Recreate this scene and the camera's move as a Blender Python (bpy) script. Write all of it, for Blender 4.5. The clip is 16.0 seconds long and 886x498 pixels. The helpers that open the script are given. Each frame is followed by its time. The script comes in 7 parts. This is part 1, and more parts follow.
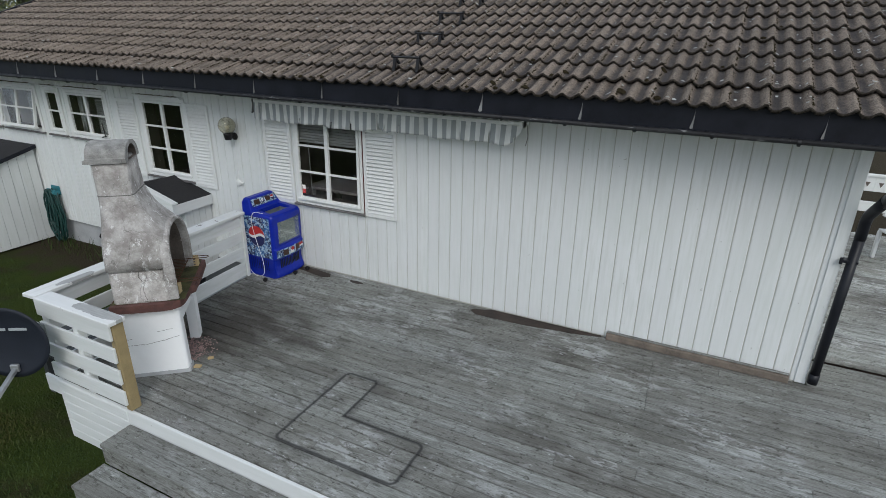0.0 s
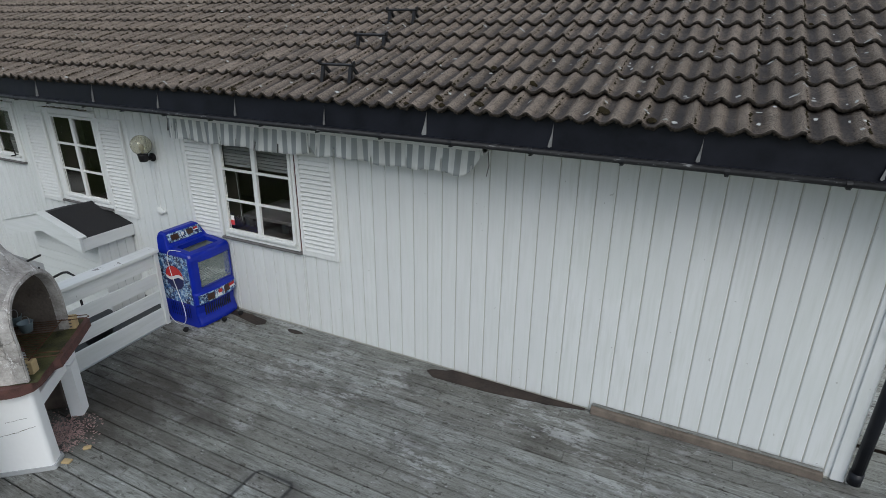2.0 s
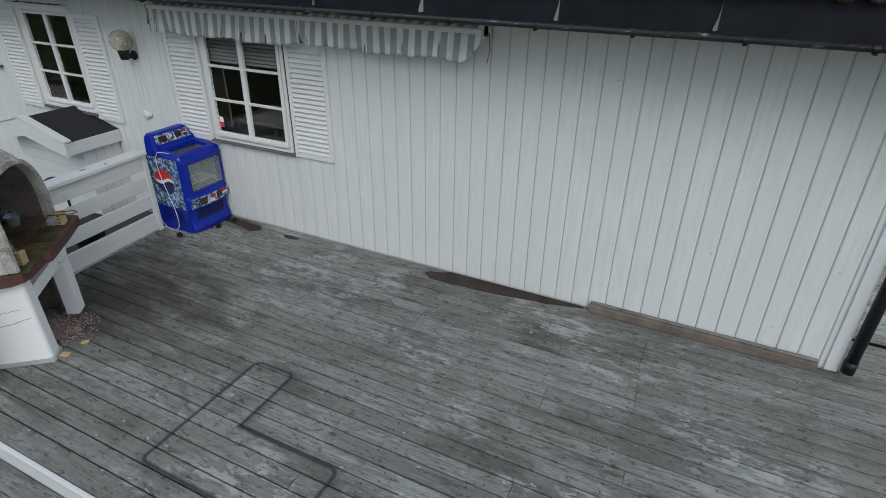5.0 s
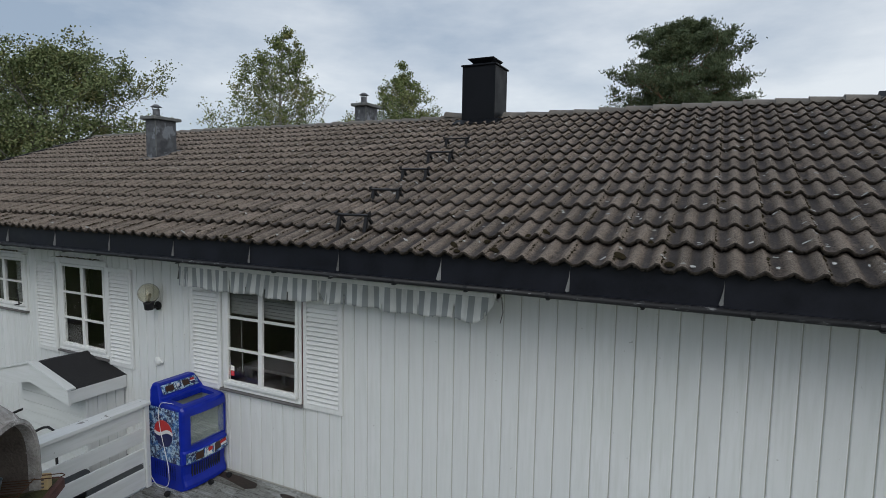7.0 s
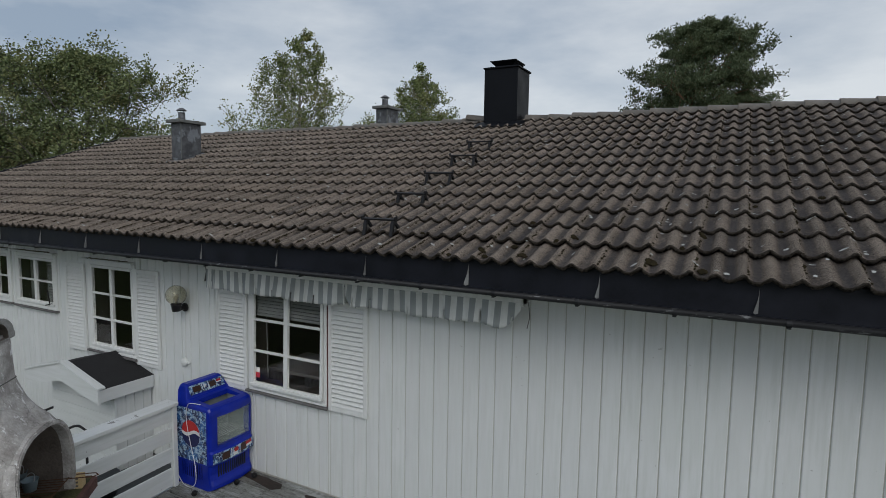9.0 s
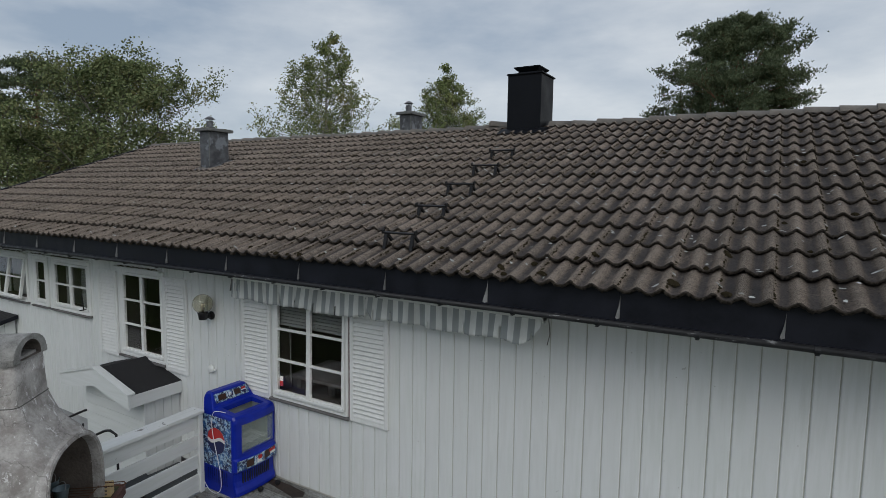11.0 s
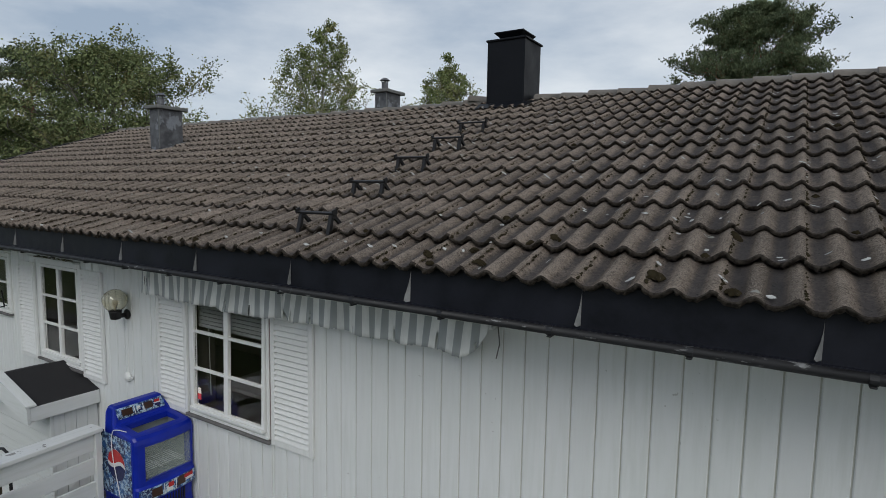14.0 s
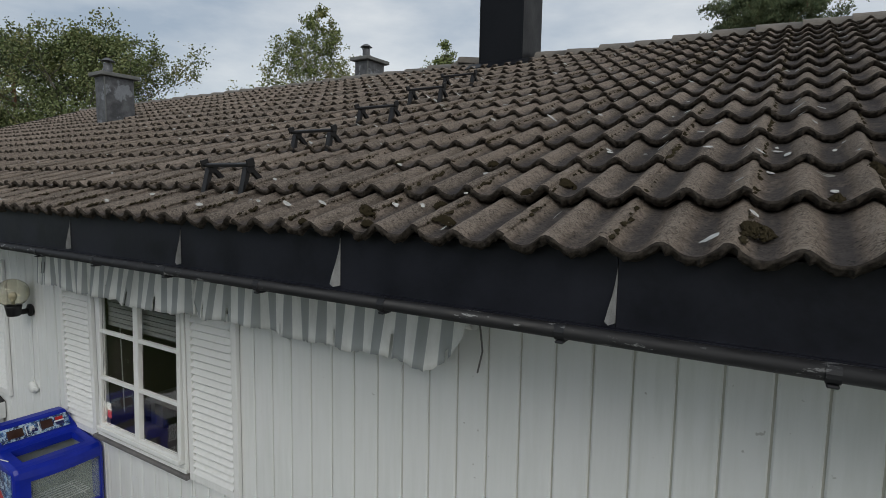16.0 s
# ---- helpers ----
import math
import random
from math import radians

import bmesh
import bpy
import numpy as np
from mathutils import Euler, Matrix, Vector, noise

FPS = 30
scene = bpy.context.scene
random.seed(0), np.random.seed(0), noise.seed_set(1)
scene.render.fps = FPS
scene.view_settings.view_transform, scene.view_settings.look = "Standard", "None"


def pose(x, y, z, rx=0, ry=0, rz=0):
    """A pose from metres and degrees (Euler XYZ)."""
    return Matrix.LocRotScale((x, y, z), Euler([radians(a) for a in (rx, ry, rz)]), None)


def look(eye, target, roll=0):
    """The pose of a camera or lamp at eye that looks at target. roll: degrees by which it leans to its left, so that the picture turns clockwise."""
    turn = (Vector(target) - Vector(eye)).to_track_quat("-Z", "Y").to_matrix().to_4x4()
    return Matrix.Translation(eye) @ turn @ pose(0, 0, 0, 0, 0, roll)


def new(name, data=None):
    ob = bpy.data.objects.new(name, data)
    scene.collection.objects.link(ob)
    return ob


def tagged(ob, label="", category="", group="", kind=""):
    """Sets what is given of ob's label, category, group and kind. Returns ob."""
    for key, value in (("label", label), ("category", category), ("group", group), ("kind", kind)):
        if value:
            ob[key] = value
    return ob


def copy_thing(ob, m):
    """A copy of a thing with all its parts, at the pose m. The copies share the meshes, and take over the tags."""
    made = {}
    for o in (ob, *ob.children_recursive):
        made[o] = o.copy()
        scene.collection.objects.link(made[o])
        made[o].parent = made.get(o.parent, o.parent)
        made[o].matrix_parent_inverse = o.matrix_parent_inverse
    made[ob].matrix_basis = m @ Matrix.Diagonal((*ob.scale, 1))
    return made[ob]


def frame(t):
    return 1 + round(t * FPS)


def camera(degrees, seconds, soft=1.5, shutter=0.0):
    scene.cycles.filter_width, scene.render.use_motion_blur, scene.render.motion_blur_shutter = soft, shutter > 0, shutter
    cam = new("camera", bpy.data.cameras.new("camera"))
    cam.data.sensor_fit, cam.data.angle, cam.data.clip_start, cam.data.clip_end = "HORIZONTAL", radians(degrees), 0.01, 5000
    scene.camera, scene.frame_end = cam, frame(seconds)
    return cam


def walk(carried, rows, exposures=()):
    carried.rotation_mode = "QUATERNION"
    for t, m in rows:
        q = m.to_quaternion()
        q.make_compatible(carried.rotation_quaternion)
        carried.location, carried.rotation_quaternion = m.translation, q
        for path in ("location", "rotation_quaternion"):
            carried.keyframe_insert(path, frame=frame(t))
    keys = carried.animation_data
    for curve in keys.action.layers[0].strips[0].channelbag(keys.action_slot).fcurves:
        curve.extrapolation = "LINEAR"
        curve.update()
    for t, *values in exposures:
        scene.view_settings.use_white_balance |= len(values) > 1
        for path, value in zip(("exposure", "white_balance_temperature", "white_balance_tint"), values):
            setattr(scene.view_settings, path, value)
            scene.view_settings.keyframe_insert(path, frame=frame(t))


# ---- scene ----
cam = camera(77.20, 16.0, 0.3)
# seconds, place of the eye, yaw to the left of +y, pitch, roll
PATH = [
    (0, 0.38, -0.03, 3.117, 26.34, -21.85, 0.77),
    (0.5, 0.227, 0.534, 3.156, 26.24, -21.63, 0.81),
    (1, 0.131, 1.015, 3.201, 26.26, -21.69, 0.61),
    (1.5, 0.168, 1.188, 3.164, 26.19, -21.72, 0.57),
    (2, 0.236, 1.307, 3.109, 26.15, -21.78, 0.56),
    (2.5, 0.239, 1.352, 3.014, 26.04, -21.67, 0.63),
    (3, 0.257, 1.348, 2.904, 25.91, -21.93, 0.73),
    (3.2, 0.27, 1.323, 2.845, 25.85, -23.13, 0.67),
    (3.7, 0.262, 1.305, 2.8, 25.8, -28.4, 0.68),
    (4.2, 0.25, 1.295, 2.775, 25.77, -32.6, 0.7),
    (4.75, 0.24, 1.29, 2.775, 25.74, -31, 0.73),
    (5.3, 0.23, 1.291, 2.788, 25.72, -25.12, 0.76),
    (5.5, 0.219, 1.278, 2.79, 25.73, -22.43, 0.87),
    (6, 0.167, 1.294, 2.878, 25.91, -16.62, 0.63),
    (6.5, 0.128, 1.331, 2.937, 26.14, -10.95, 0.65),
    (7, 0.093, 1.314, 2.993, 26.04, -5.5, 0.92),
    (7.5, 0.097, 1.309, 3.003, 25.97, -5.43, 1),
    (8, 0.083, 1.282, 3.013, 26.17, -5.48, 0.96),
    (8.5, 0.053, 1.277, 3.019, 26.4, -5.46, 0.99),
    (9, 0.016, 1.275, 3.025, 27.68, -5.48, 0.97),
    (9.5, -0.001, 1.281, 3.055, 28.58, -5.55, 0.98),
    (10, -0.005, 1.296, 3.086, 29.34, -5.62, 0.88),
    (12.5, 0.175, 1.495, 3.223, 31.15, -5.68, 0.96),
    (13, 0.182, 1.716, 3.162, 31.35, -5.71, 0.97),
    (13.5, 0.148, 2.026, 3.07, 31.53, -5.78, 0.98),
    (14, 0.019, 2.48, 2.97, 31.64, -5.85, 1.02),
    (14.5, -0.205, 2.948, 2.988, 31.59, -5.93, 0.99),
    (15, -0.388, 3.279, 3, 31.61, -5.98, 0.87),
    (15.5, -0.405, 3.391, 2.869, 31.68, -6.05, 0.88),
    (16, -0.379, 3.477, 2.712, 31.76, -5.97, 0.98),
]
# seconds, stops, kelvin, tint
EXPOSURE = [(0.0, 0.29, 6480, 10), (3.0, 0.17, 6450, 10), (5.5, 0.10, 6450, 10), (6.5, 0.03, 6470, 10), (7.5, -0.14, 6490, 10), (9.0, -0.24, 6530, 10), (12.5, -0.21, 6540, 10), (14.5, 0.06, 6600, 10), (15.3, 0.20, 6680, 10), (16.0, -0.02, 6850, 10)]
walk(cam, [(t, pose(x, y, z, 90 + pitch, 0, yaw) @ pose(0, 0, 0, 0, 0, roll)) for t, x, y, z, yaw, pitch, roll in PATH], EXPOSURE)

# ---- sky, sun ----
SUN_AZ, SUN_EL = radians(150), radians(40)
world = bpy.data.worlds.new("overcast_sky")
scene.world = world
world.use_nodes = True
wn, wl = world.node_tree.nodes, world.node_tree.links
wn.clear()
w_out = wn.new("ShaderNodeOutputWorld")
w_bg = wn.new("ShaderNodeBackground")
w_sky = wn.new("ShaderNodeTexSky")
w_sky.sky_type, w_sky.sun_disc = "NISHITA", False
w_sky.sun_elevation, w_sky.sun_rotation = SUN_EL, SUN_AZ
w_co = wn.new("ShaderNodeTexCoord")
w_map = wn.new("ShaderNodeMapping")
w_map.inputs["Scale"].default_value = (1.5, 1.5, 4.4)
w_map.inputs["Rotation"].default_value = (0.12, -0.06, 0.4)
w_noise = wn.new("ShaderNodeTexNoise")
w_noise.inputs["Scale"].default_value, w_noise.inputs["Detail"].default_value, w_noise.inputs["Roughness"].default_value = 1.5, 7, 0.55
w_ramp = wn.new("ShaderNodeValToRGB")
w_ramp.color_ramp.elements[0].position, w_ramp.color_ramp.elements[0].color = 0.22, (0.285, 0.355, 0.448, 1)
w_ramp.color_ramp.elements[1].position, w_ramp.color_ramp.elements[1].color = 0.60, (0.68, 0.715, 0.745, 1)
w_scale = wn.new("ShaderNodeVectorMath")
w_scale.operation = "SCALE"
w_scale.inputs["Scale"].default_value = 0.08
w_mix = wn.new("ShaderNodeMix")
w_mix.data_type = "RGBA"
w_mix.inputs["Factor"].default_value = 0.85
wl.new(w_co.outputs["Generated"], w_map.inputs["Vector"])
wl.new(w_map.outputs["Vector"], w_noise.inputs["Vector"])
# the cloud thins towards the right of the ridge
w_dot = wn.new("ShaderNodeVectorMath")
w_dot.operation = "DOT_PRODUCT"
w_dot.inputs[1].default_value = (0.17, 0.08, -0.20)
wl.new(w_co.outputs["Generated"], w_dot.inputs[0])
w_add = wn.new("ShaderNodeMath")
wl.new(w_noise.outputs["Fac"], w_add.inputs[0])
wl.new(w_dot.outputs["Value"], w_add.inputs[1])
wl.new(w_add.outputs["Value"], w_ramp.inputs["Fac"])
wl.new(w_sky.outputs["Color"], w_scale.inputs[0])
wl.new(w_scale.outputs["Vector"], w_mix.inputs["A"])
wl.new(w_ramp.outputs["Color"], w_mix.inputs["B"])
wl.new(w_mix.outputs["Result"], w_bg.inputs["Color"])
w_bg.inputs["Strength"].default_value = 1.28
wl.new(w_bg.outputs["Background"], w_out.inputs["Surface"])

sun_data = bpy.data.lights.new("sun", "SUN")
sun_data.energy, sun_data.angle, sun_data.color = 1.02, radians(34), (1.0, 0.985, 0.94)
sun = new("sun", sun_data)
sun.matrix_world = look((0, 0, 20), (20 * -math.sin(SUN_AZ) / math.tan(SUN_EL), 20 * -math.cos(SUN_AZ) / math.tan(SUN_EL), 0))


# ---- materials ----
def nodes_of(name):
    m = bpy.data.materials.new(name)
    m.use_nodes = True
    nt = m.node_tree
    return m, nt.nodes, nt.links, nt.nodes["Principled BSDF"]


def mixed(n, l, a, b, fac, mode="MIX"):
    """A colour mix; a, b: colours or sockets, fac: number or socket."""
    k = n.new("ShaderNodeMix")
    k.data_type, k.blend_type = "RGBA", mode
    for sock, v in ((k.inputs["Factor"], fac), (k.inputs["A"], a), (k.inputs["B"], b)):
        if isinstance(v, bpy.types.NodeSocket):
            l.new(v, sock)
        elif isinstance(v, (int, float)):
            sock.default_value = v
        else:
            sock.default_value = (*v, 1)
    return k.outputs["Result"]


def noised(n, l, scale, detail=4, stretch=(1, 1, 1), lo=0.4, hi=0.6, rough=0.55, random_shift=False, rot=(0, 0, 0)):
    """A noise in metres of the world, cut between lo and hi."""
    g = n.new("ShaderNodeNewGeometry")
    mp = n.new("ShaderNodeMapping")
    mp.inputs["Scale"].default_value = stretch
    mp.inputs["Rotation"].default_value = rot
    l.new(g.outputs["Position"], mp.inputs["Vector"])
    if random_shift:
        o = n.new("ShaderNodeObjectInfo")
        k = n.new("ShaderNodeVectorMath")
        k.operation = "SCALE"
        k.inputs[0].default_value = (37.0, 53.0, 71.0)
        l.new(o.outputs["Random"], k.inputs["Scale"])
        l.new(k.outputs["Vector"], mp.inputs["Location"])
    t = n.new("ShaderNodeTexNoise")
    t.inputs["Scale"].default_value, t.inputs["Detail"].default_value, t.inputs["Roughness"].default_value = scale, detail, rough
    l.new(mp.outputs["Vector"], t.inputs["Vector"])
    r = n.new("ShaderNodeMapRange")
    r.inputs["From Min"].default_value, r.inputs["From Max"].default_value = lo, hi
    l.new(t.outputs["Fac"], r.inputs["Value"])
    return r.outputs["Result"]


def bumped(n, l, bsdf, height, strength=0.3, distance=0.01):
    b = n.new("ShaderNodeBump")
    b.inputs["Strength"].default_value, b.inputs["Distance"].default_value = strength, distance
    l.new(height, b.inputs["Height"])
    l.new(b.outputs["Normal"], bsdf.inputs["Normal"])


def math_node(n, l, op, a, b=0.0, c=0.0):
    k = n.new("ShaderNodeMath")
    k.operation = op
    for i, v in enumerate((a, b, c)):
        if isinstance(v, bpy.types.NodeSocket):
            l.new(v, k.inputs[i])
        else:
            k.inputs[i].default_value = v
    return k.outputs["Value"]


def plain(name, colour, rough=0.5, metal=0.0, vary=0.25, scale=9.0, bump=0.15, coat=0.0, spec=0.5):
    """A surface of one colour with wear at two scales."""
    m, n, l, b = nodes_of(name)
    dark = tuple(c * (1 - vary) for c in colour)
    f1 = noised(n, l, scale, 5, lo=0.35, hi=0.65)
    f2 = noised(n, l, scale * 9, 3, lo=0.3, hi=0.7)
    c1 = mixed(n, l, dark, colour, f1)
    c2 = mixed(n, l, c1, tuple(min(1, c * (1 + vary * 0.4)) for c in colour), math_node(n, l, "MULTIPLY", f2, 0.35))
    l.new(c2, b.inputs["Base Color"])
    l.new(math_node(n, l, "MULTIPLY_ADD", f1, 0.15, rough - 0.07), b.inputs["Roughness"])
    b.inputs["Metallic"].default_value = metal
    b.inputs["Coat Weight"].default_value = coat
    b.inputs["Specular IOR Level"].default_value = spec
    if bump:
        bumped(n, l, b, f2, bump, 0.004)
    return m


def painted_wood(name, colour=(0.76, 0.775, 0.77), along="z", peel=0.0, bare=None):
    """White paint on boards: streaks of dirt along the boards, a little peeling, one large bare patch (x, y, half sizes)."""
    m, n, l, b = nodes_of(name)
    st = {"z": (9, 9, 0.8), "x": (0.8, 9, 9), "y": (9, 0.8, 9)}[along]
    streak = noised(n, l, 3.0, 5, st, 0.42, 0.75, random_shift=True)
    blot = noised(n, l, 1.3, 4, lo=0.38, hi=0.68)
    c = mixed(n, l, colour, tuple(v * f for v, f in zip(colour, (0.86, 0.87, 0.84))), streak)
    c = mixed(n, l, c, tuple(v * f for v, f in zip(colour, (0.9, 0.92, 0.9))), math_node(n, l, "MULTIPLY", blot, 0.6))
    o = n.new("ShaderNodeObjectInfo")
    c = mixed(n, l, c, tuple(v * 0.93 for v in colour), math_node(n, l, "MULTIPLY", o.outputs["Random"], 0.55))
    speck = noised(n, l, 26.0, 2, lo=0.755, hi=0.78)
    c = mixed(n, l, c, (0.28, 0.27, 0.24), math_node(n, l, "MULTIPLY", speck, 0.5))
    if peel:
        p = noised(n, l, 5.0, 7, lo=0.70 - peel, hi=0.71 - peel, rough=0.65)
        c = mixed(n, l, c, (0.30, 0.29, 0.28), p)
    if bare:
        g = n.new("ShaderNodeNewGeometry")
        s = n.new("ShaderNodeSeparateXYZ")
        l.new(g.outputs["Position"], s.inputs["Vector"])
        dx = math_node(n, l, "DIVIDE", math_node(n, l, "ABSOLUTE", math_node(n, l, "SUBTRACT", s.outputs["X"], bare[0])), bare[2])
        dy = math_node(n, l, "DIVIDE", math_node(n, l, "ABSOLUTE", math_node(n, l, "SUBTRACT", s.outputs["Y"], bare[1])), bare[3])
        rim = math_node(n, l, "ADD", math_node(n, l, "ADD", math_node(n, l, "POWER", dx, 2.5), math_node(n, l, "POWER", dy, 2.5)), math_node(n, l, "MULTIPLY_ADD", noised(n, l, 13.0, 6, lo=0.25, hi=0.75, rough=0.65), 1.0, -0.5))
        off = n.new("ShaderNodeMapRange")
        off.inputs["From Min"].default_value, off.inputs["From Max"].default_value = 1.02, 0.98
        l.new(rim, off.inputs["Value"])
        wood = mixed(n, l, (0.33, 0.33, 0.325), (0.43, 0.435, 0.43), noised(n, l, 9.0, 5, st, 0.3, 0.7))
        c = mixed(n, l, c, wood, off.outputs["Result"])
    l.new(c, b.inputs["Base Color"])
    b.inputs["Roughness"].default_value = 0.5
    b.inputs["Specular IOR Level"].default_value = 0.25
    grain = noised(n, l, 14.0, 5, st, 0.3, 0.7)
    bumped(n, l, b, grain, 0.12, 0.002)
    return m


def deck_wood(name, mark=True, tone=1.0):
    """Grey weathered boards along x, with grain, nail rust, stains and the outline left by a thing that stood there."""
    m, n, l, b = nodes_of(name)
    o = n.new("ShaderNodeObjectInfo")
    grain = noised(n, l, 5.0, 7, (0.7, 14, 14), 0.36, 0.64, 0.7, True)
    fine = noised(n, l, 17.0, 6, (1.3, 26, 20), 0.50, 0.64, 0.65, True)
    big = noised(n, l, 0.8, 5, (0.7, 1.2, 1), 0.38, 0.62, 0.6)
    c = mixed(n, l, (0.132 * tone, 0.136 * tone, 0.127 * tone), (0.312 * tone, 0.325 * tone, 0.315 * tone), grain)
    c = mixed(n, l, c, (0.195 * tone, 0.201 * tone, 0.174 * tone), math_node(n, l, "MULTIPLY", big, 0.5))
    c = mixed(n, l, c, (0.125 * tone, 0.120 * tone, 0.108 * tone), math_node(n, l, "MULTIPLY", o.outputs["Random"], 0.62))
    c = mixed(n, l, c, (0.070 * tone, 0.065 * tone, 0.056 * tone), math_node(n, l, "MULTIPLY", fine, 0.8))
    mould = noised(n, l, 1.25, 8, (0.75, 1.5, 1), 0.49, 0.62, 0.7)
    c = mixed(n, l, c, (0.070, 0.064, 0.057), math_node(n, l, "MULTIPLY", mould, 0.56))
    streak = noised(n, l, 2.4, 6, (0.5, 4.0, 1), 0.56, 0.70, 0.65, True)
    c = mixed(n, l, c, (0.060, 0.053, 0.045), math_node(n, l, "MULTIPLY", streak, 0.62))
    worn = noised(n, l, 1.1, 6, (0.8, 1.2, 1), 0.50, 0.60, 0.65)
    flake = noised(n, l, 7.0, 10, (0.55, 1.5, 1), 0.50, 0.535, 0.78, True)
    c = mixed(n, l, c, (0.50 * tone, 0.51 * tone, 0.515 * tone), math_node(n, l, "MULTIPLY", math_node(n, l, "MULTIPLY", worn, flake), 0.36))
    blotch = noised(n, l, 19.0, 7, (0.5, 1.3, 1), 0.55, 0.61, 0.78)
    c = mixed(n, l, c, (0.050, 0.045, 0.038), math_node(n, l, "MULTIPLY", blotch, 0.7))
    scuff = noised(n, l, 30.0, 4, (0.4, 1.0, 1), 0.67, 0.69, 0.6)
    c = mixed(n, l, c, (0.60, 0.61, 0.61), math_node(n, l, "MULTIPLY", scuff, 0.6))
    knots = noised(n, l, 11.0, 1, (0.8, 1.3, 1), 0.73, 0.76)
    c = mixed(n, l, c, (0.08, 0.068, 0.052), math_node(n, l, "MULTIPLY", knots, 0.5))
    if mark:
        # nail heads, two on each board over every joist
        g = n.new("ShaderNodeNewGeometry")
        s = n.new("ShaderNodeSeparateXYZ")
        l.new(g.outputs["Position"], s.inputs["Vector"])
        across = math_node(n, l, "FRACT", math_node(n, l, "DIVIDE", math_node(n, l, "ADD", s.outputs["Y"], -2.472 + 12 * 0.1265), 0.1265))
        jog = math_node(n, l, "MULTIPLY", o.outputs["Random"], 0.16)
        along = math_node(n, l, "FRACT", math_node(n, l, "DIVIDE", math_node(n, l, "ADD", math_node(n, l, "ADD", s.outputs["X"], 12.13), jog), 0.6))
        nx = math_node(n, l, "MULTIPLY", math_node(n, l, "SUBTRACT", along, 0.5), 0.6)
        ny = math_node(n, l, "MULTIPLY", math_node(n, l, "SUBTRACT", math_node(n, l, "ABSOLUTE", math_node(n, l, "SUBTRACT", across, 0.46)), 0.25), 0.1265)
        away = math_node(n, l, "SQRT", math_node(n, l, "ADD", math_node(n, l, "MULTIPLY", nx, nx), math_node(n, l, "MULTIPLY", ny, ny)))
        nail = n.new("ShaderNodeMapRange")
        nail.inputs["From Min"].default_value, nail.inputs["From Max"].default_value = 0.0095, 0.0055
        l.new(away, nail.inputs["Value"])
        c = mixed(n, l, c, (0.030, 0.026, 0.022), math_node(n, l, "MULTIPLY", nail.outputs["Result"], 0.6))
        # soot and fat trodden in beside the grill
        sx = math_node(n, l, "DIVIDE", math_node(n, l, "SUBTRACT", s.outputs["X"], -4.10), 0.85)
        sy = math_node(n, l, "DIVIDE", math_node(n, l, "SUBTRACT", s.outputs["Y"], 3.78), 0.66)
        off = math_node(n, l, "ADD", math_node(n, l, "SQRT", math_node(n, l, "ADD", math_node(n, l, "MULTIPLY", sx, sx), math_node(n, l, "MULTIPLY", sy, sy))), math_node(n, l, "MULTIPLY", noised(n, l, 4.0, 6, (0.6, 1.6, 1), 0.3, 0.7), 0.9))
        soot = n.new("ShaderNodeMapRange")
        soot.inputs["From Min"].default_value, soot.inputs["From Max"].default_value = 1.95, 0.75
        l.new(off, soot.inputs["Value"])
        c = mixed(n, l, c, (0.040, 0.035, 0.030), math_node(n, l, "MULTIPLY", soot.outputs["Result"], 0.85))
        wob = math_node(n, l, "MULTIPLY_ADD", noised(n, l, 7.0, 3, lo=0.0, hi=1.0), 0.014, -0.007)

        def box_distance(cx, cy, hx, hy, r):
            dx = math_node(n, l, "MAXIMUM", math_node(n, l, "SUBTRACT", math_node(n, l, "ABSOLUTE", math_node(n, l, "SUBTRACT", s.outputs["X"], cx)), hx - r), 0.0)
            dy = math_node(n, l, "MAXIMUM", math_node(n, l, "SUBTRACT", math_node(n, l, "ABSOLUTE", math_node(n, l, "SUBTRACT", s.outputs["Y"], cy)), hy - r), 0.0)
            return math_node(n, l, "SUBTRACT", math_node(n, l, "SQRT", math_node(n, l, "ADD", math_node(n, l, "MULTIPLY", dx, dx), math_node(n, l, "MULTIPLY", dy, dy))), r)

        d = math_node(n, l, "MINIMUM", box_distance(-2.265, 3.12, 0.17, 0.51, 0.05), box_distance(-1.8725, 2.845, 0.5625, 0.235, 0.055))
        ring = math_node(n, l, "ABSOLUTE", math_node(n, l, "ADD", d, wob))
        r = n.new("ShaderNodeMapRange")
        r.inputs["From Min"].default_value, r.inputs["From Max"].default_value = 0.021, 0.005
        l.new(ring, r.inputs["Value"])
        # dirt that gathered outside the line
        halo = n.new("ShaderNodeMapRange")
        halo.inputs["From Min"].default_value, halo.inputs["From Max"].default_value = 0.10, 0.0
        l.new(math_node(n, l, "ADD", d, math_node(n, l, "MULTIPLY", math_node(n, l, "LESS_THAN", d, 0.0), 1.0)), halo.inputs["Value"])
        c = mixed(n, l, c, (0.060, 0.058, 0.056), math_node(n, l, "MULTIPLY", math_node(n, l, "MULTIPLY", halo.outputs["Result"], noised(n, l, 3.0, 4, lo=0.35, hi=0.6)), 0.7))
        c = mixed(n, l, c, (0.035, 0.035, 0.036), math_node(n, l, "MULTIPLY", r.outputs["Result"], 0.85))
    l.new(c, b.inputs["Base Color"])
    b.inputs["Roughness"].default_value = 0.85
    b.inputs["Specular IOR Level"].default_value = 0.25
    bumped(n, l, b, math_node(n, l, "SUBTRACT", grain, fine), 0.5, 0.004)
    return m


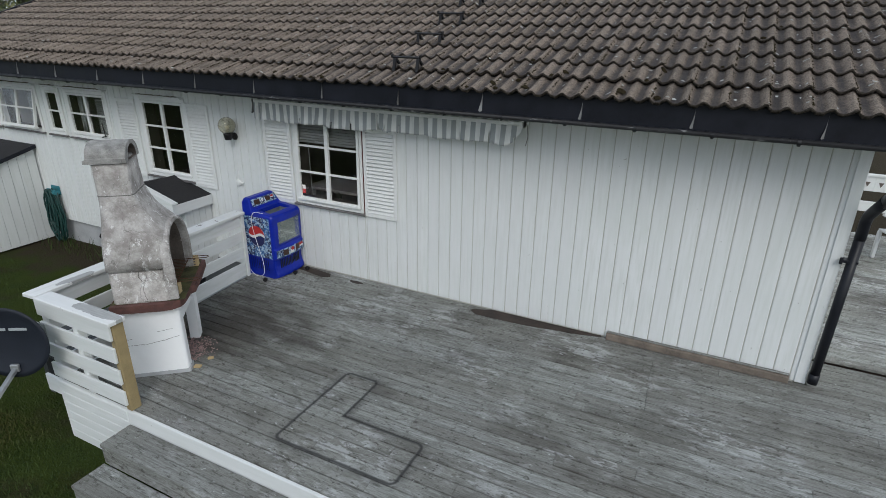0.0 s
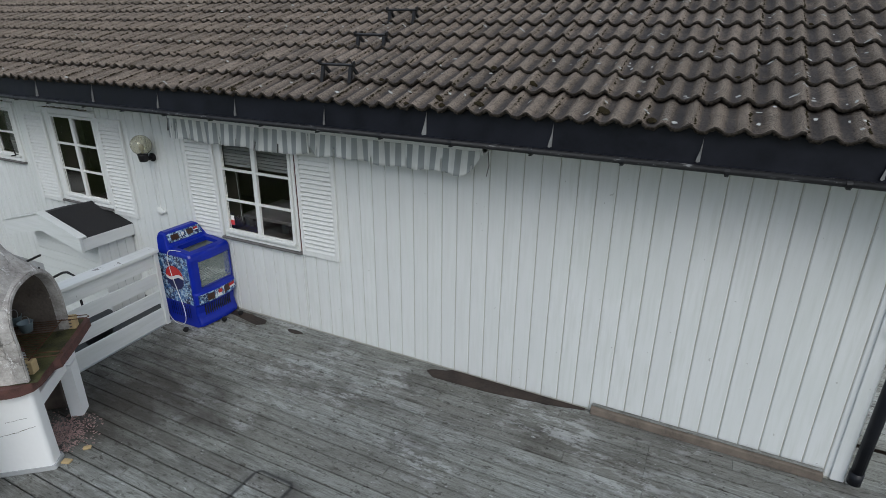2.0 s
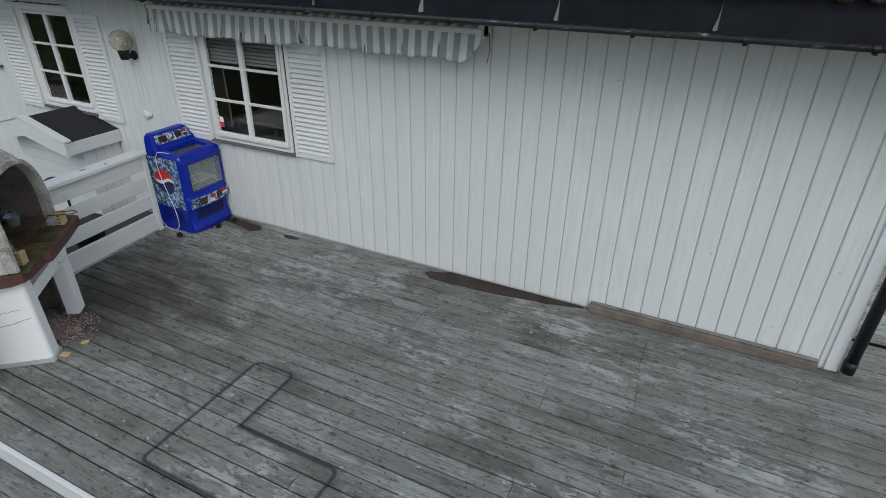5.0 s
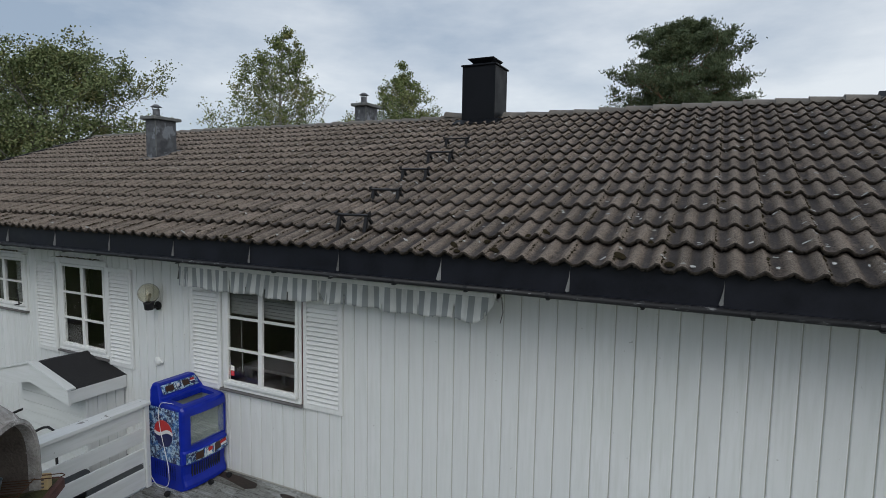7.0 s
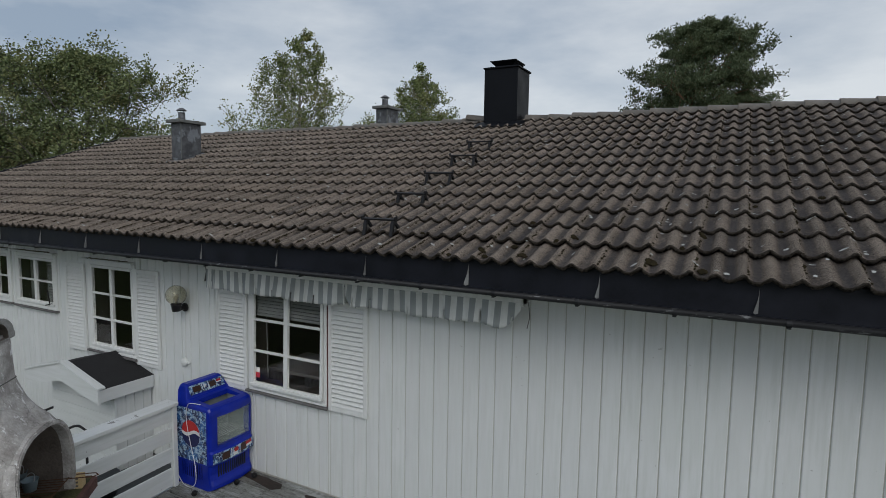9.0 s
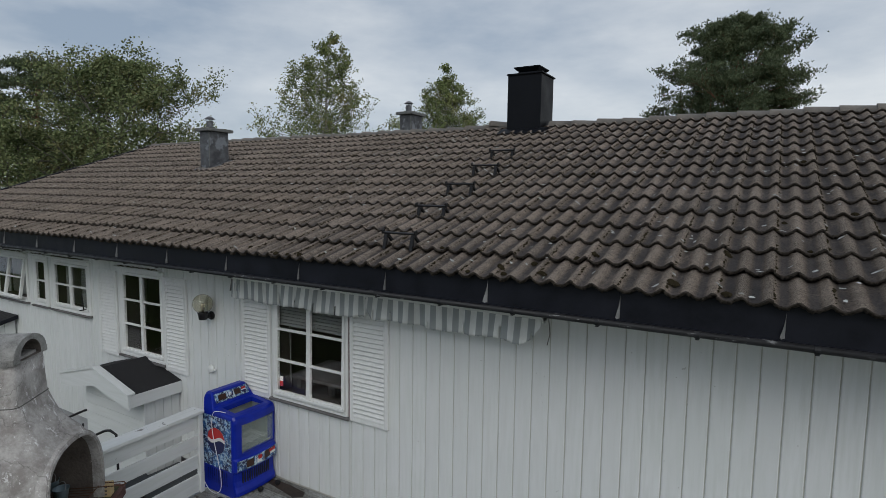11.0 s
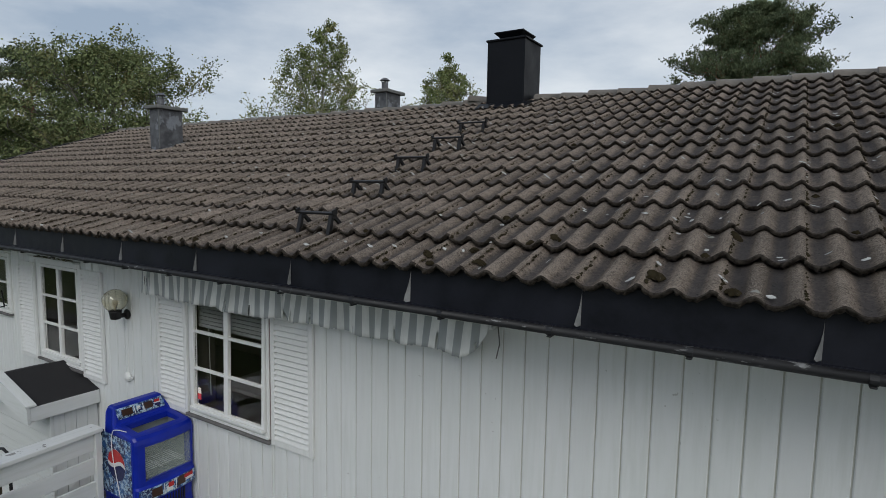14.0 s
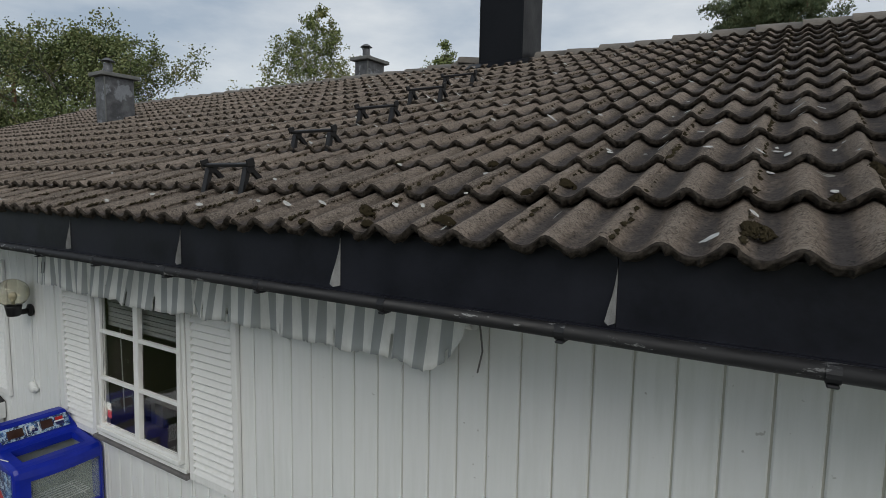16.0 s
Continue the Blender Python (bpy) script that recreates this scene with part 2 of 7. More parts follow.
def tile_material():
    """Old concrete roof tiles, brown grey, with lichen spots and soot."""
    m, n, l, b = nodes_of("roof_tile_concrete")
    o = n.new("ShaderNodeObjectInfo")
    isl = n.new("ShaderNodeNewGeometry")
    rnd = math_node(n, l, "FRACT", math_node(n, l, "ADD", o.outputs["Random"], isl.outputs["Random Per Island"]))
    grit = noised(n, l, 260.0, 3, lo=0.40, hi=0.62)
    pore = noised(n, l, 48.0, 7, lo=0.40, hi=0.58, rough=0.85)
    blot = noised(n, l, 8.0, 7, lo=0.46, hi=0.62, rough=0.7)
    wide = noised(n, l, 0.6, 3, lo=0.35, hi=0.65)
    damp = noised(n, l, 6.0, 5, (1.0, 0.5, 0.5), 0.50, 0.66, 0.6, True)
    c = mixed(n, l, (0.148, 0.113, 0.092), (0.55, 0.445, 0.372), pore)
    c = mixed(n, l, c, (0.36, 0.315, 0.27), math_node(n, l, "MULTIPLY", grit, 0.28))
    c = mixed(n, l, c, (0.085, 0.070, 0.058), math_node(n, l, "MULTIPLY", blot, 0.5))
    c = mixed(n, l, c, (0.050, 0.047, 0.047), math_node(n, l, "MULTIPLY", damp, 0.55))
    c = mixed(n, l, c, (0.20, 0.152, 0.112), math_node(n, l, "MULTIPLY", wide, 0.38))
    c = mixed(n, l, c, (0.060, 0.053, 0.050), math_node(n, l, "MULTIPLY", rnd, 0.52))
    chip = noised(n, l, 55.0, 2, lo=0.665, hi=0.70)
    c = mixed(n, l, c, (0.03, 0.027, 0.024), math_node(n, l, "MULTIPLY", chip, 0.8))
    # channels darkened: grime runs, plus the hollows' shade put into the colour
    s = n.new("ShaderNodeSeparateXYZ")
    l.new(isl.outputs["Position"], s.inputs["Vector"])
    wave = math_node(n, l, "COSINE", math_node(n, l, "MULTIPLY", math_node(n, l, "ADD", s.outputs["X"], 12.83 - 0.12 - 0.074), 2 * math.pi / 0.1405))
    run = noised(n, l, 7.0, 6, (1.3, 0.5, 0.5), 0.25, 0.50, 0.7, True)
    grime_shade = n.new("ShaderNodeMapRange")
    grime_shade.inputs["From Min"].default_value, grime_shade.inputs["From Max"].default_value = -0.12, 0.8
    l.new(wave, grime_shade.inputs["Value"])
    c = mixed(n, l, c, (0.072, 0.071, 0.077), math_node(n, l, "MULTIPLY", math_node(n, l, "MULTIPLY", grime_shade.outputs["Result"], run), 0.72))
    # the rolls are mixed paler and grainier than the channels
    crest = n.new("ShaderNodeMapRange")
    crest.inputs["From Min"].default_value, crest.inputs["From Max"].default_value = 0.15, -0.75
    l.new(wave, crest.inputs["Value"])
    grain = noised(n, l, 170.0, 4, lo=0.46, hi=0.56, rough=0.8)
    c = mixed(n, l, c, (0.46, 0.39, 0.325), math_node(n, l, "MULTIPLY", math_node(n, l, "MULTIPLY", crest.outputs["Result"], grain), 0.8))
    dark_grain = noised(n, l, 110.0, 4, lo=0.53, hi=0.62, rough=0.8)
    c = mixed(n, l, c, (0.045, 0.040, 0.036), math_node(n, l, "MULTIPLY", dark_grain, 0.6))
    lich = noised(n, l, 5.0, 1, lo=0.765, hi=0.775)
    edge = noised(n, l, 45.0, 3, lo=0.35, hi=0.5)
    c = mixed(n, l, c, (0.42, 0.41, 0.37), math_node(n, l, "MULTIPLY", lich, edge))
    l.new(c, b.inputs["Base Color"])
    b.inputs["Roughness"].default_value = 0.9
    b.inputs["Specular IOR Level"].default_value = 0.08
    bumped(n, l, b, math_node(n, l, "ADD", pore, math_node(n, l, "MULTIPLY", grain, 0.8)), 0.9, 0.004)
    return m


def glass_material(name="window_glass", tint=(1, 1, 1)):
    m, n, l, b = nodes_of(name)
    b.inputs["Base Color"].default_value = (*tint, 1)
    b.inputs["Roughness"].default_value = 0.02
    b.inputs["Transmission Weight"].default_value = 1.0
    b.inputs["IOR"].default_value = 1.45 if name != "window_glass" else 1.36
    return m


WHITE_V = painted_wood("white_paint_upright")
# cream groove paint, darkened so its colour holds the grooves' shade
WHITE_GROOVE = painted_wood("shaded_cream_groove_paint", (0.56, 0.55, 0.50))
WHITE_X = painted_wood("white_paint_along_x", along="x")
WHITE_Y = painted_wood("white_paint_along_y", along="y")
WHITE_TRIM = painted_wood("white_paint_trim", (0.79, 0.795, 0.785))
WHITE_CAP = painted_wood("peeling_white_paint", (0.78, 0.785, 0.78), "y", 0.035, (-4.775, 2.66, 0.045, 0.17))
WHITE_CAPX = painted_wood("peeling_white_paint_x", (0.78, 0.785, 0.78), "x", 0.03, (-3.98, 2.335, 0.30, 0.055))
DECK = deck_wood("weathered_deck", True, 1.38)
STEP_WOOD = deck_wood("step_wood", False, 1.3)
WET_WOOD = plain("wet_dark_board", (0.058, 0.043, 0.036), 0.6, vary=0.7, scale=5, spec=0.25)
# joists near-black, to put shade into the gaps between deck boards
GAP_SHADE = plain("joist_gap_shade", (0.010, 0.009, 0.008), 0.9, vary=0.4)
POST_WOOD = plain("bare_pine_post", (0.34, 0.26, 0.13), 0.7, vary=0.3)
BEAM_WOOD = plain("brown_beam", (0.20, 0.162, 0.132), 0.8, vary=0.5, scale=6, bump=0.4)
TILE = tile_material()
# lip faces: broken mossy concrete, with the overhang's shade put into the colour
TILE_EDGE = plain("shaded_mossy_broken_edge", (0.095, 0.080, 0.067), 0.95, vary=0.8, scale=60, bump=1.0, spec=0.1)
ROOF_MOSS = plain("dark_roof_moss", (0.054, 0.044, 0.026), 1.0, vary=0.5, scale=40, bump=0.8, spec=0.05)
FASCIA = plain("black_fascia_metal", (0.0130, 0.0142, 0.0212), 0.45, 0.0, 0.5, 5.0, 0.05, spec=0.25)


def gutter_metal():
    """Black enamel with scuffs down to pale metal."""
    m, n, l, b = nodes_of("black_gutter_metal")
    dull = noised(n, l, 12.0, 5, lo=0.35, hi=0.65)
    c = mixed(n, l, (0.006, 0.006, 0.0075), (0.014, 0.0145, 0.017), dull)
    scuff = noised(n, l, 34.0, 7, (0.35, 1, 1), 0.585, 0.62, 0.7)
    area = noised(n, l, 1.7, 3, lo=0.44, hi=0.56)
    c = mixed(n, l, c, (0.26, 0.265, 0.27), math_node(n, l, "MULTIPLY", math_node(n, l, "MULTIPLY", scuff, area), 0.8))
    l.new(c, b.inputs["Base Color"])
    l.new(math_node(n, l, "MULTIPLY_ADD", dull, 0.2, 0.48), b.inputs["Roughness"])
    return m


GUTTER = gutter_metal()
PIPE_BLACK = plain("black_pipe_enamel", (0.0095, 0.0105, 0.0155), 0.42, vary=0.4, scale=5, bump=0.05, spec=0.35)
BARE_METAL = plain("bent_bare_metal", (0.42, 0.43, 0.44), 0.35, 0.6, 0.2)
FLAP_METAL = plain("dull_bent_sheet", (0.29, 0.295, 0.30), 0.55, 0.3, 0.4, 20)
BLACK_STEEL = plain("black_steel", (0.018, 0.017, 0.018), 0.55, 0.3)
CHIMNEY_BLACK = plain("chimney_black_sheet", (0.008, 0.009, 0.012), 0.5, 0.0, 0.3, 3, spec=0.15)


def peeling_chimney_skin():
    """Dark grey chimney render whose skin flakes off in pale patches."""
    m, n, l, b = nodes_of("chimney_lead_skin")
    soft = noised(n, l, 9.0, 6, lo=0.35, hi=0.65)
    flakes = noised(n, l, 4.5, 7, (1, 1, 0.7), 0.545, 0.565, 0.65)
    pits = noised(n, l, 60.0, 3, lo=0.3, hi=0.7)
    c = mixed(n, l, (0.050, 0.052, 0.058), (0.135, 0.140, 0.152), soft)
    c = mixed(n, l, c, (0.30, 0.325, 0.36), math_node(n, l, "MULTIPLY", flakes, 0.6))
    c = mixed(n, l, c, (0.04, 0.04, 0.042), math_node(n, l, "MULTIPLY", pits, 0.25))
    l.new(c, b.inputs["Base Color"])
    b.inputs["Roughness"].default_value = 0.65
    bumped(n, l, b, math_node(n, l, "SUBTRACT", pits, flakes), 0.5, 0.005)
    return m


CHIMNEY_GREY = peeling_chimney_skin()
CHIMNEY_CAP = plain("chimney_concrete_cap", (0.17, 0.175, 0.17), 0.85, 0, 0.4, 9, 0.4)
GLASS = glass_material()
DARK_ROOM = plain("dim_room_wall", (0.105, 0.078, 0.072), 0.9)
SILL_GREY = plain("weathered_sill", (0.165, 0.158, 0.155), 0.7, vary=0.5)
LINING = plain("reveal_shade_lining", (0.030, 0.024, 0.021), 0.6, vary=0.3)
FELT = plain("black_roof_felt", (0.022, 0.021, 0.023), 0.85, vary=0.4, scale=20, bump=0.6)
CONCRETE = plain("grey_render", (0.42, 0.43, 0.44), 0.9, vary=0.25, scale=4, bump=0.4)
# unseen soffit, coloured darker to cut bounce light on the wall top
SOFFIT = plain("soffit_board", (0.30, 0.29, 0.27), 0.7)


# ---- building helpers ----
def part(name, bm, material, parent=None, label="", smooth=False):
    me = bpy.data.meshes.new(name)
    bm.normal_update()
    bm.to_mesh(me)
    bm.free()
    if material:
        me.materials.append(material)
    if smooth:
        for p in me.polygons:
            p.use_smooth = True
    ob = new(name, me)
    if parent:
        ob.parent = parent
    if label:
        tagged(ob, label)
    return ob


def shared(name, me, parent, m):
    """Another object on the same mesh, under parent, at the pose m."""
    ob = new(name, me)
    ob.parent = parent
    ob.matrix_basis = m
    return ob


def thing(name, label, category, x=0, y=0, z=0, rz=0, group="", kind=""):
    ob = new(name)
    ob.empty_display_size = 0.1
    ob.matrix_basis = pose(x, y, z, 0, 0, rz)
    return tagged(ob, label, category, group, kind)


def add_box(bm, x0, x1, y0, y1, z0, z1, bevel=0.0, m=None):
    r = bmesh.ops.create_cube(bm, size=1)
    vs = r["verts"]
    bmesh.ops.scale(bm, vec=(x1 - x0, y1 - y0, z1 - z0), verts=vs)
    bmesh.ops.translate(bm, vec=((x0 + x1) / 2, (y0 + y1) / 2, (z0 + z1) / 2), verts=vs)
    if bevel:
        es = list({e for v in vs for e in v.link_edges})
        r = bmesh.ops.bevel(bm, geom=es, offset=bevel, segments=1 if bevel < 0.01 else 2, affect="EDGES", profile=0.6)
        vs = list({v for f in r["faces"] for v in f.verts} | {v for v in vs if v.is_valid})
    if m:
        bmesh.ops.transform(bm, matrix=m, verts=vs)
    return vs


def box(x0, x1, y0, y1, z0, z1, bevel=0.0, m=None):
    bm = bmesh.new()
    add_box(bm, x0, x1, y0, y1, z0, z1, bevel, m)
    return bm


def add_tube(bm, pts, radii, sides=10, caps=True):
    """A tube of given radii through points."""
    pts = [Vector(p) for p in pts]
    if isinstance(radii, (int, float)):
        radii = [radii] * len(pts)
    rings, up = [], None
    for i, p in enumerate(pts):
        d = (pts[min(i + 1, len(pts) - 1)] - pts[max(i - 1, 0)]).normalized()
        if up is None:
            up = d.orthogonal().normalized()
        a = (up - d * up.dot(d)).normalized()
        up, c = a, d.cross(a)
        rings.append([bm.verts.new(p + (a * math.cos(2 * math.pi * k / sides) + c * math.sin(2 * math.pi * k / sides)) * radii[i]) for k in range(sides)])
    for r0, r1 in zip(rings, rings[1:]):
        for k in range(sides):
            bm.faces.new((r0[k], r0[(k + 1) % sides], r1[(k + 1) % sides], r1[k]))
    if caps:
        bm.faces.new(rings[0][::-1])
        bm.faces.new(rings[-1])
    return bm


def tube(pts, radii, sides=10):
    return add_tube(bmesh.new(), pts, radii, sides)


def prism(outline, lo, hi, axis="z"):
    """An outline in two coordinates, drawn out along the third axis from lo to hi."""
    place = {"x": lambda a, b, c: (c, a, b), "y": lambda a, b, c: (a, c, b), "z": lambda a, b, c: (a, b, c)}[axis]
    bm = bmesh.new()
    v0 = [bm.verts.new(place(a, b, lo)) for a, b in outline]
    v1 = [bm.verts.new(place(a, b, hi)) for a, b in outline]
    k = len(outline)
    for i in range(k):
        bm.faces.new((v0[i], v0[(i + 1) % k], v1[(i + 1) % k], v1[i]))
    bm.faces.new(v0[::-1])
    bm.faces.new(v1)
    bmesh.ops.recalc_face_normals(bm, faces=bm.faces)
    return bm


def lathe(profile, sides=24):
    """A body of turning round z from pairs of radius and height."""
    bm = bmesh.new()
    rings = [[bm.verts.new((r * math.cos(2 * math.pi * k / sides), r * math.sin(2 * math.pi * k / sides), z)) for k in range(sides)] for r, z in profile]
    for a, b in zip(rings, rings[1:]):
        for k in range(sides):
            bm.faces.new((a[k], a[(k + 1) % sides], b[(k + 1) % sides], b[k]))
    bm.faces.new(rings[0][::-1])
    bm.faces.new(rings[-1])
    bmesh.ops.remove_doubles(bm, verts=bm.verts, dist=1e-5)
    return bm

# ---- ground ----
WALL_Y, GROUND_Z = 5.5, -0.65


def grass_material():
    m, n, l, b = nodes_of("lawn")
    a = noised(n, l, 3.0, 6, lo=0.35, hi=0.65)
    f = noised(n, l, 60.0, 4, lo=0.3, hi=0.7)
    earth = noised(n, l, 1.1, 5, lo=0.56, hi=0.66)
    c = mixed(n, l, (0.022, 0.034, 0.008), (0.060, 0.090, 0.022), f)
    c = mixed(n, l, c, (0.050, 0.070, 0.014), a)
    c = mixed(n, l, c, (0.05, 0.038, 0.025), math_node(n, l, "MULTIPLY", earth, 0.6))
    # bare earth along the foundation
    g = n.new("ShaderNodeNewGeometry")
    s = n.new("ShaderNodeSeparateXYZ")
    l.new(g.outputs["Position"], s.inputs["Vector"])
    strip = n.new("ShaderNodeMapRange")
    strip.inputs["From Min"].default_value, strip.inputs["From Max"].default_value = 4.35, 4.95
    l.new(math_node(n, l, "MULTIPLY_ADD", noised(n, l, 2.2, 5, lo=0.3, hi=0.7), 0.7, math_node(n, l, "SUBTRACT", s.outputs["Y"], 0.35)), strip.inputs["Value"])
    c = mixed(n, l, c, (0.060, 0.046, 0.033), math_node(n, l, "MULTIPLY", strip.outputs["Result"], 0.9))
    l.new(c, b.inputs["Base Color"])
    b.inputs["Roughness"].default_value = 0.95
    b.inputs["Specular IOR Level"].default_value = 0.08
    bumped(n, l, b, f, 0.9, 0.03)
    return m


LAWN = grass_material()
bm = bmesh.new()
bmesh.ops.create_grid(bm, x_segments=60, y_segments=60, size=1)
for v in bm.verts:
    # finer round the house, out to the horizon
    v.co.x, v.co.y = -6 + 900 * v.co.x * abs(v.co.x) ** 2.2, 4 + 900 * v.co.y * abs(v.co.y) ** 2.2
    v.co.z = GROUND_Z + 0.05 * noise.noise(Vector((v.co.x * 0.7, v.co.y * 0.7, 0)))
tagged(part("ground", bm, LAWN, smooth=True), "mown green lawn with bare earth patches", "lawn", kind="structure")

# ---- house wall facing the deck, with its openings ----
# x0, x1, z0, z1 of each opening
OPENINGS = {
    "A": (-4.49, -3.455, 0.945, 2.08),
    "B": (-7.375, -6.437, 0.97, 2.08),
    "C": (-9.16, -8.16, 1.38, 2.08),
    "C2": (-9.74, -9.34, 1.38, 2.08),
    "D": (-11.06, -9.98, 1.38, 2.08),
    "E": (-12.10, -11.25, 1.38, 2.08),
}
HOUSE_X0, HOUSE_X1, WALL_TOP = -12.45, 1.50, 2.42
LOW_X = -5.05  # left of this the wall reaches below the deck
house_wall = thing("wall_south", "white vertical groove-boarded house wall", "wall", kind="structure")


def solid_spans():
    """Boxes of wall round the openings."""
    out, x = [], HOUSE_X0
    for x0, x1, z0, z1 in sorted(OPENINGS.values()):
        out += [(x, x0, -0.20, WALL_TOP), (x0, x1, -0.20, z0), (x0, x1, z1, WALL_TOP)]
        x = x1
    return out + [(x, HOUSE_X1 - 0.02, -0.20, WALL_TOP)]


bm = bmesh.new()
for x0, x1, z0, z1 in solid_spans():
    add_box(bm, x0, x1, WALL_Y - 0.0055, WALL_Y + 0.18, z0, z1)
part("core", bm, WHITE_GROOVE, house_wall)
# foundation
part("foundation", box(HOUSE_X0 + 0.02, HOUSE_X1, WALL_Y + 0.05, WALL_Y + 0.2, GROUND_Z - 0.2, -0.202), CONCRETE, house_wall, "grey rendered foundation")
tagged(part("wall_east", box(HOUSE_X1 - 0.18, HOUSE_X1 - 0.004, WALL_Y + 0.181, 13.2, GROUND_Z - 0.2, WALL_TOP), WHITE_V), "white boarded gable wall", "wall", kind="structure")
tagged(part("wall_west", box(HOUSE_X0, HOUSE_X0 + 0.18, WALL_Y + 0.2, 13.2, GROUND_Z - 0.2, WALL_TOP), WHITE_V), "white boarded gable wall", "wall", kind="structure")
tagged(part("wall_north", box(HOUSE_X0 + 0.18, HOUSE_X1 - 0.18, 13.0, 13.18, GROUND_Z - 0.2, WALL_TOP), WHITE_V), "white boarded back wall", "wall", kind="structure")
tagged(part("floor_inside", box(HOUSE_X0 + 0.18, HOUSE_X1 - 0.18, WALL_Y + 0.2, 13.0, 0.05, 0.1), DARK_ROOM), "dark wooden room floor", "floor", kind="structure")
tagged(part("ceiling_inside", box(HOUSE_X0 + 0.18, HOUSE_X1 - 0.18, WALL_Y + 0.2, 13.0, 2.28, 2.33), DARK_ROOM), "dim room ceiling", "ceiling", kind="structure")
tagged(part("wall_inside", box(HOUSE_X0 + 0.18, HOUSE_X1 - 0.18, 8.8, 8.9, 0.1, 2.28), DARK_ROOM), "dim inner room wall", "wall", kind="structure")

# ---- roof ----
SLOPE = radians(19.5)
EAVE_Y, EAVE_Z, RIDGE_Y = 4.86, 2.572, 9.46
ROOF_X0, COLS, TILE_W, GAUGE = -12.83, 52, 0.281, 0.3333
ROOF_X1 = ROOF_X0 + COLS * TILE_W
roof_pose = Matrix.Translation((ROOF_X0, EAVE_Y, EAVE_Z)) @ Matrix.Rotation(SLOPE, 4, "X")


def roof_z(y):
    """The height of the tiles' mean surface over y on the front slope."""
    return EAVE_Z + (y - EAVE_Y) * math.tan(SLOPE)


roof = thing("roof", "low pitched roof of old brown-grey concrete tiles", "roof", kind="structure")
ridge_z = roof_z(RIDGE_Y)
part("underlay", prism([(4.93, roof_z(4.93) - 0.045), (RIDGE_Y, ridge_z - 0.05), (13.99, roof_z(4.93) - 0.045), (13.99, roof_z(4.93) - 0.10), (RIDGE_Y, ridge_z - 0.12), (4.93, roof_z(4.93) - 0.10)], ROOF_X0 + 0.03, ROOF_X1 - 0.03, "x"), FELT, roof)
# back slope, never looked down on
part("back_slope", prism([(RIDGE_Y + 0.02, ridge_z - 0.045), (14.05, roof_z(4.87) - 0.03), (14.05, roof_z(4.87)), (RIDGE_Y + 0.02, ridge_z - 0.005)], ROOF_X0, ROOF_X1, "x"), TILE, roof)
part("soffit", box(ROOF_X0 + 0.05, ROOF_X1 - 0.05, 4.925, WALL_Y + 0.004, 2.33, 2.35), SOFFIT, roof, "dull brown-grey soffit boards")
part("soffit", box(ROOF_X0 + 0.05, ROOF_X1 - 0.05, 13.19, 13.9, 2.33, 2.35), SOFFIT, roof)
for gx0, gx1 in ((HOUSE_X0, HOUSE_X0 + 0.15), (HOUSE_X1 - 0.15, HOUSE_X1)):
    part("gable", prism([(WALL_Y, WALL_TOP), (13.18, WALL_TOP), (RIDGE_Y, ridge_z - 0.15)], gx0, gx1, "x"), WHITE_V, roof)
# verges
for vx0, vx1 in ((ROOF_X0 - 0.03, ROOF_X0 + 0.012), (ROOF_X1 - 0.012, ROOF_X1 + 0.05)):
    part("verge_board", prism([(4.88, roof_z(4.88) - 0.17), (RIDGE_Y, ridge_z - 0.17), (14.0, roof_z(4.88) - 0.17), (14.0, roof_z(4.88) + 0.045), (RIDGE_Y, ridge_z + 0.045), (4.88, roof_z(4.88) + 0.045)], vx0, vx1, "x"), FASCIA, roof, "black metal verge cover")

# fascia of metal lengths whose seams gape
fascia = thing("fascia", "black metal eaves fascia with bent lifted seams", "fascia", kind="structure")
seams = [1.06, 0.165, -0.735, -1.67, -2.58, -3.53, -4.5, -5.45] + [-6.39 - 0.93 * k for k in range(6)]
edges = [ROOF_X1] + seams + [ROOF_X0]
rnd = random.Random(4)
for xa, xb in zip(edges, edges[1:]):
    part("panel", box(xb + 0.0008, xa - 0.0008, 4.898, 4.912, 2.365, 2.572), FASCIA, fascia)
part("backing", box(ROOF_X0, ROOF_X1, 4.914, 4.924, 2.35, 2.565), FASCIA, fascia)
for k, xs in enumerate(seams):
    w, h = (rnd.uniform(0.022, 0.030) if xs > -2 else rnd.uniform(0.004, 0.008)), rnd.uniform(0.14, 0.17)
    bm = bmesh.new()
    vs = [bm.verts.new((xs - w * a, 4.897 - 0.024 * b, 2.383 + h * q)) for a, b, q in ((0, 0.1, 0), (-0.02, 0.1, 0.5), (0.0, 0.0, 1.0), (0.10, 0.25, 0.74), (0.34, 0.6, 0.48), (0.72, 0.9, 0.22), (1.0, 1.0, 0.03), (0.6, 0.8, -0.03))]
    bm.faces.new(vs)
    r = bmesh.ops.extrude_face_region(bm, geom=bm.faces[:])
    bmesh.ops.translate(bm, vec=(0, 0.0015, 0), verts=[v for v in r["geom"] if isinstance(v, bmesh.types.BMVert)])
    part("bent_flap", bm, FLAP_METAL, fascia, "bent bare metal flap")

part("drip_edge", box(ROOF_X0, ROOF_X1, 4.880, 4.8975, 2.3655, 2.3705), FASCIA, fascia)
# gutter pipe under the fascia
gutter = thing("gutter", "black gutter pipe with couplings under the eaves", "gutter", kind="structure")
part("pipe", tube([(ROOF_X0, 4.868, 2.347), (ROOF_X1, 4.868, 2.349)], 0.0205, 14), GUTTER, gutter, smooth=True)
x = 0.91
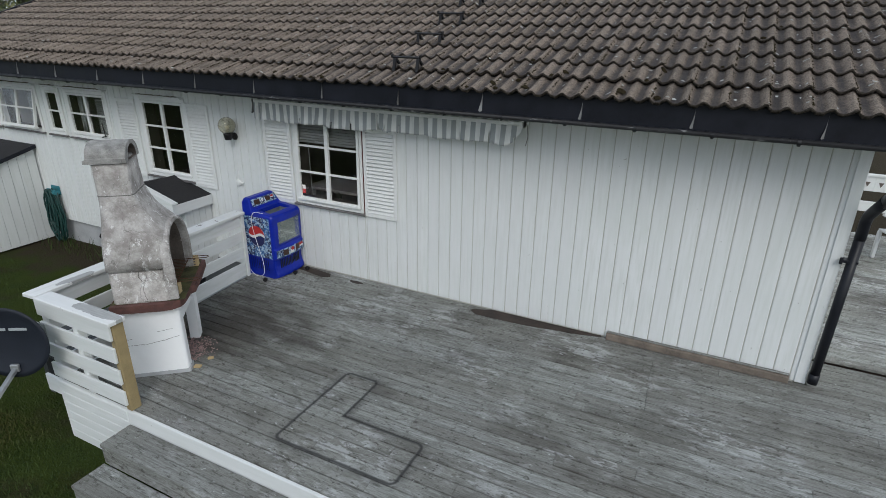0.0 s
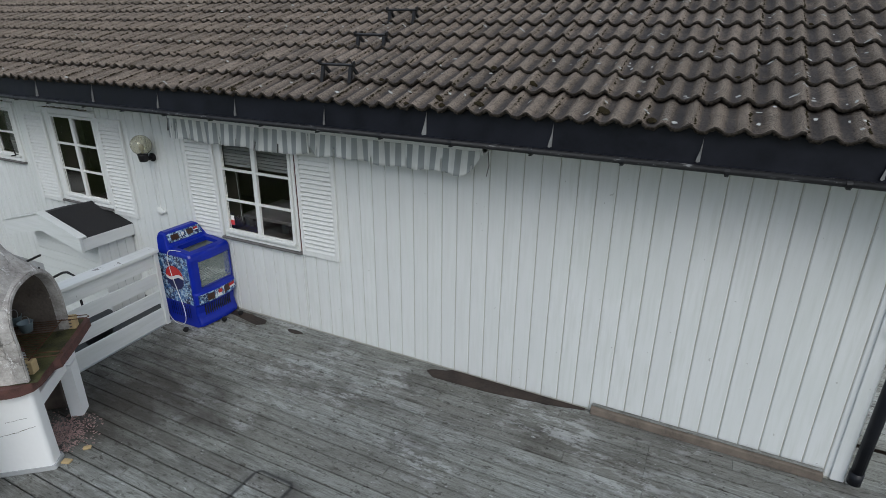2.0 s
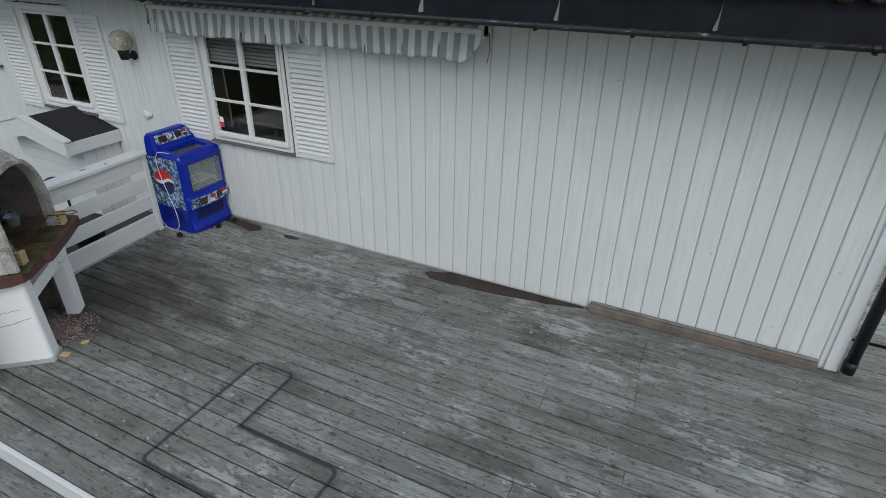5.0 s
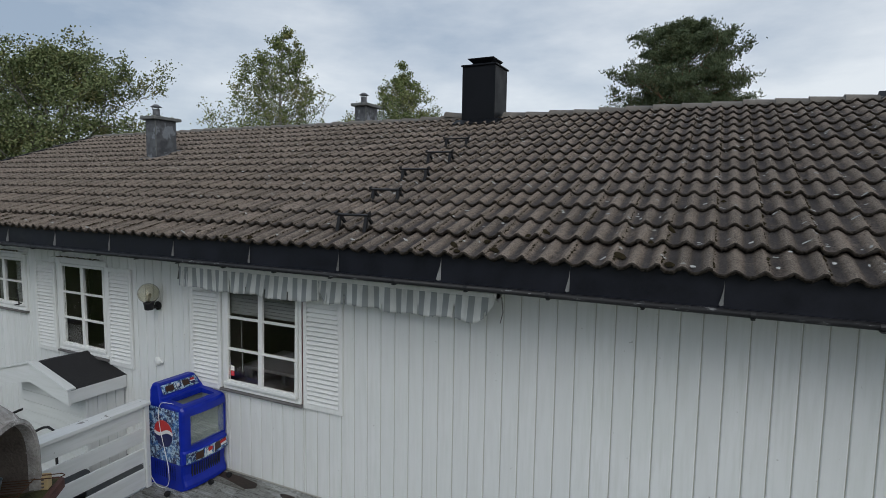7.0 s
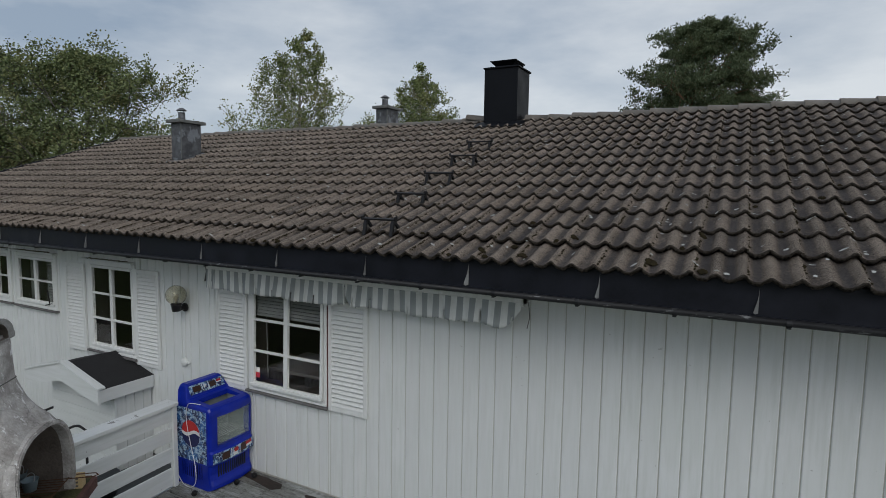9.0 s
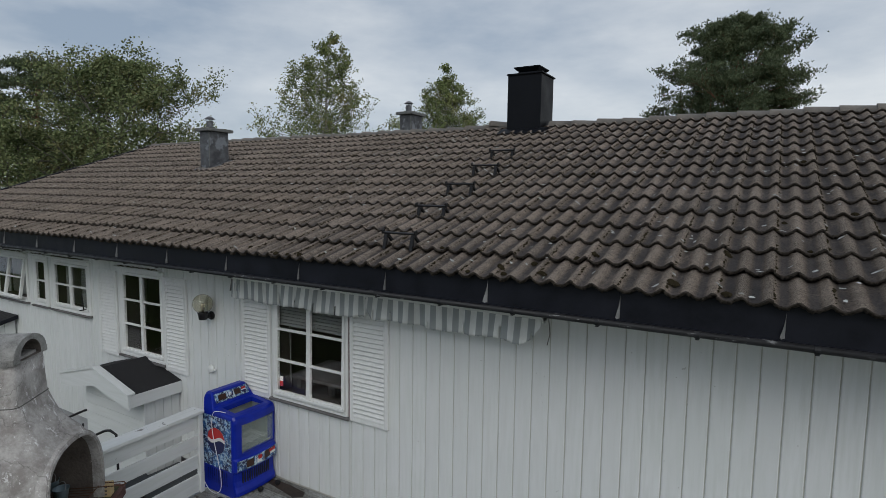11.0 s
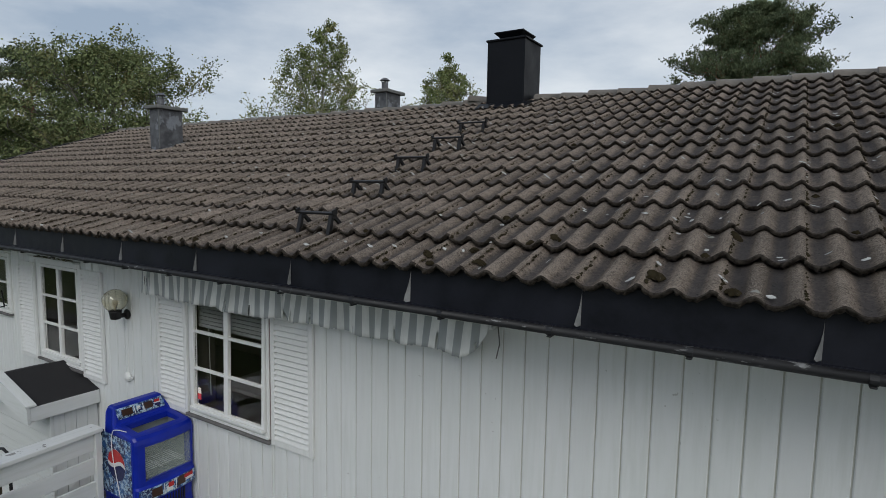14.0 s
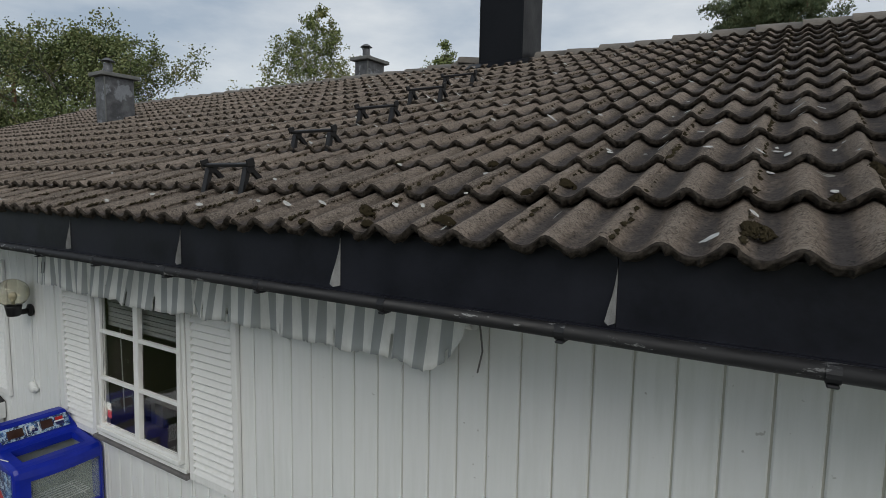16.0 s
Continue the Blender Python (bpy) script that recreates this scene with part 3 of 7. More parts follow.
while x > ROOF_X0 + 0.2:
    part("coupling", tube([(x - 0.014, 4.868, 2.347), (x + 0.014, 4.868, 2.347)], 0.0228, 14), GUTTER, gutter)
    part("bracket", box(x - 0.012, x + 0.012, 4.850, 4.895, 2.3175, 2.3245, 0.003), GUTTER, gutter)
    x -= 0.5925

# ---- deck ----
DECK_Y0, PITCH = 2.32, 0.1265
deck = thing("deck", "weathered grey timber deck with stains", "deck", kind="structure")
part("joists", box(-4.95, 6.5, DECK_Y0 + 0.03, 6.0, -0.2, -0.035), GAP_SHADE, deck)
deck_fascia = thing("deck_edge", "white painted edge board of the deck", "trim", kind="structure")
part("board", box(-5.0, 6.5, DECK_Y0 - 0.03, DECK_Y0, -0.19, -0.012, 0.004), WHITE_X, deck_fascia)


# ---- windows, shutters ----
STICKER_RED = plain("red_sticker", (0.55, 0.03, 0.03), 0.4, vary=0.1)
BLIND = plain("grey_blind", (0.21, 0.225, 0.225), 0.7, vary=0.15)
RED_BROWN = plain("red_brown_reveal", (0.10, 0.02, 0.018), 0.6)


def make_window(number, key, cols, rows, tilt, label, lap=0.03):
    """A white casement: frame, sash that hangs from its top and stands out by tilt degrees, bars and panes, sill."""
    x0, x1, z0, z1 = OPENINGS[key]
    w = thing(f"window_{number}", label, "window", x0, WALL_Y, z0, kind="structure")
    W, H, t = x1 - x0, z1 - z0, 0.05
    bm = bmesh.new()
    add_box(bm, -lap, t * 0.6, -0.04, 0.02, -0.02, H + 0.04, 0.004)
    add_box(bm, W - t * 0.6, W + lap, -0.04, 0.02, -0.02, H + 0.04, 0.004)
    add_box(bm, t * 0.6, W - t * 0.6, -0.04, 0.02, H - 0.01, H + 0.04, 0.004)
    add_box(bm, t * 0.6, W - t * 0.6, -0.04, 0.02, -0.02, 0.03, 0.004)
    part("window_frame", bm, WHITE_TRIM, w)
    # added boards inside the frame, coloured dark to stand for shade
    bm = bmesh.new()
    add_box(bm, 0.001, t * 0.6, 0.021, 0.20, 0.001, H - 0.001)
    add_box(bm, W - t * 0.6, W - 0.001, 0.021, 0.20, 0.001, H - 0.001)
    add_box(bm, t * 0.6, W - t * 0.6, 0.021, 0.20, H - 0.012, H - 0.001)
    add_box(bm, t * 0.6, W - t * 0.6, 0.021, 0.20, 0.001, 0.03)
    part("lining", bm, LINING, w, "added inner lining, dark in place of shade")
    part("window_sill", box(-0.05, W + 0.03, -0.072, -0.01, -0.048, -0.022, 0.004), SILL_GREY, w, "weathered brown sill")
    part("sill_step", box(-lap, W + lap, -0.056, -0.041, -0.018, 0.006, 0.003), WHITE_TRIM, w)
    a, b, lo, hi = t * 0.6 + 0.004, W - t * 0.6 - 0.004, 0.034, H - 0.014
    hang = Matrix.Translation((0, -0.03, hi)) @ Matrix.Rotation(radians(-tilt), 4, "X")
    sash = bmesh.new()
    f = 0.036
    add_box(sash, a, a + f, -0.012, 0.03, lo - hi, 0, 0.004)
    add_box(sash, b - f, b, -0.012, 0.03, lo - hi, 0, 0.004)
    add_box(sash, a + f, b - f, -0.012, 0.03, -f, 0, 0.004)
    add_box(sash, a + f, b - f, -0.012, 0.03, lo - hi, lo - hi + f + 0.01, 0.004)
    add_box(sash, a, b, -0.03, -0.012, lo - hi, lo - hi + 0.03, 0.004)
    gw, gh = (b - a - 2 * f), (hi - lo - 2 * f - 0.01)
    bar = 0.027
    for i in range(1, cols):
        cx = a + f + gw * i / cols
        add_box(sash, cx - bar, cx + bar, -0.014, 0.026, lo - hi + f, -f, 0.004)
    for j in range(1, rows):
        cz = -f - gh * j / rows
        add_box(sash, a + f, b - f, -0.010, 0.022, cz - bar * 0.45, cz + bar * 0.45, 0.003)
    so = part("sash", sash, WHITE_TRIM, w)
    so.matrix_basis = hang
    for i in range(cols):
        for j in range(rows):
            bm = box(a + f + gw * i / cols + 0.004, a + f + gw * (i + 1) / cols - 0.004, 0.006, 0.012, -f - gh * (j + 1) / rows + 0.004, -f - gh * j / rows - 0.004)
            p = part("pane", bm, GLASS, so)
            p.visible_shadow = False
    return w


window_a = make_window(1, "A", 2, 3, 1.2, "white six-pane window ajar beside louvred shutters", 0.004)
make_window(2, "B", 2, 3, 0.0, "white six-pane window above the cellar hood", 0.018)
make_window(3, "C", 2, 2, 0.0, "small white four-pane window with a dark blind")
make_window(4, "C2", 1, 2, 0.0, "narrow white two-pane window")
make_window(5, "D", 2, 2, 9.0, "small white four-pane window tilted open")
make_window(6, "E", 2, 2, 0.0, "small white four-pane window")
part("reveal", box(1.04, 1.064, -0.030, 0.0, -0.02, 1.08), RED_BROWN, window_a, "red-brown bare edge")
s = thing("window_sticker", "small red and white sticker inside the glass", "sticker", -4.42, WALL_Y - 0.018, 1.06)
part("red_half", box(0, 0.05, 0, 0.002, 0, 0.055), STICKER_RED, s)
part("white_half", box(0, 0.05, 0, 0.002, 0.057, 0.11), WHITE_TRIM, s, "white upper half with print")

# blinds behind the glass
blind = thing("window_blind", "grey slatted blind half drawn behind the glass", "blind", -4.455, WALL_Y + 0.045, 1.72)
for k in range(8):
    part("slat", box(0, 0.90, -0.012, 0.012, 0.035 * k, 0.035 * k + 0.028), BLIND, blind)
part("cord", tube([(0.13, 0, 0), (0.14, 0.0, -0.62)], 0.004, 6), BLIND, blind)
blind = thing("window_blind", "grey slatted blind drawn low behind the glass", "blind", -8.60, WALL_Y + 0.10, 1.42)
for k in range(15):
    part("slat", box(0, 0.38, -0.012, 0.012, 0.038 * k, 0.038 * k + 0.030), BLIND, blind)
handle = thing("window_stay", "black metal window stay", "stay", -8.28, WALL_Y - 0.06, 1.43)
part("rod", tube([(0, 0, 0), (0, -0.02, 0.22)], 0.008, 8), BLACK_STEEL, handle)
part("arm", tube([(0.03, 0.02, 0.02), (-0.05, -0.03, 0.0)], 0.008, 8), BLACK_STEEL, handle)
# sheer curtains hanging in the small windows
SHEER = plain("sheer_curtain", (0.24, 0.26, 0.26), 0.9, vary=0.2, scale=6)


def curtain(x0, x1, z0, z1, folds, label):
    w = thing("curtain", label, "curtain", x0, WALL_Y + 0.12, z0)
    bm = bmesh.new()
    n = folds * 6
    rows = [[bm.verts.new(((x1 - x0) * i / n, 0.014 * math.sin(2 * math.pi * folds * i / n) * f, z)) for i in range(n + 1)] for z, f in ((0.0, 1.15), (0.3 * (z1 - z0), 1.0), (z1 - z0, 0.7))]
    for a, b in zip(rows, rows[1:]):
        for i in range(n):
            bm.faces.new((a[i], a[i + 1], b[i + 1], b[i]))
    r = bmesh.ops.extrude_face_region(bm, geom=bm.faces[:])
    bmesh.ops.translate(bm, vec=(0, 0.002, 0), verts=[v for v in r["geom"] if isinstance(v, bmesh.types.BMVert)])
    bmesh.ops.recalc_face_normals(bm, faces=bm.faces)
    part("cloth", bm, SHEER, w, smooth=True)
    part("rod", tube([(-0.02, 0, z1 - z0), (x1 - x0 + 0.02, 0, z1 - z0)], 0.006, 8), BLIND, w)


curtain(-10.52, -10.04, 1.42, 2.06, 8, "pale sheer curtain drawn behind the tilted window")
curtain(-11.02, -10.90, 1.42, 2.06, 2, "pale sheer curtain gathered at the window edge")
curtain(-9.10, -8.98, 1.42, 2.06, 2, "pale sheer curtain beside the dark blind")

# narrow ledges over the windows, mossy on top
LEDGE_MOSS = plain("brown_ledge_moss", (0.15, 0.13, 0.085), 1.0, vary=0.5, scale=40, bump=0.8, spec=0.05)
for k, (x0, x1, z) in enumerate(((-7.46, -6.42, 2.125), (-9.24, -8.10, 2.135), (-9.80, -9.30, 2.135), (-11.1, -9.92, 2.135))):
    ledge = thing("window_ledge", "white board over a window with brown moss on it", "trim", x0, WALL_Y - 0.02, z, kind="structure")
    part("board", box(0, x1 - x0, -0.075, 0.0, 0.0, 0.024, 0.003), WHITE_X, ledge)
    r = random.Random(40 + k)
    bm = bmesh.new()
    for _ in range(int(55 * (x1 - x0))):
        cx = (x1 - x0) * (0.12 + 0.76 * r.random())
        bmesh.ops.create_icosphere(bm, subdivisions=1, radius=r.uniform(0.006, 0.014), matrix=Matrix.Translation((cx, -r.uniform(0.012, 0.070), 0.027)) @ Matrix.Diagonal((1.7, 0.9, 0.6, 1)))
    tagged(part("moss", bm, LEDGE_MOSS, ledge, "brown moss cushions"), "brown moss cushions", kind="stuff")
# furniture dimly seen in the rooms
TABLE_DARK = plain("dark_table", (0.16, 0.15, 0.15), 0.4)
tbl = thing("side_table", "dark table behind the window glass", "table", -3.95, 6.3, 0.1)
part("tabletop", box(-0.8, 0.8, -0.35, 0.35, 0.86, 0.9, 0.01), TABLE_DARK, tbl)
for lx in (-0.74, 0.74):
    for ly in (-0.3, 0.3):
        part("leg", box(lx - 0.03, lx + 0.03, ly - 0.03, ly + 0.03, 0, 0.86), TABLE_DARK, tbl)


def make_shutter(x0, x1, z0, z1, label):
    """A louvred shutter: two stiles, two rails and its slats."""
    w = thing("shutter", label, "shutter", x0, WALL_Y - 0.02, z0, group="window shutters")
    W, H, s = x1 - x0, z1 - z0, 0.045
    part("stile", box(0, s, -0.028, 0.0, 0, H, 0.003), WHITE_TRIM, w)
    part("stile", box(W - s, W, -0.028, 0.0, 0, H, 0.003), WHITE_TRIM, w)
    part("rail", box(s, W - s, -0.026, -0.001, 0, 0.05, 0.003), WHITE_TRIM, w)
    part("rail", box(s, W - s, -0.026, -0.001, H - 0.05, H, 0.003), WHITE_TRIM, w)
    n = int((H - 0.1) / 0.044)
    step = (H - 0.1) / n
    first = None
    for k in range(n):
        m = Matrix.Translation((0, -0.015, 0.05 + step * (k + 0.5))) @ Matrix.Rotation(radians(-42), 4, "X")
        if first is None:
            first = part("slat", box(s, W - s, -0.0035, 0.0035, -step * 0.54, step * 0.54), WHITE_TRIM, w)
            first.matrix_basis = m
        else:
            shared("slat", first.data, w, m)
    return w


make_shutter(-4.99, -4.535, 0.89, 2.02, "white louvred shutter beside the blue cooler")
make_shutter(-3.425, -2.96, 0.90, 2.0, "white louvred shutter under the striped awning")
make_shutter(-7.915, -7.475, 0.89, 2.06, "white louvred wooden window shutter")
make_shutter(-6.415, -5.975, 0.885, 2.075, "white louvred wooden window shutter")

# corner boards and the joint board of the wall
bm = box(0, 0.09, -0.034, 0.0, 0.0, WALL_TOP - 0.075, 0.004)
cb = part("corner_board", bm, WHITE_V)
cb.matrix_basis = pose(HOUSE_X1 - 0.085, WALL_Y, 0.01)
tagged(cb, "white corner board of the house", "trim", kind="structure")
jb = part("joint_board", box(0, 0.05, -0.03, 0.0, 0.0, WALL_TOP + 0.13, 0.003), WHITE_V)
jb.matrix_basis = pose(-5.17, WALL_Y, -0.21)
tagged(jb, "narrow white batten over a wall joint", "trim", kind="structure")

# ---- globe lamp and socket ----
GLOBE = glass_material("smoky_globe_glass", (0.93, 0.90, 0.80))
BULB = plain("bulb_white", (0.7, 0.66, 0.55), 0.3, vary=0.1)
lamp = thing("wall_lamp", "black wall lamp with a smoky glass globe", "lamp", -5.52, WALL_Y - 0.02, 1.70)
part("base", lathe([(0.045, 0), (0.05, 0.008), (0.05, 0.02), (0.03, 0.03)]), BLACK_STEEL, lamp).matrix_basis = pose(0, 0, 0, 90)
part("arm", tube([(0, -0.01, 0), (0, -0.06, -0.005), (0, -0.11, 0.0), (0, -0.125, 0.03)], 0.022, 12), BLACK_STEEL, lamp, smooth=True)
part("cup", lathe([(0.035, -0.05), (0.045, -0.045), (0.055, 0.02), (0.06, 0.035), (0.05, 0.04)]), BLACK_STEEL, lamp, smooth=True).matrix_basis = pose(0, -0.125, 0.02)
gl = part("globe", lathe([(0.042, -0.103)] + [(0.112 * math.sin(a), -0.112 * math.cos(a)) for a in np.linspace(0.42, math.pi - 0.02, 18)], 32), GLOBE, lamp, "smoky glass globe", smooth=True)
gl.matrix_basis = pose(0, -0.125, 0.157)
inner = part("globe_inside", lathe([(0.039, -0.100)] + [(0.109 * math.sin(a), -0.109 * math.cos(a)) for a in np.linspace(0.43, math.pi - 0.02, 18)], 32), GLOBE, lamp, smooth=True)
for p in inner.data.polygons:
    p.flip()
inner.matrix_basis = pose(0, -0.125, 0.157)
part("bulb", lathe([(0.012, 0), (0.014, 0.03), (0.028, 0.06), (0.03, 0.075), (0.02, 0.1), (0.003, 0.106)]), BULB, lamp, smooth=True).matrix_basis = pose(0, -0.125, 0.06)
cable = part("cable", tube([(-0.01, -0.004, -0.05), (-0.02, -0.002, -0.3), (-0.03, -0.002, -0.62)], 0.004, 6), WHITE_TRIM)
cable.matrix_basis = pose(-5.52, WALL_Y - 0.02, 1.70)
tagged(cable, "thin white cable down the wall", "cable")
sock = thing("wall_socket", "round white outdoor wall socket", "socket", -5.55, WALL_Y - 0.02, 1.05)
part("cover", lathe([(0.05, 0), (0.05, 0.02), (0.04, 0.034), (0.01, 0.036)]), WHITE_TRIM, sock, smooth=True).matrix_basis = pose(0, 0, 0, 90)
part("gland", box(0.03, 0.085, -0.03, -0.005, -0.015, 0.015, 0.006), WHITE_TRIM, sock)

# ---- striped awning ----
def stripes():
    m, n, l, b = nodes_of("striped_awning_cloth")
    g = n.new("ShaderNodeTexCoord")
    s = n.new("ShaderNodeSeparateXYZ")
    l.new(g.outputs["Object"], s.inputs["Vector"])
    f = math_node(n, l, "FRACT", math_node(n, l, "DIVIDE", s.outputs["X"], 0.112))
    r = n.new("ShaderNodeMapRange")
    r.inputs["From Min"].default_value, r.inputs["From Max"].default_value = 0.48, 0.52
    l.new(f, r.inputs["Value"])
    c = mixed(n, l, (0.82, 0.83, 0.81), (0.37, 0.395, 0.40), r.outputs["Result"])
    dirt = noised(n, l, 6.0, 6, (1, 1, 0.4), 0.4, 0.75, 0.65)
    c = mixed(n, l, c, (0.26, 0.27, 0.23), math_node(n, l, "MULTIPLY", dirt, 0.45))
    l.new(c, b.inputs["Base Color"])
    b.inputs["Roughness"].default_value = 0.85
    return m


STRIPES = stripes()


def valance(x0, x1, seed, torn_left):
    """Cloth that hangs in folds, with a ragged lower edge."""
    r = random.Random(seed)
    bm = bmesh.new()
    n, k = int((x1 - x0) / 0.014), 8
    grid = []
    for i in range(n + 1):
        x = x0 + (x1 - x0) * i / n
        u = i / n
        drop = (0.208 if torn_left else 0.218) + 0.009 * math.sin(x * 7 + seed) + 0.006 * math.sin(x * 17 + 2 * seed) + r.uniform(-0.005, 0.005)
        if torn_left and u < 0.05:
            drop *= 0.45 + 11 * u
        if u > 0.90 and torn_left:
            drop *= 1 - 0.72 * ((u - 0.90) / 0.10) ** 1.8
        col = []
        for j in range(k + 1):
            v = j / k
            fold = 0.013 * math.sin(x * 26 + 2 * math.sin(x * 3.1)) * v + 0.02 * v * math.sin(x * 4 + seed)
            col.append(bm.verts.new((x, -0.19 - 0.02 * v + fold, -drop * v)))
        grid.append(col)
    for a, b in zip(grid, grid[1:]):
        for j in range(k):
            bm.faces.new((a[j], a[j + 1], b[j + 1], b[j]))
    # small tears
    rip = []
    i = 6
    while i < n - 4:
        depth = r.randint(1, 3)
        rip += [f for f in bm.faces if grid[i][0].co.x - 0.001 < f.calc_center_median().x < grid[i + 1][0].co.x + 0.001 and f.calc_center_median().z < -0.17 * (1 - depth / k)]
        i += r.randint(9, 30)
    if not torn_left:
        # hanging shreds at the outer end
        for a in (3, 5, 8):
            rip += [f for f in bm.faces if grid[a][0].co.x - 0.001 < f.calc_center_median().x < grid[a + 1][0].co.x + 0.001 and f.calc_center_median().z < -0.06]
    rip = list(set(rip))
    bmesh.ops.delete(bm, geom=rip, context="FACES")
    r2 = bmesh.ops.extrude_face_region(bm, geom=bm.faces[:])
    bmesh.ops.translate(bm, vec=(0, 0.002, 0), verts=[v for v in r2["geom"] if isinstance(v, bmesh.types.BMVert)])
    bmesh.ops.recalc_face_normals(bm, faces=bm.faces)
    return bm


awning = thing("awning", "rolled-in awning with ragged grey and white striped valances", "awning", 0, WALL_Y, 2.215)
part("valance", valance(-4.95, -3.12, 1, False), STRIPES, awning, smooth=True)
part("valance", valance(-3.10, -1.40, 5, True), STRIPES, awning, smooth=True)
part("roller", tube([(-4.9, -0.12, 0.0), (-1.4, -0.12, 0.0)], 0.05, 14), STRIPES, awning, smooth=True)
part("front_rail", box(-4.95, -1.40, -0.2, -0.165, -0.008, 0.03, 0.005), WHITE_TRIM, awning)
for bx in (-4.9, -3.1, -1.42):
    part("wall_bracket", box(bx - 0.02, bx + 0.02, -0.17, -0.02, -0.03, 0.06, 0.004), WHITE_TRIM, awning)
part("cord", tube([(-5.03, -0.13, 0.02), (-5.02, -0.12, -0.12), (-5.06, -0.12, -0.16), (-5.03, -0.12, -0.05)], 0.012, 8), SILL_GREY, awning, "frayed hanging strap")
part("cord", tube([(-1.36, -0.16, 0.0), (-1.35, -0.15, -0.12), (-1.37, -0.15, -0.21)], 0.004, 6), SILL_GREY, awning)

# ---- chimneys, ridge, roof steps ----
ch = thing("chimney", "black sheet-metal chimney standing at the ridge", "chimney", -3.44, 9.13, roof_z(9.13) - 0.06)
part("flashing", prism([(-0.17, -0.03), (0.36, 0.12), (0.36, 0.18), (-0.03, 0.11), (-0.17, 0.035)], -0.09, 0.61, "x"), CHIMNEY_BLACK, ch, "black flashing skirt")
part("shaft", box(0, 0.52, 0, 0.52, -0.12, 0.905, 0.006), CHIMNEY_BLACK, ch)
for a in (0.004, 0.516):
    part("corner_fold", box(a - 0.008, a + 0.008, -0.006, 0.004, 0.02, 0.895, 0.002), CHIMNEY_BLACK, ch)
part("collar", box(-0.022, 0.542, -0.022, 0.542, 0.897, 0.921, 0.005), CHIMNEY_BLACK, ch)


def frustum(inset0, z0, inset1, z1, lip=0.0):
    """A four-sided body over the shaft, its sides drawn in by the insets."""
    bm = bmesh.new()
    rings = []
    for q, z in ((inset0, z0), (inset1, z1)) + (((inset1, z1 + lip),) if lip else ()):
        rings.append([bm.verts.new((x, y, z)) for x, y in ((q, q), (0.52 - q, q), (0.52 - q, 0.52 - q), (q, 0.52 - q))])
    for a, b in zip(rings, rings[1:]):
        for k in range(4):
            bm.faces.new((a[k], a[(k + 1) % 4], b[(k + 1) % 4], b[k]))
    bm.faces.new(rings[0][::-1])
    bm.faces.new(rings[-1])
    return bm


part("neck", frustum(0.075, 0.922, 0.115, 0.96), CHIMNEY_BLACK, ch)
part("hat", frustum(0.115, 0.961, 0.055, 1.015, 0.012), CHIMNEY_BLACK, ch, "flared flat-topped hat")
part("lifting_eye", tube([(0.3, 0.26, 1.025), (0.3, 0.26, 1.05), (0.315, 0.26, 1.065), (0.33, 0.26, 1.05), (0.33, 0.26, 1.025)], 0.006, 6), CHIMNEY_BLACK, ch)


def small_chimney(x, y, label, sunk=0.0):
    c = thing("small_chimney", label, "chimney", x, y, (roof_z(y) if y < RIDGE_Y else 2 * roof_z(RIDGE_Y) - roof_z(y)) - sunk)
    part("flashing", box(-0.06, 0.31, -0.09, 0.46, -0.16, 0.035, 0.004, Matrix.Rotation(SLOPE if y < RIDGE_Y else -SLOPE, 4, "X")), CHIMNEY_GREY, c, "dull lead flashing")
    part("shaft", box(0, 0.25, 0, 0.39, -0.25, 0.65, 0.008), CHIMNEY_GREY, c)
    part("seam", box(0.238, 0.258, -0.006, 0.004, 0.05, 0.645, 0.002), CHIMNEY_CAP, c)
    part("cap", box(-0.05, 0.30, -0.06, 0.46, 0.652, 0.702, 0.010), CHIMNEY_CAP, c, "mossy concrete cap")
    flue = pose(0.125, 0.115, -0.066)
    part("flue", lathe([(0.06, 0.768), (0.055, 0.80), (0.055, 0.90), (0.05, 0.90), (0.05, 0.87)], 16), CHIMNEY_GREY, c, smooth=True).matrix_basis = flue
    part("rain_hat", lathe([(0.085, 0.935), (0.09, 0.93), (0.03, 0.972), (0.005, 0.975)], 16), CHIMNEY_GREY, c).matrix_basis = flue
    for k in range(3):
        a = k * 2.1
        part("hat_leg", tube([(0.053 * math.cos(a), 0.053 * math.sin(a), 0.88), (0.065 * math.cos(a), 0.065 * math.sin(a), 0.94)], 0.005, 6), CHIMNEY_GREY, c).matrix_basis = flue
    # moss crumbs on the cap
    r = random.Random(int(-10 * x))
    bm = bmesh.new()
    for _ in range(46):
        bmesh.ops.create_icosphere(bm, subdivisions=1, radius=r.uniform(0.006, 0.016), matrix=Matrix.Translation((r.uniform(-0.035, 0.285), r.uniform(-0.045, 0.445), 0.704)) @ Matrix.Diagonal((1.3, 1.1, 0.7, 1)))
    tagged(part("moss", bm, CAP_MOSS, c), "brown moss crumbs on the cap", kind="stuff")
    return c


CAP_MOSS = plain("brown_cap_moss", (0.16, 0.135, 0.08), 1.0, vary=0.5, scale=40, bump=0.8, spec=0.05)
small_chimney(-8.43, 7.50, "small grey lead-clad chimney with peeling paint")
small_chimney(-6.02, 10.0, "small grey chimney beyond the ridge", 0.05)

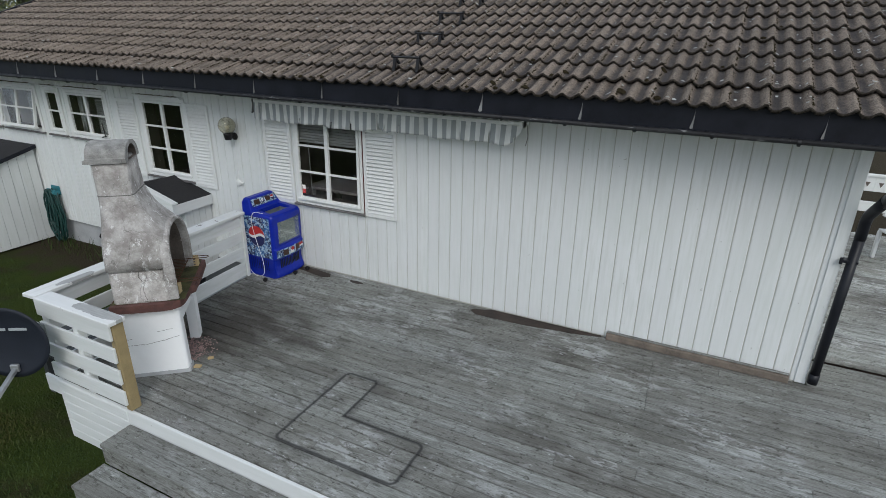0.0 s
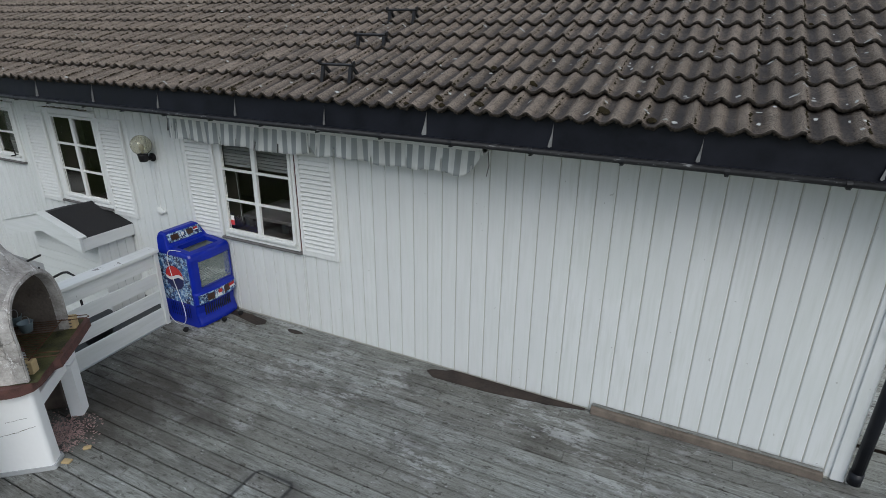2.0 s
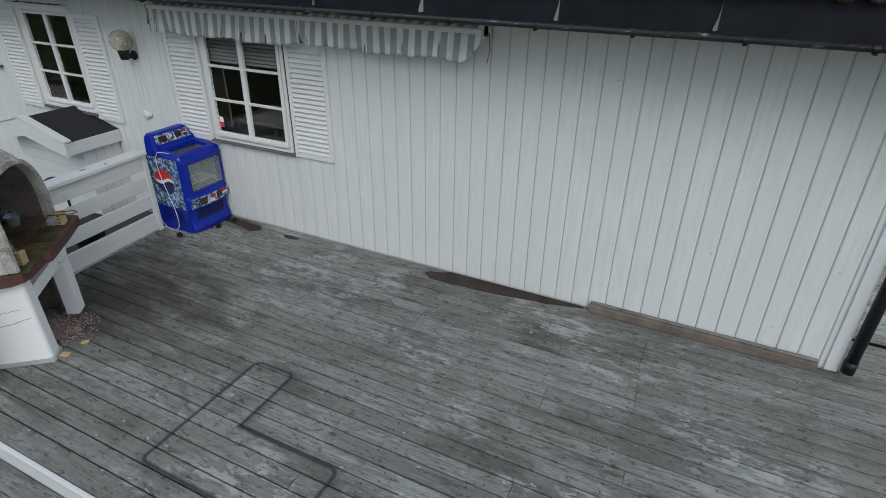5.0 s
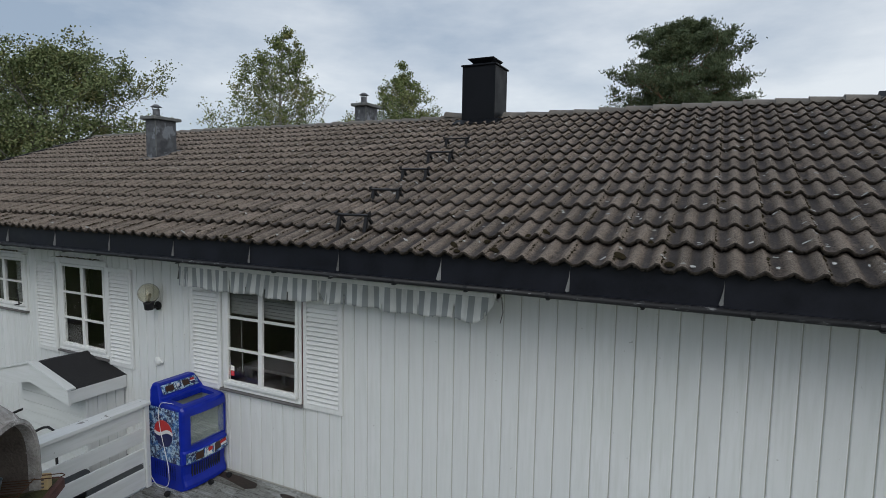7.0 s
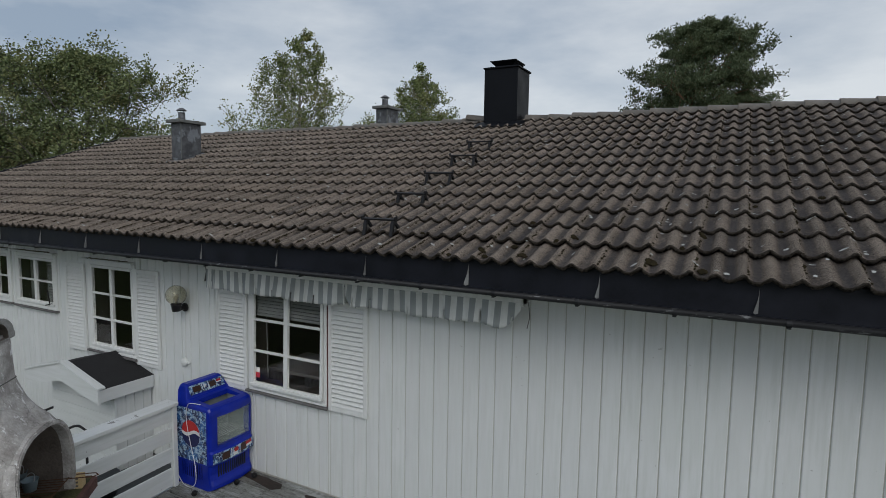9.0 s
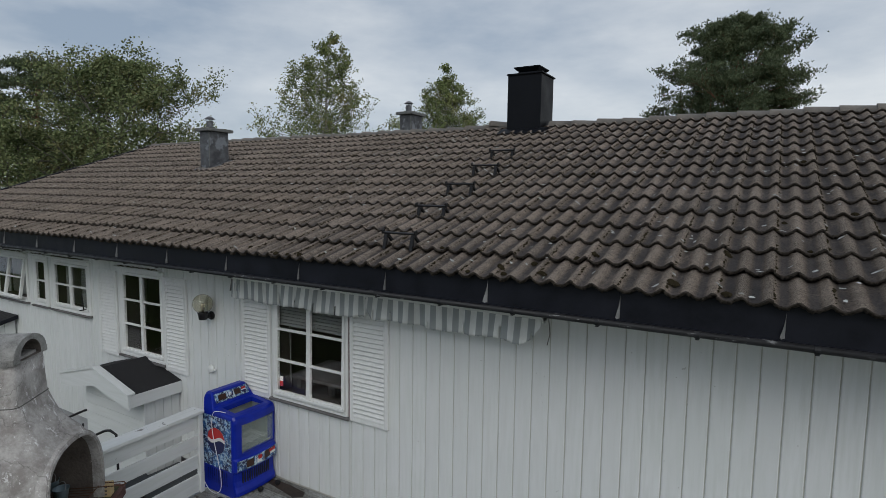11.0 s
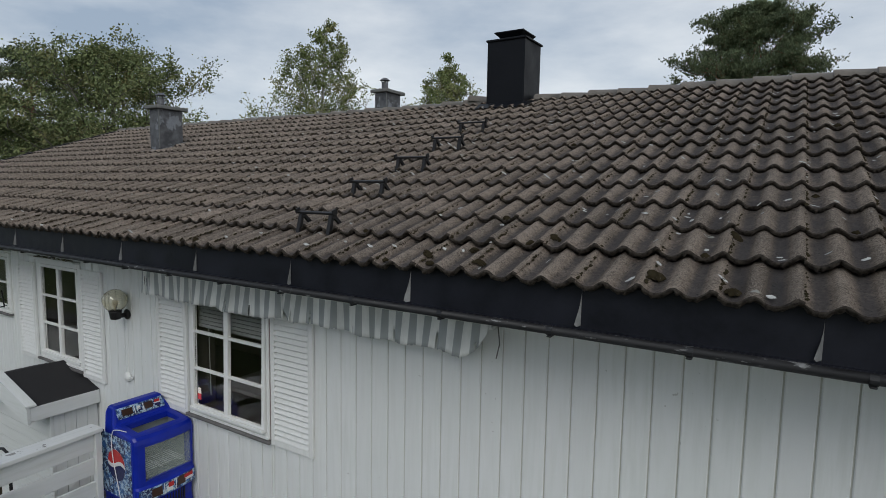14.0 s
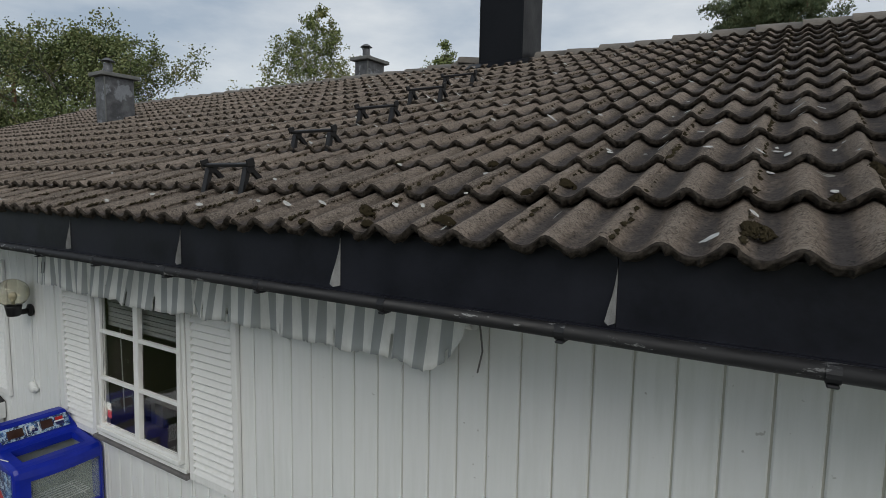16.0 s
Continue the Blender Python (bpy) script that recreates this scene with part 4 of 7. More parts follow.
RIDGE_TILE = plain("ridge_tile_concrete", (0.175, 0.158, 0.140), 0.85, vary=0.4, scale=6, bump=0.5)
ridge = thing("ridge_cap", "row of lapped grey concrete ridge tiles", "roof ridge", kind="structure")
cap_mesh = None
rnd = random.Random(3)
x, L = ROOF_X0 + 0.02, 0.355
while x < ROOF_X1 - 0.1:
    if not -3.62 < x + L / 2 < -2.78:
        if cap_mesh is None:
            bm = bmesh.new()
            rings = []
            for u, lift in ((0.0, 0.024), (1.0, 0.0)):
                outer = [(0.118 * math.cos(a) * 1.08, 0.088 * math.sin(a) + lift) for a in np.linspace(0, math.pi, 11)]
                rings.append([bm.verts.new((u * (L + 0.03), a, z)) for a, z in outer])
            for i in range(10):
                bm.faces.new((rings[0][i], rings[0][i + 1], rings[1][i + 1], rings[1][i])).smooth = True
            bm.faces.new(rings[0])
            bm.faces.new(rings[1][::-1])
            first = part("ridge_tile", bm, RIDGE_TILE, ridge)
            cap_mesh = first.data
            bpy.data.objects.remove(first)
        shared("ridge_tile", cap_mesh, ridge, pose(x, RIDGE_Y, ridge_z - 0.046 + rnd.uniform(-0.007, 0.007), rnd.uniform(-2, 2), rnd.uniform(-0.8, 0.8), rnd.uniform(-0.6, 0.6)))
    x += L
lifted = shared("ridge_tile", cap_mesh, ridge, pose(-3.86, RIDGE_Y - 0.02, ridge_z + 0.01, 0, 3, 8))
# end plate of the ridge at the gable
part("end_plate", prism([(-0.17, -0.06), (0.17, -0.06), (0.02, 0.08), (-0.02, 0.08)], ROOF_X1 - 0.06, ROOF_X1 + 0.07, "x"), FASCIA, ridge, "dark metal end plate").matrix_basis = pose(0, RIDGE_Y, ridge_z)


def roof_step():
    """A step for the chimney sweep: a flat tread on two pairs of splayed flat legs."""
    w = thing("roof_step", "black steel roof step hooked over the tiles", "roof step", group="roof steps")
    for lx in (0.02, 0.295):
        part("front_leg", prism([(0.012, 0.085), (-0.014, 0.085), (-0.085, -0.022), (-0.058, -0.022)], lx, lx + 0.03, "x"), BLACK_STEEL, w)
        part("rear_leg", prism([(-0.008, 0.085), (0.016, 0.085), (0.075, -0.015), (0.050, -0.015)], lx + 0.004, lx + 0.026, "x"), BLACK_STEEL, w)
        part("knee_plate", prism([(-0.028, 0.085), (0.028, 0.085), (0.012, 0.058), (-0.016, 0.058)], lx + 0.031, lx + 0.036, "x"), BLACK_STEEL, w)
    part("tread", box(0.0, 0.345, -0.013, 0.013, 0.086, 0.102, 0.003), BLACK_STEEL, w, "flat tread bar")
    for lx in (0.005, 0.34):
        part("end_lip", box(lx - 0.005, lx + 0.005, -0.02, 0.02, 0.09, 0.122), BLACK_STEEL, w)
    return w


first = roof_step()
step_rows = ((-2.83, 5.23), (-2.90, 5.86), (-2.94, 6.49), (-2.97, 7.13), (-3.04, 7.74))
for k, (sx, sy) in enumerate(step_rows):
    m = Matrix.Translation((sx, sy, roof_z(sy) + 0.026)) @ Matrix.Rotation(SLOPE, 4, "X")
    if k == 0:
        first.matrix_basis = m
    else:
        copy_thing(first, m)

# ---- downpipe at the house corner ----
dp = thing("downpipe", "black metal downpipe with an offset bend", "downpipe", kind="structure")
part("lower_pipe", tube([(1.550, 5.435, 0.10), (1.574, 5.435, 1.56)], 0.041, 16), PIPE_BLACK, dp, smooth=True)
part("shoe", tube([(1.549, 5.435, 0.06), (1.551, 5.435, 0.16)], 0.046, 16), PIPE_BLACK, dp, smooth=True)
part("bend", tube([(1.574, 5.435, 1.50), (1.576, 5.435, 1.66), (1.580, 5.41, 1.72), (1.60, 5.30, 1.82), (1.617, 5.20, 1.91)], 0.044, 16), PIPE_BLACK, dp, smooth=True)
part("offset_pipe", tube([(1.612, 5.24, 1.87), (1.645, 4.93, 2.14), (1.65, 4.88, 2.2), (1.65, 4.868, 2.34)], 0.041, 16), PIPE_BLACK, dp, smooth=True)
for z in (1.30,):
    part("clip", box(1.49, 1.61, 5.40, 5.485, z - 0.012, z + 0.012, 0.004), PIPE_BLACK, dp)
    part("clip_bolt", box(1.475, 1.50, 5.40, 5.42, z - 0.03, z + 0.03, 0.004), PIPE_BLACK, dp)

# ---- railing ----
RAIL_TURN = 3.7  # the left railing runs a little askew


def railing_left():
    r = thing("railing", "white slatted deck railing with a flat peeling cap", "railing", -4.95, 4.87, 0, RAIL_TURN)
    for k in range(4):
        z = 0.70 - 0.211 * k
        part("rail_board", box(0.005, 0.03, -2.54, -0.055, z - (0.045 if k == 3 else 0), z + 0.142, 0.003), WHITE_Y, r)
    for y in (-2.54, -1.32):
        part("post", box(-0.065, 0.004, y, y + 0.07, -0.3, 0.853, 0.004), WHITE_V, r)
    part("end_post", box(0.0, 0.05, -0.053, 0.0, 0.005, 0.853, 0.005), WHITE_V, r)
    part("cap", box(-0.10, 0.068, -2.625, 0.006, 0.856, 0.893, 0.005), WHITE_CAP, r, "flat cap with peeling paint")
    return r


def railing_front():
    r = thing("railing", "white slatted front railing ending in a bare pine post", "railing")
    for k in range(4):
        z = 0.70 - 0.211 * k
        part("rail_board", box(-4.765, -3.755, 2.262, 2.287, z, z + 0.142, 0.003), WHITE_X, r)
    part("end_post", box(-3.80, -3.735, 2.289, 2.385, 0.002, 0.853, 0.006), POST_WOOD, r, "bare yellowish pine post")
    part("mid_post", box(-4.32, -4.25, 2.289, 2.36, 0.002, 0.853, 0.004), WHITE_V, r)
    part("cap", box(-4.70, -3.70, 2.235, 2.39, 0.856, 0.893, 0.005), WHITE_CAPX, r, "flat cap with large peeled patches")
    return r


railing_left()
railing_front()
skirt = thing("deck_skirt", "white horizontal boarding below the deck", "skirting", kind="structure")
for k in range(6):
    z = -0.13 - 0.108 * k
    part("board", box(-4.795, -3.82, 2.285, 2.30, z, z + 0.104, 0.003), WHITE_X, skirt)
    part("board", box(-0.055, -0.03, -2.56, 0.5, z, z + 0.104, 0.003), WHITE_Y, skirt).matrix_basis = pose(-4.95, 4.87, 0, 0, 0, RAIL_TURN)

# ---- steps to the lawn ----
steps = thing("deck_steps", "grey weathered wooden steps down to the lawn", "steps")
for lvl, (z, y0) in enumerate(((-0.15, 2.002), (-0.35, 1.718))):
    for k in range(2):
        part("tread", box(-3.8, 0.6, y0 + 0.143 * k, y0 + 0.143 * k + 0.139, z - 0.04, z, 0.004), STEP_WOOD, steps)
    part("riser", box(-3.79, 0.59, y0 + 0.006, y0 + 0.03, z - 0.199 if lvl == 0 else z - 0.3, z - 0.041), STEP_WOOD, steps)
    part("string", box(-3.79, -3.75, y0 + 0.031, y0 + 0.28, z - 0.30, z - 0.041), STEP_WOOD, steps)

# ---- beam along the wall and the wet gap in the deck ----
beam = thing("timber_beam", "brown weathered timber laid along the house wall", "beam", -0.348, WALL_Y - 0.022, 0.002, -0.3)
part("timber", box(0, 1.71, -0.065, 0.0, 0.0, 0.072, 0.006), BEAM_WOOD, beam)
part("worn_top", box(0.004, 1.712, -0.034, 0.0, 0.0725, 0.085, 0.004), STEP_WOOD, beam, "greyed upper lath")
wet = part("wet_board", prism([(-1.915, 5.355), (-1.82, 5.285), (-1.60, 5.29), (-1.23, 5.305), (-0.95, 5.345), (-0.62, 5.395), (-0.40, 5.45), (-0.40, 5.476), (-1.70, 5.476), (-1.74, 5.44), (-1.88, 5.40)], -0.006, 0.0042), WET_WOOD)
tagged(wet, "dark wet board set low against the wall", "board")
wet = part("wet_board", prism([(-4.48, 5.34), (-4.37, 5.325), (-4.03, 5.265), (-3.95, 5.33), (-3.99, 5.40), (-4.25, 5.43), (-4.50, 5.42)], -0.006, 0.0042), WET_WOOD)
tagged(wet, "damp dark strip of board at the wall foot", "board")
wet = part("wet_board", prism([(-3.545 + 0.10 * math.cos(a) * (1 + 0.12 * math.sin(3 * a)), 5.35 + 0.032 * math.sin(a)) for a in np.linspace(0, 2 * math.pi, 18, endpoint=False)], -0.006, 0.0042), WET_WOOD)
tagged(wet, "small damp dark patch of board near the wall", "board")

# ---- masonry grill ----
GRILL_GREY = plain("sooty_grill_cement", (0.36, 0.352, 0.335), 0.95, vary=0.62, scale=11, bump=1.0)
GRILL_WHITE = plain("whitewashed_block", (0.90, 0.91, 0.92), 0.8, vary=0.05, scale=3, bump=0.15)
SLAB_RED = plain("red_concrete_slab", (0.145, 0.068, 0.058), 0.9, vary=0.5, scale=16, bump=0.9)
# soot inside the fire mouth; elsewhere the dark colour stands for shade
SOOT_SHADE = plain("soot_and_shade", (0.17, 0.14, 0.12), 0.95, vary=0.55, scale=6, bump=0.5)
BRICK_YELLOW = plain("yellow_perforated_brick", (0.52, 0.39, 0.21), 0.9, vary=0.2, scale=12, bump=0.5)
MOSS = plain("moss_and_leaf_litter", (0.085, 0.082, 0.03), 0.95, vary=0.8, scale=8, bump=0.9)
RUST = plain("rusty_wire", (0.12, 0.055, 0.03), 0.8, 0.4)
ZINC = plain("grey_enamel", (0.22, 0.29, 0.33), 0.45, 0.1)


def grill_cement(name="grill_cement_coat", flake=0.575, tone=1.0):
    """Grey cement render with paler worn patches and hair cracks."""
    m, n, l, b = nodes_of(name)
    base = noised(n, l, 7.0, 8, lo=0.40, hi=0.60, rough=0.72)
    fine = noised(n, l, 60.0, 4, lo=0.3, hi=0.7)
    worn = noised(n, l, 12.0, 10, (1, 1, 0.6), flake, flake + 0.025, 0.82)
    c = mixed(n, l, (0.28 * tone, 0.257 * tone, 0.240 * tone), (0.51 * tone, 0.487 * tone, 0.468 * tone), base)
    c = mixed(n, l, c, (0.20, 0.19, 0.18), math_node(n, l, "MULTIPLY", fine, 0.3))
    c = mixed(n, l, c, (0.82, 0.82, 0.815), math_node(n, l, "MULTIPLY", worn, 0.72))
    g = n.new("ShaderNodeNewGeometry")
    v = n.new("ShaderNodeTexVoronoi")
    v.feature = "DISTANCE_TO_EDGE"
    v.inputs["Scale"].default_value = 2.3
    wob = n.new("ShaderNodeTexNoise")
    wob.inputs["Scale"].default_value, wob.inputs["Detail"].default_value = 7, 5
    add = n.new("ShaderNodeVectorMath")
    add.operation = "MULTIPLY_ADD"
    add.inputs[1].default_value = (0.25, 0.25, 0.25)
    l.new(wob.outputs["Color"], add.inputs[0])
    l.new(g.outputs["Position"], add.inputs[2])
    l.new(g.outputs["Position"], wob.inputs["Vector"])
    l.new(add.outputs["Vector"], v.inputs["Vector"])
    r = n.new("ShaderNodeMapRange")
    r.inputs["From Min"].default_value, r.inputs["From Max"].default_value = 0.009, 0.003
    l.new(v.outputs["Distance"], r.inputs["Value"])
    gate = noised(n, l, 1.4, 2, lo=0.42, hi=0.48)
    crack = math_node(n, l, "MULTIPLY", r.outputs["Result"], gate)
    c = mixed(n, l, c, (0.09, 0.08, 0.07), math_node(n, l, "MULTIPLY", crack, 0.42))
    l.new(c, b.inputs["Base Color"])
    b.inputs["Roughness"].default_value = 0.93
    bumped(n, l, b, math_node(n, l, "SUBTRACT", fine, math_node(n, l, "MULTIPLY", crack, 2.0)), 0.6, 0.006)
    return m


GRILL_CEMENT = grill_cement()
GRILL_FLAKED = grill_cement("flaked_white_coat", 0.55, 1.3)
CRACK = plain("crack_dirt", (0.15, 0.14, 0.13), 1.0, vary=0.5)
# local x runs to the opening, local y across it
grill = thing("masonry_grill", "cracked grey cement garden grill on a whitewashed base", "grill", -4.305, 2.557, 0.0, math.degrees(math.atan2(0.64, 0.768)))


def loft(rings, segments=5, radius=0.07):
    """Rounded rectangles x0, x1, y0, y1, z, r joined upwards."""
    bm = bmesh.new()
    out = []
    for x0, x1, y0, y1, z, r, *front in rings:
        pts, q = [], front[0] if front else r
        for cx, cy, a0, r in ((x1 - q, y1 - q, 0, q), (x0 + r, y1 - r, 90, r), (x0 + r, y0 + r, 180, r), (x1 - q, y0 + q, 270, q)):
            pts += [bm.verts.new((cx + r * math.cos(radians(a0 + 90 * k / segments)), cy + r * math.sin(radians(a0 + 90 * k / segments)), z)) for k in range(segments + 1)]
        out.append(pts)
    for a, b in zip(out, out[1:]):
        for i in range(len(a)):
            bm.faces.new((a[i], a[(i + 1) % len(a)], b[(i + 1) % len(a)], b[i]))
    bm.faces.new(out[0][::-1])
    bm.faces.new(out[-1])
    return bm


def carve(ob, cutter_bm, material):
    """Cuts a body out of a mesh object for good; the cut takes the material."""
    cut = part("cutter", cutter_bm, material)
    cut.matrix_basis = ob.matrix_world if ob.parent is None else ob.parent.matrix_basis @ ob.matrix_basis
    ob.data.materials.append(material)
    mod = ob.modifiers.new("cut", "BOOLEAN")
    mod.object, mod.operation, mod.solver = cut, "DIFFERENCE", "EXACT"
    mod.material_mode = "TRANSFER"
    bpy.context.view_layer.update()
    dg = bpy.context.evaluated_depsgraph_get()
    me = bpy.data.meshes.new_from_object(ob.evaluated_get(dg))
    ob.modifiers.clear()
    ob.data = me
    bpy.data.objects.remove(cut)


def arch_body(y0, y1, z0, spring, x0, x1, rise=0.31):
    r, cy = (y1 - y0) / 2, (y0 + y1) / 2
    soft = lambda v: math.copysign(abs(v) ** 0.78, v)
    outline = [(y0, z0), (y1, z0)] + [(cy + r * soft(math.cos(a)), spring + rise * soft(math.sin(a))) for a in np.linspace(0, math.pi, 25)]
    return prism(outline, x0, x1, "x")


bm = loft([(0.105, 0.638, -0.02, 0.125, 0.02, 0.03), (0.115, 0.632, -0.015, 0.12, 0.70, 0.03)], 4)
part("side_wall", bm, GRILL_WHITE, grill, "whitewashed block side wall")
# walls below the slab are dark, to hold its shade in their colour
part("far_wall", box(0.12, 0.45, 0.755, 0.88, 0.0, 0.70, 0.01), SOOT_SHADE, grill)
part("leg", prism([(0.612, 0.0), (0.74, 0.0), (0.745, 0.50), (0.615, 0.49)], 0.535, 0.632, "x"), GRILL_WHITE, grill, "whitewashed leg with cracks")
part("leg_block", box(0.528, 0.635, 0.612, 0.748, 0.505, 0.70, 0.005), GRILL_WHITE, grill)
part("back_wall", box(0.12, 0.20, 0.126, 0.755, 0.0, 0.70), SOOT_SHADE, grill)
part("lintel", box(0.545, 0.605, 0.121, 0.61, 0.46, 0.565, 0.005), GRILL_WHITE, grill)
part("lintel_top", box(0.50, 0.56, 0.121, 0.61, 0.566, 0.70, 0.004), SLAB_RED, grill)
part("foot", loft([(0.09, 0.655, -0.035, 0.14, 0.0, 0.03), (0.095, 0.65, -0.03, 0.138, 0.03, 0.03)], 3), CONCRETE, grill, "rough mortar foot")
slab_outline = [(0.09, -0.09), (0.52, -0.10), (0.60, -0.085), (0.665, -0.04), (0.69, 0.03), (0.705, 0.22), (0.745, 0.26), (0.75, 0.60), (0.742, 0.90), (0.69, 0.93), (0.09, 0.93)]
part("slab", prism(slab_outline, 0.702, 0.775), SLAB_RED, grill, "red-brown concrete slab")
bm = bmesh.new()
bmesh.ops.create_grid(bm, x_segments=26, y_segments=34, size=0.5)
for v in bm.verts:
    v.co.x, v.co.y = 0.405 + v.co.x * 0.61, 0.42 + v.co.y * 0.94
    v.co.z = 0.779 + 0.012 * max(0, noise.noise(v.co * 9)) + 0.006 * noise.noise(v.co * 40)
part("moss", bm, MOSS, grill, "moss and leaf litter", smooth=True)
firebox = part("firebox_course", loft([(0.115, 0.64, -0.045, 0.735, 0.777, 0.05, 0.09), (0.12, 0.635, -0.042, 0.73, 1.081, 0.05, 0.12)], 4), GRILL_FLAKED, grill, "cracked cement course with flaked white paint")
hood = part("hood", loft([
    (0.11, 0.655, -0.062, 0.735, 1.093, 0.05, 0.15), (0.112, 0.655, -0.06, 0.73, 1.22, 0.05, 0.16), (0.115, 0.645, -0.045, 0.72, 1.33, 0.06, 0.17), (0.116, 0.605, -0.015, 0.69, 1.41, 0.07, 0.18),
    (0.115, 0.535, 0.035, 0.64, 1.49, 0.08, 0.15), (0.112, 0.47, 0.085, 0.61, 1.57, 0.07, 0.11), (0.108, 0.425, 0.13, 0.585, 1.66, 0.06, 0.07), (0.105, 0.395, 0.155, 0.575, 1.73, 0.05), (0.10, 0.388, 0.168, 0.568, 1.86, 0.045), (0.098, 0.382, 0.172, 0.565, 2.0, 0.045)], 6), GRILL_CEMENT, grill, "grey cement hood tapering into a flue", smooth=True)
joint = part("mortar_joint", loft([(0.125, 0.62, -0.03, 0.72, 1.079, 0.05, 0.1), (0.125, 0.62, -0.03, 0.72, 1.095, 0.05, 0.1)], 4), CRACK, grill)
part("flue_joint", loft([(0.103, 0.4025, 0.150, 0.5795, 1.719, 0.05), (0.1025, 0.4005, 0.151, 0.5785, 1.725, 0.05)], 4), CRACK, grill)
carve(joint, arch_body(-0.016, 0.695, 0.9, 1.2, 0.17, 1.2), SOOT_SHADE)


def crack(points, y, width=0.0045):
    """A jagged open crack on a side face, from pairs of x and z."""
    r, line = random.Random(len(points) + int(points[0][1] * 100)), []
    for (xa, za), (xb, zb) in zip(points, points[1:]):
        for k in range(7):
            line.append((xa + (xb - xa) * k / 7 + r.uniform(-0.004, 0.004), za + (zb - za) * k / 7 + r.uniform(-0.004, 0.004)))
    line.append(points[-1])
    flat = abs(points[-1][0] - points[0][0]) > abs(points[-1][1] - points[0][1])
    w = [width * r.uniform(0.3, 1.0) for _ in line]
    back = [((x, z - q) if flat else (x + q, z)) for (x, z), q in zip(line, w)]
    part("crack", prism(line + back[::-1], y, y + 0.006, "y"), CRACK, grill)


crack([(0.375, 1.08), (0.362, 1.03), (0.40, 0.97), (0.385, 0.90), (0.40, 0.785)], -0.0465)
crack([(0.20, 0.86), (0.235, 0.83), (0.24, 0.785)], -0.0465, 0.003)
crack([(0.13, 0.34), (0.30, 0.335), (0.45, 0.36), (0.60, 0.40)], -0.0205, 0.0028)
crack([(0.42, 0.46), (0.56, 0.475)], -0.0195, 0.002)
crack([(0.13, 0.40), (0.20, 0.405)], -0.0205, 0.002)
carve(firebox, arch_body(-0.018, 0.695, 0.70, 1.2, 0.17, 1.2), SOOT_SHADE)
carve(hood, arch_body(-0.03, 0.695, 0.9, 1.085, 0.18, 1.2), SOOT_SHADE)
# thick rounded rim round the mouth
soft = lambda v: math.copysign(abs(v) ** 0.78, v)
rim = [[(0.3325 + (0.3625 + g) * soft(math.cos(a)), 1.085 + (0.31 + g) * soft(math.sin(a))) for a in np.linspace(0, math.pi, 25)] for g in (0.034, -0.002)]
foot = lambda q: [(q[0][0], 0.79)] + q + [(q[-1][0], 0.79)]
bm = prism(foot(rim[0]) + foot(rim[1])[::-1], 0.585, 0.668, "x")
for v in bm.verts:
    # the rim leans back towards its top
    v.co.x -= 0.10 * max(0.0, v.co.z - 1.10)
bmesh.ops.bevel(bm, geom=bm.edges[:], offset=0.008, segments=2, affect="EDGES")
part("mouth_rim", bm, GRILL_CEMENT, grill, "thick cement rim round the fire mouth")
for k in range(5):
    part("soot_course", box(0.172, 0.20, 0.0, 0.69, 0.80 + 0.075 * k, 0.868 + 0.075 * k, 0.006), SOOT_SHADE, grill)
# flue cap, half a barrel with an open front
cap = part("flue_cap", prism([(0.165, 2.002), (0.575, 2.002), (0.575, 2.04)] + [(0.37 + 0.195 * math.cos(a), 2.04 + 0.125 * math.sin(a)) for a in np.linspace(0.05, math.pi - 0.05, 15)] + [(0.165, 2.04)], 0.075, 0.39, "x"), GRILL_GREY, grill, "half-round pebbly cement cap open at the front")
part("cap_lip", loft([(0.052, 0.36, 0.150, 0.590, 2.003, 0.02), (0.052, 0.355, 0.152, 0.588, 2.028, 0.02)], 3), GRILL_GREY, grill)
carve(cap, prism([(0.245, 2.01), (0.495, 2.01)] + [(0.37 + 0.125 * math.cos(a), 2.025 + 0.105 * math.sin(a)) for a in np.linspace(0, math.pi, 13)], 0.13, 0.6, "x"), SOOT_SHADE)


def holed_brick(x, y, z, rz, parent_label):
    b = thing("perforated_brick", parent_label, "brick", *(grill.matrix_basis @ Vector((x, y, z))), math.degrees(math.atan2(0.64, 0.768)) + rz, group="grill bricks")
    part("block", box(-0.11, 0.11, -0.035, 0.035, 0, 0.10, 0.004), BRICK_YELLOW, b)
    for i in range(5):
        for j in range(3):
            # holes are dark blocks, their shade put into the colour
            part("hole", box(-0.095 + 0.04 * i, -0.075 + 0.04 * i, -0.0365, 0.0365, 0.016 + 0.029 * j, 0.030 + 0.029 * j), SOOT_SHADE, b)
    return b


holed_brick(0.60, 0.74, 0.785, 0, "yellow perforated brick holding the grill grate")
holed_brick(0.55, 0.10, 0.785, -8, "yellow perforated brick holding the grill grate")
grate = thing("grill_grate", "rusty wire grill grate laid across bricks", "grate", *(grill.matrix_basis @ Vector((0.3, 0.08, 0.89))), math.degrees(math.atan2(0.64, 0.768)))
for k in range(17):
    y = 0.02 + 0.038 * k
    part("wire", tube([(0.0, y, 0), (0.34, y, 0.0)], 0.0032, 5), RUST, grate)
for x in (0.02, 0.33):
    part("frame_bar", tube([(x, 0.0, -0.004), (x, 0.66, -0.004)], 0.004, 6), RUST, grate)
for y in (0.06, 0.62):
    part("handle", tube([(0.33, y - 0.03, 0), (0.50, y - 0.03, 0), (0.525, y, 0), (0.50, y + 0.03, 0), (0.33, y + 0.03, 0)], 0.004, 6), RUST, grate, "bent wire handle")


